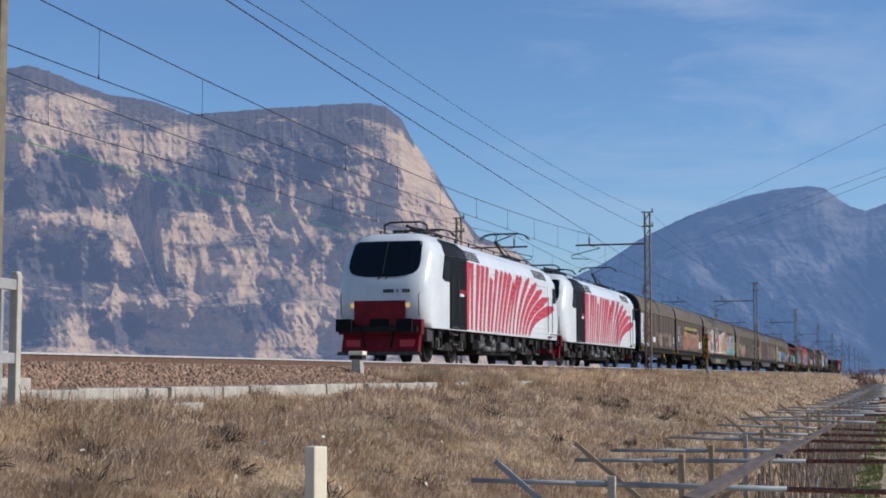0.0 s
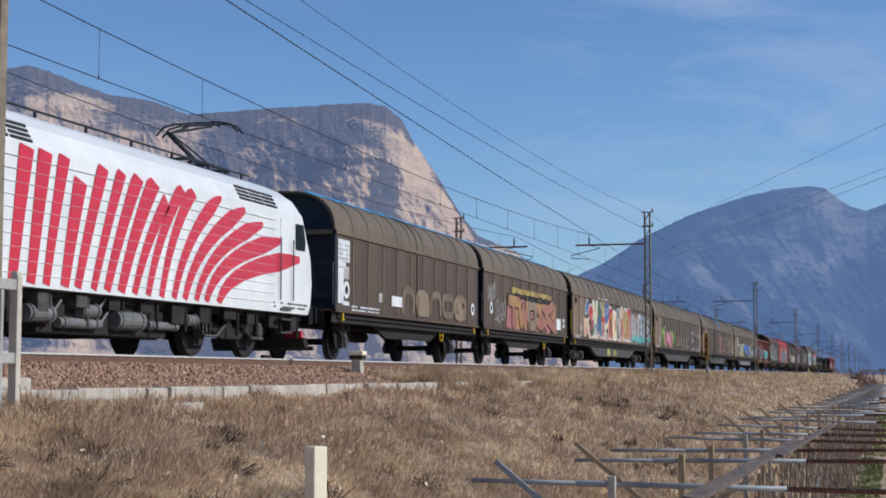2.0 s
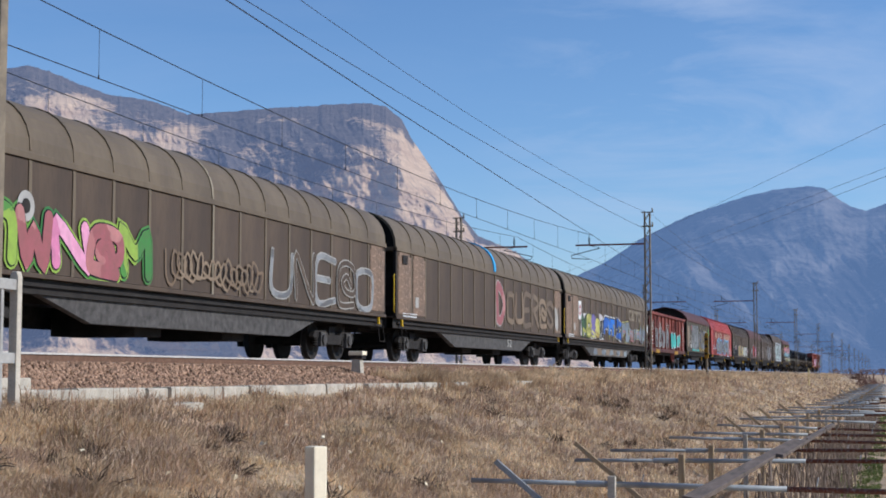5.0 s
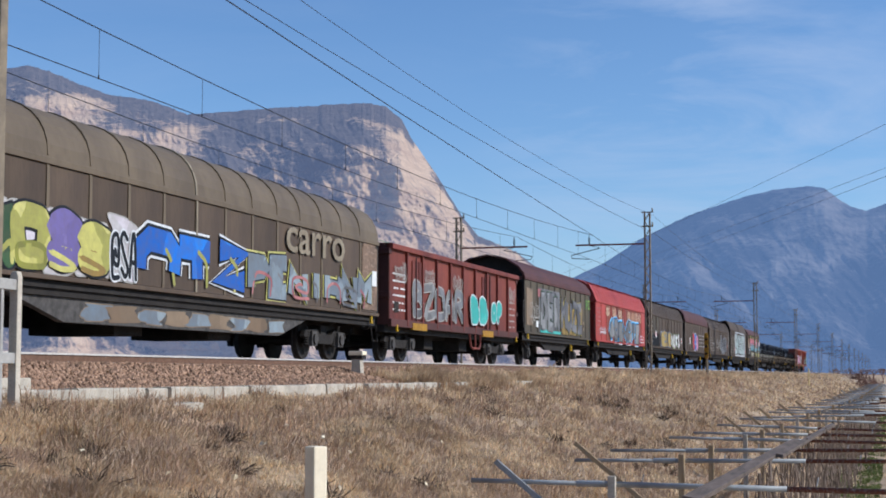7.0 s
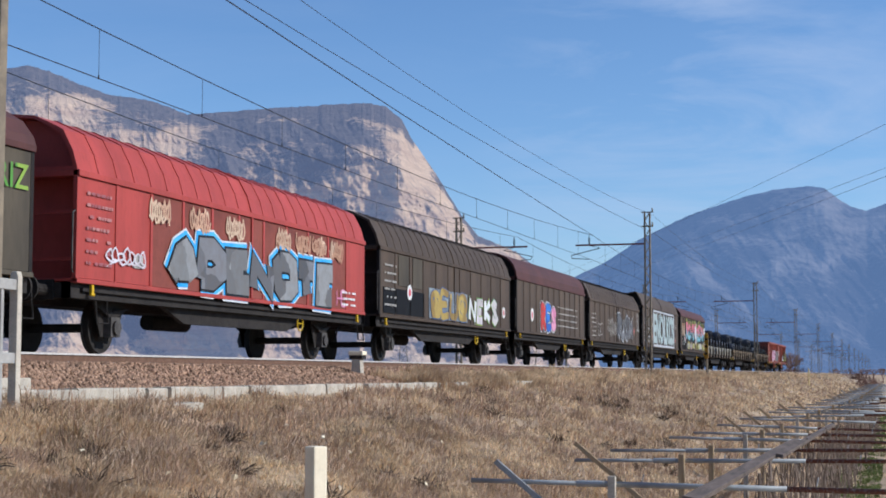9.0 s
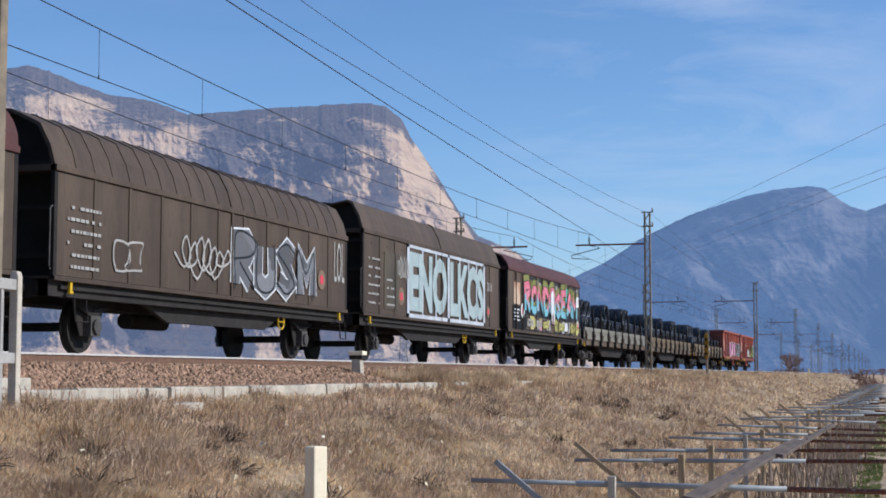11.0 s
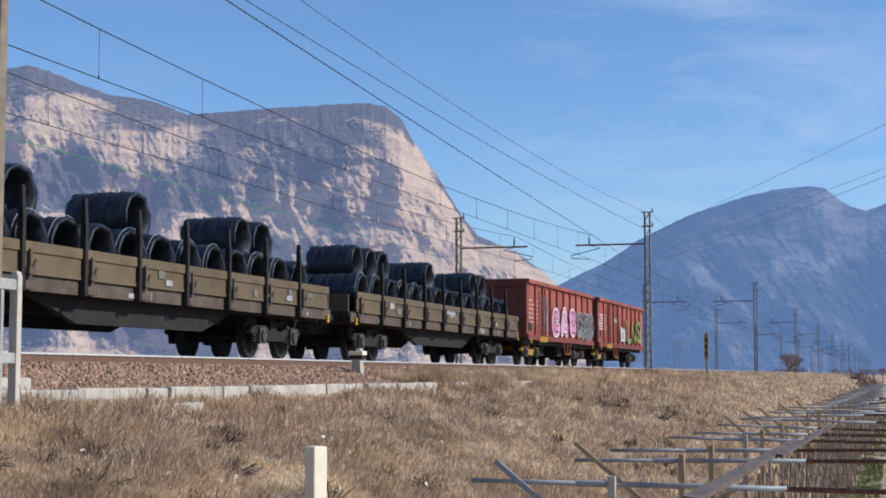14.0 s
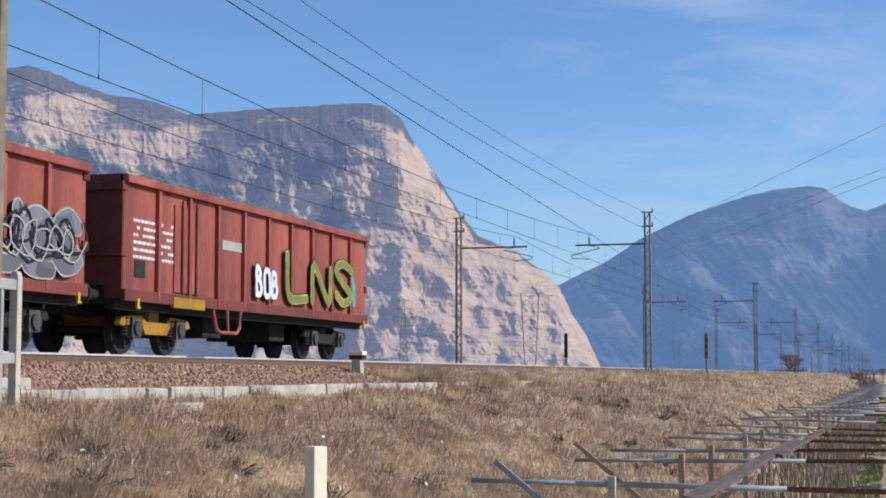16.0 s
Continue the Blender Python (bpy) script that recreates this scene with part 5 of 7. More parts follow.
def covered_wagon(name, label, start, length, paint, roof, group, shape="round", eave=3.15, crest=4.22, panels=10, bogies=False, seam=True,
                  panel_paint=None, stamped=False, floor=1.2, endpaint=ENDSHADE, ribs=True, inset=2.0):
    """A sliding-wall van: roof, walls with a panel between every two ribs, end walls with bars, sills, underframe and running gear."""
    root = rolling(name, label, "wagon", start, group)
    L = length
    prof = roof_line(eave, crest, shape)
    full = prof + [(-x, z) for x, z in reversed(prof[:-1])]
    inner = [(x * .985, z - .03) for x, z in full]
    bm = bmesh.new()
    prism(bm, [(-WX + .04, floor), (WX - .04, floor)] + [(min(WX - .04, max(-WX + .04, x)), z) for x, z in inner], .38, L - .38)
    part("body", finish(bm), paint, root)
    # roof sheet with its cross ribs
    bm = bmesh.new()
    for y0, y1 in (((0.0, L / 2 - .03), (L / 2 + .03, L)) if seam else ((0.0, L),)):
        prism(bm, full + [(x * .96, z - .05) for x, z in reversed(full)], y0, y1)
    part("roof", finish(bm), roof, root)
    if ribs:
        for k in range(1, panels * (2 if shape == "hipped" else 1)):
            y = .06 + (L - .12) * k / panels / (2 if shape == "hipped" else 1)

            def rib(bm):
                prism(bm, [(x * 1.006, z + .018) for x, z in prof] + [(x * .99, z - .02) for x, z in reversed(prof)], -.02, .02)
            shared("rib" + shape + roof.name, "roof_rib", rib, roof, root, pose(0, y, 0))
    # side walls
    for k in range(panels):
        y0, y1 = .06 + (L - .12) * k / panels, .06 + (L - .12) * (k + 1) / panels
        m = panel_paint if panel_paint and 2 <= k < panels - 1 else paint

        def panel(bm, w=(L - .12) / panels):
            box(bm, WX - .05, WX - .006, .022, w - .022, floor + .06, eave - .10)
        shared("panel%.3f%s%.2f" % (L / panels, m.name, eave), "wall_panel", panel, m, root, pose(0, y0, 0))
        shared("panel%.3f%s%.2f" % (L / panels, m.name, eave), "wall_panel", panel, m, root, pose(0, y1, 0, 0, 0, 180))
        if k:
            # on brown vans the paler roof colour paints in the ribs' lit edges
            rib_colour = paint if roof is MAROON else roof

            def upright(bm):
                prism(bm, [(WX - .03, floor + .05), (WX + .006, floor + .05), (WX + .014, floor + .12), (WX + .014, eave - .16), (WX + .006, eave - .08), (WX - .03, eave - .08)], -.045, .045)
            shared("upright%s%.2f%s" % (rib_colour.name, eave, shape), "wall_rib", upright, rib_colour, root, pose(0, y0, 0))
    if seam:
        bm = bmesh.new()
        box(bm, WX - .03, WX + .03, L / 2 - .035, L / 2 + .035, floor + .02, eave)
        part("seam_post", finish(bm), SEAM if bogies else roof, root)
        bm = bmesh.new()
        prism(bm, [(x * 1.012, z + .03) for x, z in prof] + [(x * .99, z - .02) for x, z in reversed(prof)], L / 2 - .04, L / 2 + .04)
        part("roof_seam", finish(bm), SEAM if bogies else roof, root)
    if stamped:       # fixed end walls with pressed fields
        w = L / panels
        for y0 in (.12, .12 + w, L - w + .02):
            shared("scuff%.2f" % eave, "end_door", lambda bm: box(bm, 0, .012, .06, w - .14, .12, eave - floor - .2), SCUFF, root, pose(WX + .001, y0, floor))
            for q in range(5):
                shared("stamp%.2f" % eave, "pressed_field", lambda bm: box(bm, 0, .005, 0, w * .66, 0, .325), SCUFF, root, pose(WX + .010, y0 + .14, floor + .16 + q * .34))
        shared("hatch", "label_holder", lambda bm: box(bm, 0, .02, 0, .42, 0, .24), GEAR, root, pose(WX + .03, .5, eave - .42))
    for z0, z1, d in ((eave - .09, eave + .02, .035), (floor - .03, floor + .05, .03)):
        bm = bmesh.new()
        box(bm, -WX - d, WX + d, .0, L, z0, z1)
        part("wall_rail", finish(bm, .01), roof if z0 > 2 else paint, root)
    for y, s in ((0.05, -1), (L - .05, 1)):     # end walls: cross bars and corner posts
        for zz in (1.55, 2.35, 3.1):
            bm = bmesh.new()
            box(bm, -WX + .08, WX - .08, y - .03, y + .03, zz, zz + .07)
            part("end_bar", finish(bm), endpaint or paint, root)
        for xx in (-WX + .04, WX - .04):
            bm = bmesh.new()
            box(bm, xx - .04, xx + .04, y - .05, y + .05, floor, eave)
            part("corner_post", finish(bm), endpaint or paint, root)
    if endpaint:      # open end bay: wall in the end colour, dark for shade by default, with slanting stays
        bm = bmesh.new()
        prism(bm, [(-WX + .05, floor), (WX - .05, floor)] + [(min(WX - .05, max(-WX + .05, x)), z - .02) for x, z in inner], .36, .376)
        part("end_wall", finish(bm), endpaint, root, "dull blue end wall" if endpaint is BLUEBLACK else "recessed end wall, coloured dark for shade except on the red van")
        for s in (-1, 1) if endpaint is BLUEBLACK else ():
            bm = bmesh.new()
            bar(bm, (s * .1, .2, 3.15), (s * 1.2, .2, 1.6), .022, 6)
            part("end_stay", finish(bm), endpaint, root)
    # underframe
    bm = bmesh.new()
    for s in (-1, 1):
        box(bm, s * 1.18, s * 1.36, 0, L, .92, floor)
    box(bm, -1.35, 1.35, 0, .14, .92, floor)
    box(bm, -1.35, 1.35, L - .14, L, .92, floor)
    box(bm, -.3, .3, .1, L - .1, .85, floor)
    part("underframe", finish(bm), GEAR, root)
    bm = bmesh.new()
    box(bm, 1.30, 1.42, .3, L - .3, floor - .16, floor - .10)
    part("door_track", finish(bm), GEAR, root)
    if bogies:
        bm = bmesh.new()
        for s in (-1, 1):
            slab(bm, [(4.6, .95), (6.4, .50), (L - 6.4, .50), (L - 4.6, .95)], s * 1.16, s * 1.30)
        part("trussed_sill", finish(bm, .01), GEARLIGHT if paint is BROWN else GEAR, root)
        bogie(root, 2.85)
        bogie(root, L - 2.85)
        for y in (L * .4, L * .58):
            bm = bmesh.new()
            box(bm, -.9, .9, y, y + 1.1, .35, .9)
            part("equipment_box", finish(bm, .03), GEAR, root)
    else:
        bm = bmesh.new()
        slab(bm, [(3.6, .95), (4.6, .62), (L - 4.6, .62), (L - 3.6, .95)], 1.10, 1.2)
        part("trussed_sill", finish(bm, .01), GEAR, root)
        axle(root, inset)
        axle(root, L - 2.0)
        bm = bmesh.new()
        bar(bm, (-.4, L * .42, .72), (-.4, L * .54, .72), .17, 14)
        part("air_tank", finish(bm), GEAR, root)
        bm = bmesh.new()
        for k in range(18):
            a, b = k * math.tau / 18, (k + 1) * math.tau / 18
            bar(bm, (1.3, L * .72 + .17 * math.cos(a), .82 + .17 * math.sin(a)), (1.3, L * .72 + .17 * math.cos(b), .82 + .17 * math.sin(b)), .018, 5)
        bar(bm, (1.3, L * .72 - .16, .82), (1.3, L * .72 + .16, .82), .014, 5)
        part("brake_wheel", finish(bm), YELLOW, root, "yellow hand brake wheel")
    for y in (.55, L - .55):
        lug(root, y, floor - .12)
        bm = bmesh.new()
        tube(bm, [(1.32, y + .35, .95), (1.36, y + .35, .52), (1.36, y + .75, .52), (1.32, y + .75, .95)], .018, 5)
        part("step", finish(bm), GEAR, root)
    bm = bmesh.new()
    tube(bm, [(WX - .02, -.06, 1.35), (WX - .02, -.1, 1.4), (WX - .02, -.1, 2.35), (WX - .02, -.02, 2.4)], .016, 5)
    part("grab_rail", finish(bm), YELLOW if bogies else GEARLIGHT, root)
    ends(root, L)
    return root


def open_wagon(name, label, start, length, paint, group, dark, stirrup):
    """A high-sided bogie open wagon: walls with a top beam, posts, doors, ends and running gear."""
    root = rolling(name, label, "wagon", start, group)
    L, top, floor = length, 3.25, 1.0
    for s in (-1, 1):
        bm = bmesh.new()
        box(bm, s * 1.34, s * 1.375, .04, L - .04, floor, top - .1)
        part("side_wall", finish(bm), paint, root)
        for k in range(10):
            shared("openpanel%.2f%s" % (L, paint.name), "wall_panel", lambda bm: box(bm, 1.37, 1.39, -L / 20 + .03, L / 20 - .03, floor + .1, top - .12), paint, root,
                   pose(0, L * (k + .5) / 10, 0, 0, 0, 0 if s > 0 else 180))
        bm = bmesh.new()
        prism(bm, [(s * 1.32, top - .16), (s * 1.50, top - .16), (s * 1.50, top - .02), (s * 1.45, top), (s * 1.32, top)], 0, L)
        part("top_beam", finish(bm, .012), paint, root)
        bm = bmesh.new()
        box(bm, s * 1.36, s * 1.46, .0, L, floor - .05, floor + .16)
        part("sill", finish(bm, .01), dark, root)
    for y in (0.0, L - .06):
        bm = bmesh.new()
        box(bm, -1.38, 1.38, y, y + .06, floor, top)
        part("end_wall", finish(bm), dark, root)
        for zz in (1.75, 2.95):
            bm = bmesh.new()
            box(bm, -1.42, 1.42, y - .07, y + .13, zz, zz + .16)
            part("end_beam", finish(bm, .015), dark, root)
    bm = bmesh.new()
    box(bm, -1.34, 1.34, .05, L - .05, floor, floor + .1)
    part("floor", finish(bm), GEAR, root)
    n = 10
    for k in range(1, n):
        y = L * k / n

        def post(bm):
            prism(bm, [(1.38, floor), (1.47, floor), (1.47, top - .2), (1.42, top - .12), (1.38, top - .12)], -.05, .05)
        shared("openpost" + paint.name, "wall_post", post, paint, root, pose(0, y, 0))
        shared("openpost" + paint.name, "wall_post", post, paint, root, pose(0, y, 0, 0, 0, 180))
    for y in ((1.9, 2.0) if L < 14 else (1.9, 9.6)):    # double doors with an ochre sill
        for q in (0, .62):
            bm = bmesh.new()
            box(bm, 1.39, 1.425, y + q + .1, y + q + .66, floor + .2, top - .35)
            part("door_leaf", finish(bm, .01), paint, root)
            bm = bmesh.new()
            bar(bm, (1.45, y + q + .38, floor + .15), (1.45, y + q + .38, top - .25), .022, 6)
            part("door_bar", finish(bm), dark, root)
        bm = bmesh.new()
        box(bm, 1.40, 1.475, y, y + 1.35, floor - .10, floor + .10)
        part("door_sill", finish(bm), OCHRE, root, "ochre yellow door sill")
        if L < 14:
            break
    bm = bmesh.new()
    for s in (-1, 1):
        box(bm, s * 1.05, s * 1.25, 0, L, .80, floor)
    box(bm, -.3, .3, .1, L - .1, .75, floor)
    part("underframe", finish(bm), GEAR, root)
    for y in (stirrup,):
        bm = bmesh.new()
        tube(bm, [(1.44, y, .95), (1.46, y + .12, .55), (1.46, y + .3, .48), (1.46, y + 1.1, .48), (1.46, y + 1.25, .6), (1.44, y + 1.35, .95)], .04, 8)
        tube(bm, [(1.44, y + .68, .95), (1.46, y + .68, .48)], .035, 8)
        part("step_frame", finish(bm), paint, root)
    for y in (L * .35, L * .62):
        bm = bmesh.new()
        box(bm, -.8, .8, y, y + .9, .40, .85)
        part("equipment_box", finish(bm, .03), GEAR, root)
    bogie(root, 2.0, painted=OCHRE if L < 14 else None)
    bogie(root, L - 2.0)
    for y in (.5, L - .3):
        lug(root, y, .93)
    bm = bmesh.new()
    for zz in np.linspace(1.3, 2.6, 5):
        bar(bm, (1.2, L + .12, zz), (.85, L + .12, zz), .014, 5)
    for xx in (1.2, .85):
        bar(bm, (xx, L + .12, 1.2), (xx, L + .12, 2.75), .016, 5)
        bar(bm, (xx, L, 2.7), (xx, L + .12, 2.7), .016, 5)
    part("end_ladder", finish(bm), dark, root)
    ends(root, L)
    return root


def coil_mesh(bm):
    """A bound coil of wire rod, lying across the wagon."""
    rng = random.Random(3)
    n = 30
    prof = []
    for k in range(23):
        y = -.66 + 1.32 * k / 22
        prof.append((y, .53 + rng.uniform(-.03, .03) - (.03 if k in (0, 22) else 0)))
    prof += [(.63, .44), (.2, .40), (-.2, .40), (-.63, .44)]
    rings = []
    for y, r in prof:
        rings.append([bm.verts.new((y + rng.uniform(-.03, .03) * (abs(y) > .55) + rng.uniform(-.012, .012), (r + rng.uniform(-.016, .016)) * math.cos(k * math.tau / n),
                                    (r + rng.uniform(-.012, .012)) * math.sin(k * math.tau / n) * .96)) for k in range(n)])
    for a, b in zip(rings, rings[1:] + rings[:1]):
        for k in range(n):
            bm.faces.new((a[k], a[(k + 1) % n], b[(k + 1) % n], b[k]))


def edge_arc_mesh(bm):
    tube(bm, [(0, .55 * math.cos(math.pi * k / 16), .54 * math.sin(math.pi * k / 16)) for k in range(17)], .007, 5)


def flat_wagon(label, start, length, paint, seed, marks, loads, first=.95):
    """A stake wagon: deck, side boards in bays, stakes, latches and running gear. The coils on it are things of their own."""
    root = rolling("stake_wagon", label, "wagon", start, "stake wagons with coils")
    rng = random.Random(seed)
    L = length
    bm = bmesh.new()
    box(bm, -1.36, 1.36, 0, L, 1.12, 1.24)
    part("deck", finish(bm), GEAR, root)
    bays = 9
    for k in range(bays):
        y0, w = .35 + (L - .7) * k / bays, (L - .7) / bays

        def board(bm, w=w):
            slab(bm, [(.03, 1.22), (w - .03, 1.22), (w - .03, 1.74), (.03, 1.74)], 1.40, 1.45)
            slab(bm, [(.0, 1.58), (w, 1.58), (w, 1.75), (.0, 1.75)], 1.45, 1.48)
            slab(bm, [(.03, 1.22), (w - .03, 1.22), (w - .03, 1.28), (.03, 1.28)], 1.45, 1.465)
        shared("board" + paint.name, "side_board", board, paint, root, pose(0, y0, 0))
        shared("board" + paint.name, "side_board", board, paint, root, pose(0, y0 + w, 0, 0, 0, 180))
        if k:
            def stake(bm):
                prism(bm, [(1.42, .95), (1.53, .95), (1.53, 2.1), (1.50, 2.62), (1.43, 2.62)], -.045, .045)
            for q in (0, 180):
                shared("stake", "stake", stake, GEAR, root, pose(0, y0, 0, 0, 0, q))

        def latch(bm):
            box(bm, 1.46, 1.52, -.03, .03, 1.2, 1.62)
            box(bm, 1.46, 1.55, -.10, .10, 1.22, 1.32)
            bar(bm, (1.5, -.05, 1.1), (1.53, .12, 1.45), .03, 6)
            box(bm, 1.45, 1.52, -.16, .16, .98, 1.12)
        shared("latch", "latch", latch, DUSTBROWN, root, pose(0, y0 + .24, 0))
    for y in (0.02, L - .08):
        bm = bmesh.new()
        box(bm, -1.35, 1.35, y, y + .06, 1.22, 1.68)
        part("end_board", finish(bm, .008), paint, root)
    for s in (-1, 1):
        bm = bmesh.new()
        box(bm, s * 1.37, s * 1.41, .05, L - .05, .96, 1.21)
        part("side_sill", finish(bm, .008), DUSTBROWN, root)
    bm = bmesh.new()
    for s in (-1, 1):
        slab(bm, [(.1, 1.16), (.1, .92), (5.2, .92), (6.6, .50), (L - 6.6, .50), (L - 5.2, .92), (L - .1, .92), (L - .1, 1.16)], s * .98, s * 1.10)
    box(bm, -.3, .3, .1, L - .1, .7, 1.12)
    part("underframe", finish(bm), GEAR, root)
    bogie(root, 2.6)
    bogie(root, L - 2.6)
    for y in (.35, L - .35):
        lug(root, y, 1.0)
    for k in range(marks):
        y = 1 + (L - 2) * rng.random()
        zz = rng.choice((1.0, 1.0, 1.3, 1.42))
        plate(root, "label_plate", y, y + rng.uniform(.1, .4), zz, zz + rng.uniform(.06, .17), DARKCONCRETE if rng.random() < .35 else BOARD, 1.47 if zz > 1.2 else 1.425)
    ends(root, L)
    # coils: a lower layer two across, single ones on top
    y = first
    lower = []
    while y < L - .8:
        for x in (-.68, .68):
            lower.append((x, y, 1.77))
        y += 1.15
    upper = [(.1, first + 1.15 * (k + .5), 2.63) for k in loads]
    for x, yy, z in lower + upper:
        if "coil" not in SHARED:
            bm = bmesh.new()
            coil_mesh(bm)
            finish(bm, smooth=True)
            SHARED["coil"] = bpy.data.meshes.new("coil")
            bm.to_mesh(SHARED["coil"])
            bm.free()
            SHARED["coil"].materials.append(COIL)
        ob = new("wire_coil", SHARED["coil"])
        yy += rng.uniform(-.015, .015)
        tagged(ob, "bound dark steel wire rod coil stacked on the stake wagon", "coil", "wire rod coils")
        # a thin pale arc over the near rim of some lower coils
        if z < 2 and x > 0 and rng.random() < .45:
            shared("strap", "strap", edge_arc_mesh, STEEL, ob, pose(.6, 0, 0))
        turn = rng.uniform(-3, 3)
        ob.matrix_basis = pose(TRACK_X + x, start + yy, RAIL_Z + z, 0, 0, turn)
        COILS.append((ob, x, start + yy, z, turn))
    return root


COILS = []
TANK = mat("light_grey_tank_paint", lin(128, 126, 122), lin(92, 90, 86), rough=0.5, scale=4, fine=20, bump=0.1, grime=0.3)
DUSTBROWN = mat("dusty_brown_sill", lin(104, 90, 76), lin(74, 64, 55), rough=0.75, scale=2, fine=14, bump=0.2, grime=0.3)
LAMPGLOW = mat("headlamp_glow", lin(255, 214, 130), rough=0.3, bump=0)
LAMPGLOW.node_tree.nodes["Principled BSDF"].inputs["Emission Color"].default_value = lin(255, 200, 110)
LAMPGLOW.node_tree.nodes["Principled BSDF"].inputs["Emission Strength"].default_value = 0.5


def locomotive(start):
    """A four-axle electric locomotive with two raked cabs, white with a fan of red stripes."""
    root = rolling("electric_locomotive", "white electric locomotive with fanned red stripes and black cab flank", "locomotive", start, "double-headed locomotives")
    L, FRONT, REAR = 19.0, .4, .2      # the nose stands back from the headstock, the rear end reaches past it
    levels = [(1.02, .30, 1.45), (1.25, .14, 1.45), (1.75, .06, 1.45), (2.35, .15, 1.45), (2.58, .27, 1.45), (3.30, .66, 1.44), (3.64, .86, 1.26), (3.85, 1.12, 1.0), (3.95, 1.5, .8)]
    bm = bmesh.new()
    rings = []
    for z, f, w in levels:
        half = [(w * .55, f), (w * .80, f + .05), (w * .93, f + .20), (w * .985, f + .42), (w, f + .75)]
        ring = [(x, y + FRONT) for x, y in half] + [(x, L + REAR - y) for x, y in reversed(half)]
        ring = ring + [(-x, y) for x, y in reversed(ring)]
        rings.append([bm.verts.new((x, y, z)) for x, y in ring])
    for a, b in zip(rings, rings[1:]):
        for k in range(len(a)):
            j = (k + 1) % len(a)
            bm.faces.new((a[k], a[j], b[j], b[k]))
    bm.faces.new(rings[0])
    bm.faces.new(rings[-1])
    finish(bm)
    for f in bm.faces:
        f.smooth = abs(f.normal.y) > .12 and abs(f.normal.z) < .9
    part("body", bm, WHITE, root)

    def front_y(z):
        return float(np.interp(z, [v[0] for v in levels], [v[1] for v in levels]))

    # both ends: windscreen, lower panel, lamps, buffer beam, plough
    for end in (0, 1):
        def put(name, bm, material, label=""):
            ob = part(name, finish(bm), material, root, label)
            ob.matrix_basis = pose(0, L + REAR, 0, 0, 0, 180) if end else pose(0, FRONT, 0)
            return ob
        bm = bmesh.new()
        grid = []
        for z in (2.54, 2.58, 2.64, 2.72, 2.86, 3.05, 3.30, 3.50, 3.58, 3.64, 3.67):
            hw = float(np.interp(z, [2.54, 2.58, 2.64, 2.72, 2.86, 3.05, 3.58, 3.64, 3.67], [.45, .75, .95, 1.06, 1.12, 1.13, 1.08, 1.04, .95]))
            w = float(np.interp(z, [v[0] for v in levels], [v[2] for v in levels]))
            row = []
            for k in range(15):
                x = hw * (k / 7 - 1)
                y = front_y(z) + float(np.interp(abs(x) / w, [0, .55, .80, .93, .985], [0, 0, .05, .20, .42]))
                row.append(bm.verts.new((x, y - .022, z)))
            grid.append(row)
        for a, b in zip(grid, grid[1:]):
            for k in range(14):
                bm.faces.new((a[k], a[k + 1], b[k + 1], b[k]))
        screen = put("windscreen", bm, GLASS)
        bm = bmesh.new()
        bar(bm, (0, front_y(2.6) - .024, 2.6), (0, front_y(3.64) - .024, 3.64), .02, 5)
        ob = part("pillar", finish(bm), BLACK, screen)
        for sx in (-.1, .12):
            bm = bmesh.new()
            bar(bm, (sx, front_y(2.46) - .04, 2.46), (sx + .18, front_y(2.72) - .05, 2.7), .014, 5)
            put("wiper", bm, BLACK)
        bm = bmesh.new()
        box(bm, -.80, .80, .02, .2, 1.1, 1.82)
        put("nose_panel", bm, DARKRED, "dark red lower nose panel")
        bm = bmesh.new()
        box(bm, -.3, .3, -.006, .06, 1.06, 1.28)
        put("coupler_pocket", bm, BLACK)
        for s in (-1, 1):
            for q, m in ((.86, LAMPGLOW), (1.08, GEARLIGHT)):
                bm = bmesh.new()
                yy = .10 + (.02 if q < 1 else .1)
                bar(bm, (s * q, yy - .06, 1.68), (s * q, yy + .1, 1.68), .07, 16)
                lamp = put("headlamp", bm, m)
            bm = bmesh.new()
            box(bm, s * .70, s * 1.18, -.52, -.42, .88, 1.26)
            bar(bm, (s * .9, -.42, 1.07), (s * .9, .3, 1.07), .13, 12)
            put("buffer", bm, BLACK)
            bm = bmesh.new()
            tube(bm, [(s * 1.22, .16, 1.35), (s * 1.22, .06, 1.4), (s * 1.22, .02, 2.0), (s * 1.22, .14, 2.05)], .016, 6)
            put("grab_rail", bm, GEARLIGHT)
            bm = bmesh.new()
            tube(bm, [(s * .45, .0, .95), (s * .47, -.12, .7), (s * .4, -.1, .42)], .035, 6)
            put("air_hose", bm, BLACK)
        bm = bmesh.new()
        box(bm, -1.3, 1.3, .05, .3, .82, 1.26)
        put("buffer_beam", bm, BLACK if end else DARKRED)
        bm = bmesh.new()
        slab(bm, [(.02, .26), (.30, .26), (.42, .50 if end else .84), (.2, .50 if end else .84)], -1.2, 1.2)
        put("plough", bm, GEAR if end else DARKRED, "grimy snow plough under the buffer beam")
        for s in (-1, 1):
            bm = bmesh.new()
            box(bm, s * .62, s * 1.06, .08, .22, .40, .66)
            put("plough_bracket", bm, RED, "red plough bracket")
        bm = bmesh.new()
        box(bm, -1.3, 1.3, -.04, .05, .20, .30)
        put("plough_edge", bm, GEARLIGHT)
        bm = bmesh.new()
        hook_mesh(bm)
        put("coupling", bm, GEAR)
    # black flank behind the leading cab, with door, window and louvres
    bm = bmesh.new()
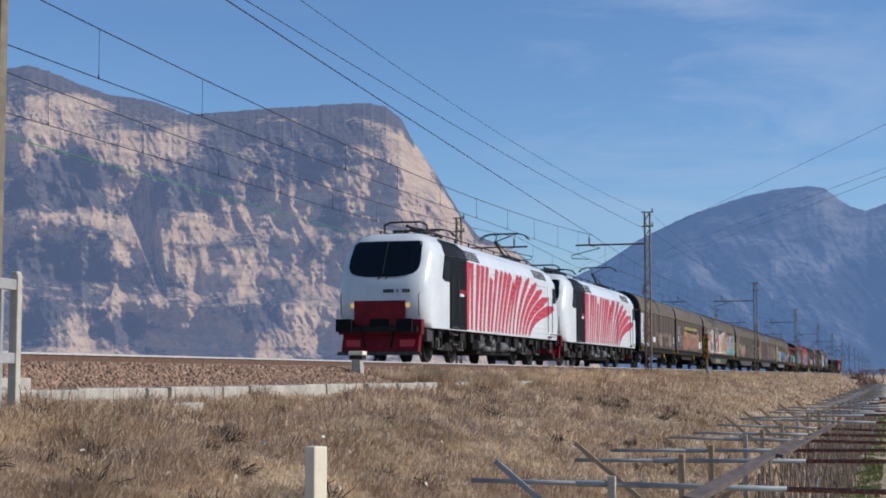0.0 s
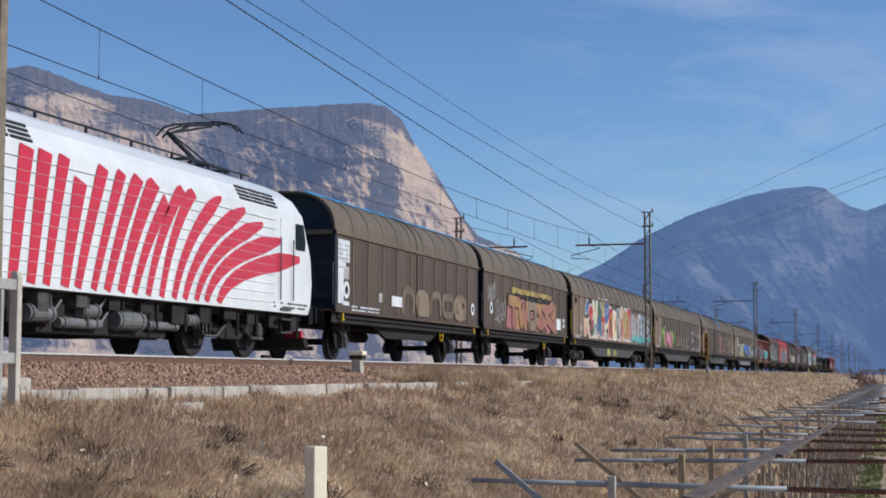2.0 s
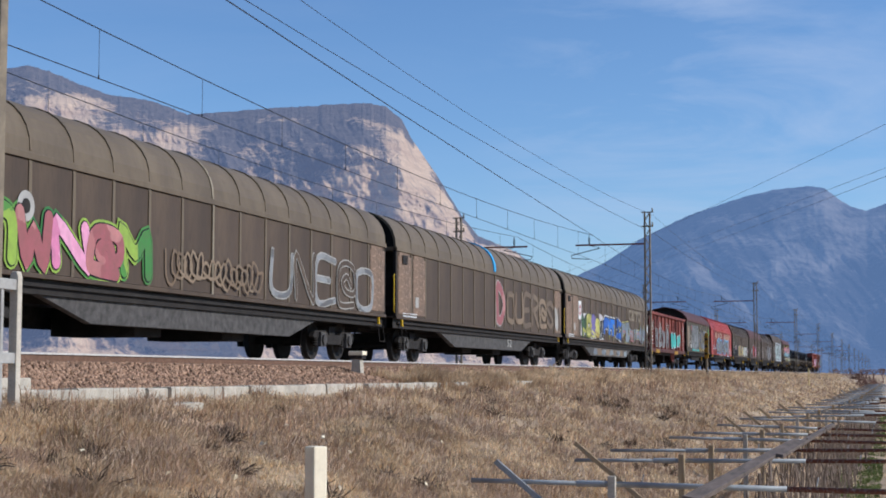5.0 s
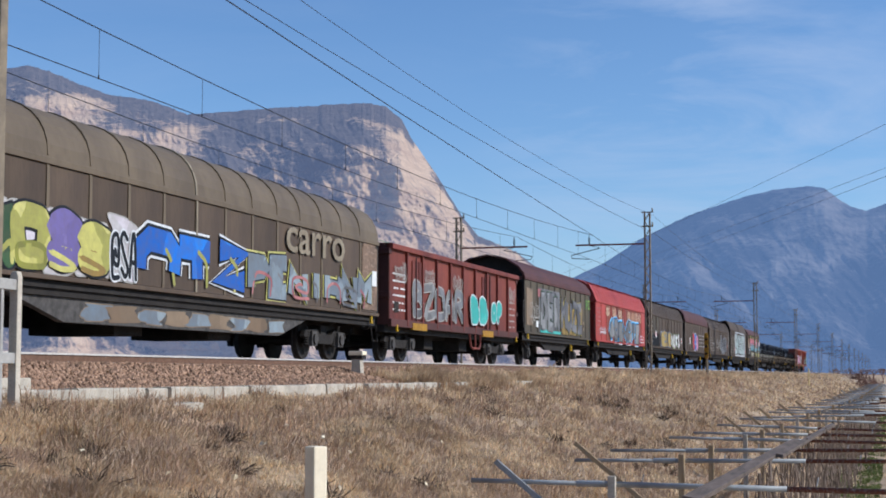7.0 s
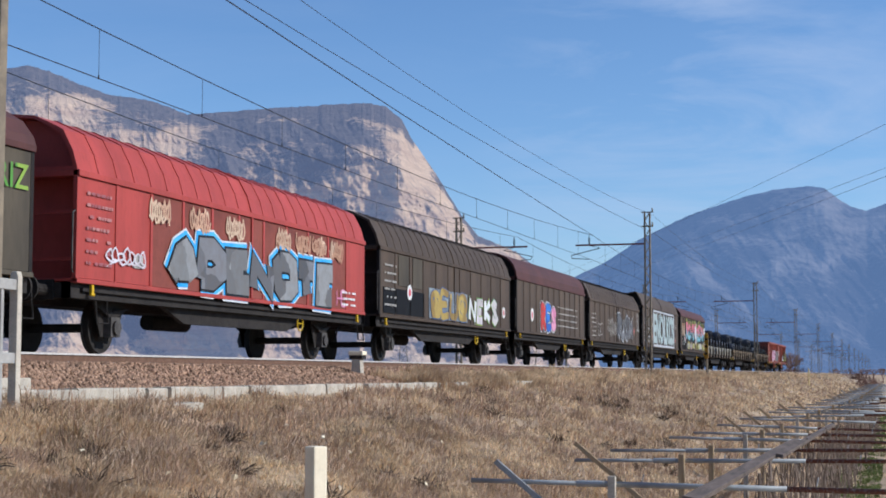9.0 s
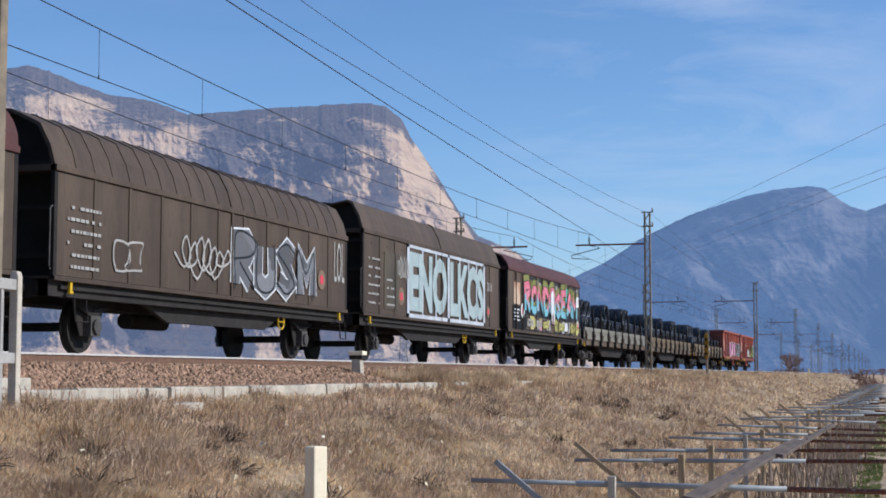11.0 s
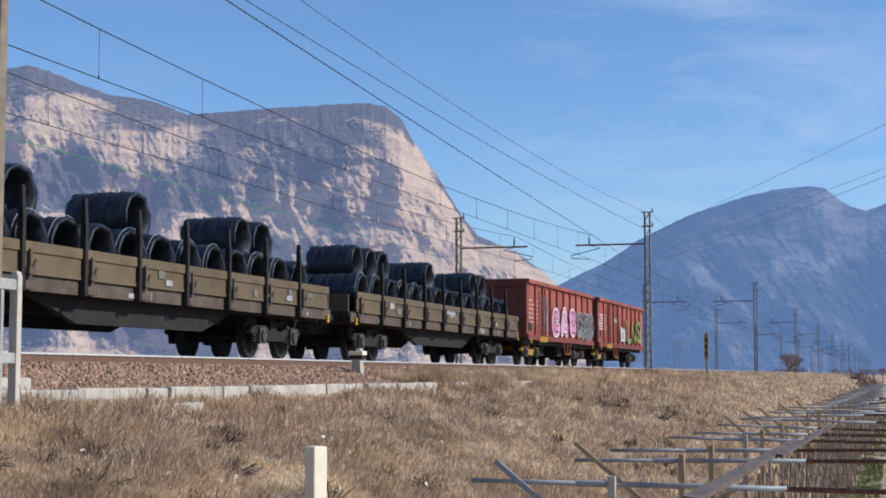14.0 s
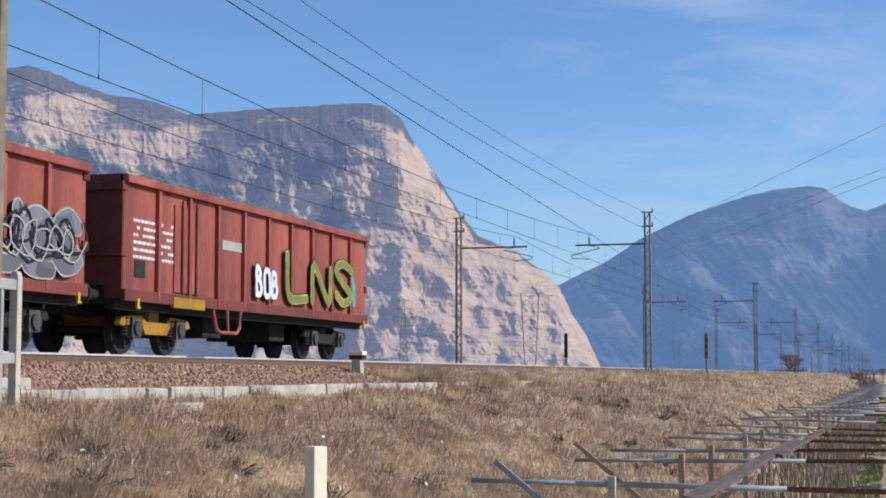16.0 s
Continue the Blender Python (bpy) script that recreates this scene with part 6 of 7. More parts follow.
    slab(bm, [(2.9, 1.05), (4.84, 1.05), (4.84, 3.29), (2.35, 3.29), (2.1, 2.55), (2.9, 2.5)], 1.452, 1.462)
    part("black_flank", finish(bm), BLACK, root, "black flank panel behind the cab")
    bm = bmesh.new()
    vs = [bm.verts.new(p) for p in ((1.44, 2.35, 3.29), (1.44, 5.0, 3.29), (1.26, 5.0, 3.64), (1.26, 2.6, 3.64), (1.0, 2.9, 3.85), (1.0, 5.0, 3.85))]
    bm.faces.new((vs[0], vs[1], vs[2], vs[3]))
    bm.faces.new((vs[3], vs[2], vs[5], vs[4]))
    bmesh.ops.translate(bm, verts=bm.verts, vec=(.02, 0, .012))
    part("black_shoulder", finish(bm), BLACK, root)
    for y0 in (2.25, 17.65):
        bm = bmesh.new()
        slab(bm, [(y0 + .05, 2.5), (y0 + .62, 2.5), (y0 + .62, 3.12), (y0 + .10, 3.12), (y0 - .02, 2.9)] if y0 < 5 else
             [(y0, 2.5), (y0 + .55, 2.5), (y0 + .6, 2.72), (y0 + .45, 3.1), (y0, 3.1)], 1.455, 1.466)
        part("cab_window", finish(bm), DULLGLASS, root)
    for y0, m in ((3.1, BLACK), (16.75, WHITE)):
        bm = bmesh.new()
        box(bm, 1.44, 1.468 if m is BLACK else 1.455, y0, y0 + .62, 1.25, 3.15)
        door = part("cab_door", finish(bm), m, root)
        for q in (-.06, .68):
            bm = bmesh.new()
            bar(bm, (1.50, y0 + q, 1.3), (1.50, y0 + q, 2.7), .015, 6)
            part("handrail", finish(bm), GEARLIGHT, door)
        for zz in (.55, .85, 1.08):
            bm = bmesh.new()
            box(bm, 1.36, 1.5, y0, y0 + .6, zz, zz + .04)
            part("door_step", finish(bm), GEARLIGHT, root)
    for y0, n, m in ((4.0, 2, BLACK), (5.2, 2, ROOFGEAR), (14.6, 3, ROOFGEAR)):
        for q in range(n):
            for j in range(4):
                bm = bmesh.new()
                box(bm, -.012, .012, 0, .62, -.026, .026)
                o = part("louvre", finish(bm), m if m is not BLACK else ROOFGEAR, root)
                z = 3.37 + j * .085
                o.matrix_basis = pose(float(np.interp(z, [3.30, 3.64], [1.44, 1.26])) + .012, y0 + q * .7, z, 0, -28, 0)
    # stripes that fan out backwards
    tops = [5.0 + .62 * i for i in range(13)] + [13.6, 14.8, 15.75, 16.75, 17.9]
    ztop = [3.27] * 14 + [3.12, 2.9, 2.62, 2.28]
    rs = random.Random(12)
    for i in range(18):
        yb, yt, zt = 5.0 + .5 * i + rs.uniform(-.05, .05), tops[i] + (rs.uniform(-.12, .12) if i < 13 else 0), ztop[i] - (.35 if i in (5, 10) else 0)
        wide = rs.uniform(1.15, 1.6)
        bend = max(0.0, (i - 7) / 10)
        bm = bmesh.new()
        rows = []
        for k in range(13):
            q = k / 12
            cy, cz = yb + (yt - yb) * (.42 - .34 * bend), 1.08 + (zt - 1.08) * (.5 + .18 * bend)
            y = (1 - q) ** 2 * yb + 2 * q * (1 - q) * cy + q * q * yt
            z = (1 - q) ** 2 * 1.08 + 2 * q * (1 - q) * cz + q * q * zt
            dy = 2 * (1 - q) * (cy - yb) + 2 * q * (yt - cy)
            dz = 2 * (1 - q) * (cz - 1.08) + 2 * q * (zt - cz)
            ln = math.hypot(dy, dz)
            w = wide * (.115 + .03 * bend) * (.75 + .5 * q - .25 * bend) * (1 if q < .85 or i < 13 else 1 - (q - .85) * 4.5)
            rows.append((bm.verts.new((1.460, y - dz / ln * w, min(3.29, z + dy / ln * w))), bm.verts.new((1.460, y + dz / ln * w, max(1.06, min(3.29, z - dy / ln * w))))))
        for a, b in zip(rows, rows[1:]):
            bm.faces.new((a[0], a[1], b[1], b[0]))
        part("red_stripe", finish(bm), RED, root)
    for k in range(10):
        bm = bmesh.new()
        z = 1.22 + k * .205
        prism(bm, [(1.45, z - .012), (1.468, z), (1.45, z + .012)], 5.05, 16.4)
        part("side_bead", finish(bm), WHITE, root)
    for k in range(16):
        bm = bmesh.new()
        z = 1.24 + k * .13
        prism(bm, [(1.455, z - .014), (1.474, z), (1.455, z + .014)], 3.85, 4.82)
        part("flank_rib", finish(bm), BLACK, root)
    bm = bmesh.new()
    box(bm, 1.46, 1.479, 3.95, 4.78, 2.20, 2.32)
    sign = part("flank_sign", finish(bm), DARKRED, root, "small dark red and white sign")
    bm = bmesh.new()
    box(bm, 1.47, 1.483, 3.98, 4.45, 2.10, 2.19)
    part("sign_bar", finish(bm), SIGNWHITE, sign)
    for y0, z0, r, long in ((6.7, .62, .14, .8), (7.7, .5, .09, 1.4), (8.4, .72, .12, .6), (9.6, .6, .17, 1.0), (10.9, .55, .08, 1.2), (12.4, .7, .11, .5)):
        bm = bmesh.new()
        bar(bm, (1.22, y0, z0), (1.22, y0 + long, z0), r, 14)
        for q in (.12, .88):
            bar(bm, (1.22, y0 + long * q - .03, z0), (1.22, y0 + long * q + .03, z0), r + .02, 14)
        bar(bm, (1.24, y0 + long, z0), (1.24, y0 + long + .3, z0 + .25), .025, 6)
        part("air_tank", finish(bm), TANK, root)
    bm = bmesh.new()
    for k, w in enumerate((.11, .11, .11, .11, 0, .06, 0, .11, .11, .11)):
        if w:
            box(bm, .1 + k * .085, .1 + k * .085 + w * .6, .055, .075, 2.06, 2.16)
    part("number_bars", finish(bm), GEARLIGHT, root, at=pose(0, FRONT, 0))
    legend(root, 16.4, 18.4, 1.12, 1.3, 2, 5, 1.456, GEARLIGHT)
    # frame, gear, bogies
    bm = bmesh.new()
    box(bm, -1.2, 1.2, .35, L - .35, .88, 1.06)
    box(bm, -1.15, 1.15, 7.2, 11.8, .32, .9)
    part("underframe", finish(bm, .02), GEAR, root)
    rng = random.Random(6)
    for k in range(15):
        y = .9 + k * 1.2
        bm = bmesh.new()
        w, h = rng.uniform(.25, .6), rng.uniform(.12, .32)
        box(bm, 1.12, 1.30 + rng.uniform(0, .08), y, y + w, .9 - h, .98)
        bar(bm, (1.3, y + w + .1, .95), (1.3, y + w + .1, .45), .04, 8)
        part("underfloor_gear", finish(bm, .02), rng.choice((GEAR, GEARLIGHT, GEAR)), root)
    for yc in (4.0, L - 4.0):
        bogie(root, yc, 2.65, .55)
        for q in (-1, 1):
            bm = bmesh.new()
            tube(bm, [(1.12, yc + q * .3, .75), (1.14, yc + q * .9, .42), (1.14, yc + q * 1.5, .42)], .035, 6)
            part("sand_pipe", finish(bm), GEARLIGHT, root)
    # roof: long ducts, insulators, one folded and one raised current collector
    bm = bmesh.new()
    box(bm, -.42, .42, 5.4, 13.4, 3.95, 4.06)
    part("roof_duct", finish(bm, .02), ROOFGEAR, root)
    for x in (-.72, .72):
        bm = bmesh.new()
        bar(bm, (x, 2.4, 4.10), (x, 16.6, 4.10), .022, 6)
        for k in range(9):
            bar(bm, (x, 2.6 + k * 1.7, 3.9), (x, 2.6 + k * 1.7, 4.10), .03, 6)
        part("roof_rail", finish(bm), ROOFGEAR, root)
    for yc, up in ((4.2, False), (15.0, True)):
        pan = new("pantograph")
        pan.parent, pan.matrix_basis = root, pose(0, yc, 0)
        bm = bmesh.new()
        for x in (-.5, .5):
            bar(bm, (x, -1.0, 4.16), (x, 1.0, 4.16), .035, 6)
        for y in (-1, 0, 1):
            bar(bm, (-.5, y, 4.16), (.5, y, 4.16), .035, 6)
        for x in (-.5, .5):
            for y in (-.9, .9):
                for q in range(3):
                    bar(bm, (x, y, 3.94 + q * .07), (x, y, 3.98 + q * .07), .07, 8)
        part("base_frame", finish(bm), ROOFGEAR, pan)
        elbow, head = ((0, -.95, 4.72), 5.16) if up else ((0, -1.15, 4.30), 4.36)
        hy = .55 if up else .9
        bm = bmesh.new()
        bar(bm, (0, .75, 4.2), elbow, .05, 8)
        bar(bm, (.25, .75, 4.2), (elbow[0] + .06, elbow[1], elbow[2]), .02, 6)
        part("lower_arm", finish(bm), ROOFGEAR, pan)
        bm = bmesh.new()
        for x in (-.3, .3):
            bar(bm, elbow, (x, hy, head - .06), .026, 6)
        part("upper_arm", finish(bm), ROOFGEAR, pan)
        bm = bmesh.new()
        for q in (-.14, .14):
            tube(bm, [(-.98, hy + q, head - .24), (-.82, hy + q, head - .06), (-.55, hy + q, head), (.55, hy + q, head), (.82, hy + q, head - .06), (.98, hy + q, head - .24)], .022, 6)
        bar(bm, (-.4, hy - .16, head - .04), (-.4, hy + .16, head - .04), .02, 6)
        bar(bm, (.4, hy - .16, head - .04), (.4, hy + .16, head - .04), .02, 6)
        part("collector_head", finish(bm), ROOFGEAR, pan)
        if not up:
            bm = bmesh.new()
            tube(bm, [(-.7, -1.2, 4.05), (-.7, -1.3, 4.30), (-.5, -1.35, 4.40), (.5, -1.35, 4.40), (.7, -1.3, 4.30), (.7, -1.2, 4.05)], .035, 6)
            part("guard_hoop", finish(bm), ROOFGEAR, pan)
    return root


# ---- paint pieces ----
C = lambda *v: lin(*v)
P_ORANGE = spray("orange_spray", [C(158, 112, 66), C(176, 134, 78), C(146, 92, 66), C(164, 108, 90)], 2.2)
P_YELLOW = spray("yellow_spray", [C(168, 142, 66), C(184, 160, 84), C(146, 120, 60)], 2.0)
P_PINK = spray("pink_spray", [C(176, 108, 108), C(188, 128, 124), C(160, 92, 96)], 2.0)
P_ROSE = spray("rose_spray", [C(226, 150, 182), C(236, 172, 198), C(214, 130, 166)], 2.0)
P_DARKGREEN = spray("dark_green_spray", [C(38, 74, 46), C(48, 92, 54)], 1.6)
P_SCARLET = spray("scarlet_spray", [C(196, 52, 48), C(180, 40, 44)], 1.6)
P_PURPLE = spray("purple_spray", [C(104, 92, 150), C(124, 112, 168)], 1.8)
P_CREAM = spray("cream_spray", [C(226, 206, 150), C(232, 216, 176)], 1.8)
P_NAVY = spray("dull_blue_spray", [C(52, 88, 138), C(66, 104, 150)], 1.8)
P_STEEL = spray("dark_silver_spray", [C(104, 106, 110), C(78, 80, 84), C(124, 126, 130)], 1.6)
P_HALO = spray("thin_white_halo_spray", [C(206, 202, 200), C(190, 184, 184), C(222, 214, 220)], 1.6)
P_OLIVE = spray("olive_spray", [C(150, 150, 62), C(128, 130, 54)], 1.8)
P_AZURE = mat("azure_spray", C(52, 152, 218), C(96, 182, 230), rough=0.5, scale=2, bump=0)
FADED = spray("nearly_worn_off_spray", [C(112, 95, 76), C(102, 86, 69), C(124, 106, 84)], 1.2)
P_SKIN = spray("pale_peach_spray", [C(214, 170, 140), C(196, 150, 120), C(220, 190, 160)], 1.4)
P_TEAL = spray("teal_spray", [C(80, 196, 184), C(60, 176, 166)], 2.0)
P_GREEN = spray("green_spray", [C(52, 120, 62), C(90, 150, 60), C(150, 180, 70)], 1.5)
P_LIME = spray("lime_spray", [C(192, 186, 92), C(208, 202, 120), C(164, 162, 80)], 1.8)
P_BLUE = spray("blue_spray", [C(28, 110, 206), C(36, 128, 220), C(22, 92, 180)], 1.2)
P_GREYBLUE = spray("grey_blue_spray", [C(128, 142, 150), C(150, 164, 170), C(112, 124, 134)], 2.2)
P_GREY = spray("grey_spray", [C(124, 126, 126), C(96, 98, 100), C(146, 148, 148)], 1.8)
P_BEIGE = spray("faded_beige_spray", [C(126, 105, 82), C(110, 92, 72), C(142, 122, 98)], 1.4)
def two_tone(name, low, high, z0):
    """Letters filled in two colours that meet at a ragged line."""
    m = mat(name, low, low, rough=0.5, scale=3, fine=40, bump=0.05)
    n, l = m.node_tree.nodes, m.node_tree.links
    geo, sep, no = n.new("ShaderNodeNewGeometry"), n.new("ShaderNodeSeparateXYZ"), n.new("ShaderNodeTexNoise")
    no.inputs["Scale"].default_value = 2.2
    tc = n.new("ShaderNodeTexCoord")
    l.new(tc.outputs["Object"], no.inputs["Vector"])
    l.new(geo.outputs["Position"], sep.inputs["Vector"])
    add, edge, mix, pink = n.new("ShaderNodeMath"), n.new("ShaderNodeMapRange"), n.new("ShaderNodeMix"), n.new("ShaderNodeMix")
    add.operation = "MULTIPLY_ADD"
    add.inputs[1].default_value = 1.9
    l.new(no.outputs["Fac"], add.inputs[0])
    l.new(sep.outputs["Z"], add.inputs[2])
    edge.inputs["From Min"].default_value, edge.inputs["From Max"].default_value = z0 + .9, z0 + 1.0
    l.new(add.outputs["Value"], edge.inputs["Value"])
    mix.data_type = pink.data_type = "RGBA"
    pink.inputs["A"].default_value, pink.inputs["B"].default_value = high
    l.new(no.outputs["Fac"], pink.inputs["Factor"])
    mix.inputs["A"].default_value = low
    l.new(pink.outputs["Result"], mix.inputs["B"])
    l.new(edge.outputs["Result"], mix.inputs["Factor"])
    l.new(mix.outputs["Result"], n["Principled BSDF"].inputs["Base Color"])
    return m


P_TWOTONE = two_tone("red_and_light_blue_spray", C(116, 170, 182), (C(190, 36, 58), C(212, 150, 166)), 3.38 + 2.45)
P_PARTY = spray("bright_mixed_spray", [C(186, 70, 90), C(104, 172, 188), C(176, 168, 92), C(206, 150, 164), C(196, 204, 206)], 1.5, False)
P_BLACK = mat("black_spray", C(26, 26, 28), C(36, 36, 38), rough=0.5, scale=3, bump=0)
P_WHITE = mat("white_spray", C(222, 222, 220), C(196, 198, 198), rough=0.5, scale=3, bump=0)
P_PALEGREY = mat("pale_grey_roller_paint", C(168, 182, 180), C(146, 160, 158), rough=0.6, scale=2, bump=0)
P_FRAME = mat("worn_white_frame_paint", C(196, 200, 204), C(168, 172, 176), rough=0.6, scale=2, bump=0)
P_SOFTWHITE = mat("thin_white_spray", C(176, 172, 164), C(150, 146, 138), rough=0.6, scale=2, bump=0)

# ---- the consist, front to rear ----
locomotive(18.6)
locomotive(38.1)

def blue_edge(wagon, length):
    bm = bmesh.new()
    bar(bm, (.6, .1, 4.20), (.6, length - .1, 4.20), .022, 6)
    part("roof_edge", finish(bm), LIGHTBLUE, wagon, "light blue line along the roof")


BRN = "brown sliding-wall vans"
w = covered_wagon("covered_wagon", "dusty brown two-axle sliding-wall van with torn white posters", 58.35, 13.4, BROWN, BROWNROOF, BRN, panels=11, endpaint=BLUEBLACK, eave=3.2, inset=1.6)
blue_edge(w, 13.4)
plate(w, "poster", .16, .98, 2.45, 3.0, P_WHITE)
plate(w, "poster", .16, .70, 2.30, 2.46, P_WHITE)
plate(w, "poster", .16, .55, 1.40, 2.32, P_WHITE)
plate(w, "poster", .52, .95, 1.36, 1.46, P_WHITE)
plate(w, "poster", .55, .95, 2.02, 2.34, P_SOFTWHITE, WX + .012)
legend(w, .2, .9, 2.5, 2.95, 4, 11, WX + .024, P_SOFTWHITE)
disc(w, "round_mark", .76, 1.75, .22, SIGNWHITE, inner=GEAR)
plate(w, "poster", 4.35, 5.25, 1.5, 1.78, SIGNWHITE, label="white notice board")
plate(w, "poster", 3.25, 3.55, 1.55, 1.8, P_SOFTWHITE)
legend(w, 1.15, 3.3, 1.24, 1.42, 2, 1, material=P_WHITE)
sprayed(w, "^@^O@", 5.2, 11.8, 1.32, 2.15, .22, [(0, [FADED, P_BEIGE, FADED])], 21)
disc(w, "round_mark", 12.65, 1.75, .2, SIGNWHITE, inner=GEAR)
w = covered_wagon("covered_wagon", "dusty brown sliding-wall van with orange and yellow graffiti", 72.4, 13.6, BROWN, BROWNROOF, BRN, panels=10, eave=3.2)
blue_edge(w, 13.6)
plate(w, "yellow_band", 4.0, 10.6, 2.56, 2.78, P_YELLOW, WX + .012)
blobs(w, 3.1, 11.4, 1.26, 2.45, 8, P_BEIGE, [P_PINK, P_ORANGE, P_PINK], 22, x=WX + .014, grow=.05)
sprayed(w, "TWOSK", 3.4, 10.7, 1.27, 2.62, .40, [(.12, P_BLACK), (0, [P_ORANGE, P_ORANGE, P_BEIGE, P_ORANGE])], 7, WX + .026, fill=1.06)
scribble(w, 4.5, 9.8, 2.36, 2.62, P_BLACK, 8, .05, WX + .030, 12)
scribble(w, .6, 1.4, 2.0, 2.9, P_SOFTWHITE, 9)
scribble(w, 1.6, 2.9, 1.4, 2.3, P_SOFTWHITE, 24, .035, loops=5)
disc(w, "round_mark", 1.0, 1.9, .2, SIGNWHITE, inner=GEAR)
plate(w, "notice_board", 11.35, 12.15, 1.45, 1.9, SIGNWHITE, WX + .03, "white notice board")
disc(w, "round_mark", 12.8, 1.75, .2, SIGNWHITE, inner=GEAR)

BIG = "long brown bogie sliding-wall vans"
def long_van(start, length, text):
    w = covered_wagon("covered_wagon", text, start, length, BROWN, BROWNROOF, BIG, panels=16, bogies=True, stamped=True)
    plate(w, "poster", 1.75, 2.05, 1.55, 1.85, P_SOFTWHITE)
    legend(w, .6, 1.9, 1.25, 1.4, 2, start)
    return w


w = long_van(87.0, 21.9, "long brown van covered in a many-coloured mural of letters")
plate(w, "mural_ground", 3.6, 20.6, 1.28, 1.62, P_SKIN, WX + .008)
blobs(w, 2.5, 3.6, 1.35, 2.25, 2, P_BEIGE, [P_SKIN], 30, x=WX + .014, grow=.03)
sprayed(w, "|", 2.3, 4.3, 2.35, 3.0, .34, [(.14, P_WHITE), (0, P_NAVY)], 3, lean=.9)
sprayed(w, "SHATP", 3.7, 8.6, 1.34, 3.02, .38, [(.16, P_WHITE), (0, [P_SCARLET, P_CREAM, P_DARKGREEN, P_YELLOW, P_NAVY, P_SCARLET, P_CREAM, P_SKIN])], 31, WX + .018, fill=1.1)
sprayed(w, "SHATP", 3.75, 8.55, 1.40, 2.3, .24, [(0, [P_DARKGREEN, P_GREYBLUE, P_NAVY, P_SCARLET, P_CREAM, P_GREYBLUE, P_SCARLET, P_YELLOW])], 31, WX + .028, fill=1.0)
sprayed(w, "^@O^@^", 8.6, 14.9, 1.36, 2.95, .40, [(.16, P_WHITE), (0, [P_SCARLET, P_CREAM, P_GREY, P_SKIN, P_YELLOW])], 32, WX + .018, fill=1.1)
sprayed(w, "||||||", 8.8, 14.8, 1.36, 2.6, .26, [(0, [P_YELLOW, P_SCARLET, P_CREAM, P_SCARLET, P_SKIN])], 33, WX + .030)
plate(w, "mural_ground", 15.0, 21.6, 1.3, 2.85, P_GREY, WX + .012)
sprayed(w, "@^O@^U", 15.0, 21.6, 1.34, 2.85, .26, [(.12, P_BLACK), (0, [P_SOFTWHITE, P_YELLOW, P_HALO, P_GREYBLUE, P_SOFTWHITE, P_OLIVE])], 34, WX + .018, fill=1.05)
scribble(w, 15.1, 21.4, 1.34, 1.75, P_TEAL, 35, .08, WX + .034, 12)
scribble(w, 15.1, 21.4, 1.4, 2.7, P_HALO, 36, .04, WX + .040, 14)
blobs(w, 8.2, 12.4, .56, .88, 5, P_BEIGE, [GEARLIGHT, P_LIME], 34, x=1.306, grow=.02)
w = long_van(110.2, 21.8, "long brown van with a pink and green graffito")
sprayed(w, "^WN@M", 2.6, 8.2, 1.27, 2.3, .26, [(.14, P_GREEN), (.05, P_BLACK), (0, [P_GREEN, P_PINK, P_ROSE, P_PINK, P_GREEN])], 35, fill=1.05)
scribble(w, 9.0, 13.2, 1.3, 2.1, P_BEIGE, 36, .06, loops=16)
sprayed(w, "UNE@O", 13.8, 20.8, 1.28, 2.5, .12, [(.06, P_SOFTWHITE), (0, [P_GREY, BROWN])], 37)
disc(w, "round_mark", 4.0, 2.3, .25, P_SOFTWHITE, inner=GEAR)
w = long_van(132.9, 21.7, "long brown van with faded beige graffiti letters")
sprayed(w, "D", 10.9, 12.2, 1.35, 2.9, .3, [(.1, P_SOFTWHITE), (0, P_PINK)], 41)
sprayed(w, "OUER@S", 12.4, 20.2, 1.4, 2.7, .20, [(0, [FADED, P_BEIGE, FADED])], 42)
blobs(w, 20.5, 21.4, 1.4, 2.4, 2, P_BEIGE, [P_SOFTWHITE, BROWN], 43, grow=.03)
bm = bmesh.new()
prism(bm, [(x * 1.02, z + .04) for x, z in roof_line(3.15, 4.22, "round")] + [(x, z) for x, z in reversed(roof_line(3.15, 4.22, "round"))], 10.7, 10.95)
part("blue_seam", finish(bm), LIGHTBLUE, w, "light blue painted roof seam")
lettering(w, "S2", 13.2, 13.8, .62, .9, [(.0, P_SOFTWHITE)], x=1.306)
w = long_van(155.4, 22.1, "long brown van with green, blue and grey graffiti")
blobs(w, 3.3, 8.5, 1.28, 2.40, 5, P_SOFTWHITE, [P_HALO], 44, x=WX + .012, grow=.03)
sprayed(w, "MOSS", 3.5, 7.6, 1.27, 2.34, .40, [(.10, P_BLACK), (0, [P_DARKGREEN, P_LIME, P_PURPLE, P_LIME])], 45, WX + .024, fill=1.12)
sprayed(w, "MOSS", 3.6, 7.5, 1.30, 1.75, .10, [(0, [P_LIME, P_OLIVE, P_LIME, P_YELLOW])], 46, WX + .036)
sprayed(w, "@SA", 7.6, 8.6, 1.27, 2.2, .09, [(.07, P_WHITE), (0, P_BLACK)], 47, WX + .030)
sprayed(w, "^TZ", 8.6, 13.5, 1.27, 2.44, .46, [(.22, P_WHITE), (.12, P_BLACK), (0, P_BLUE)], 48, WX + .022, soft=False, fill=1.1)
sprayed(w, "|||", 9.3, 13.6, 1.3, 2.1, .10, [(0, P_LIME)], 49, WX + .038)
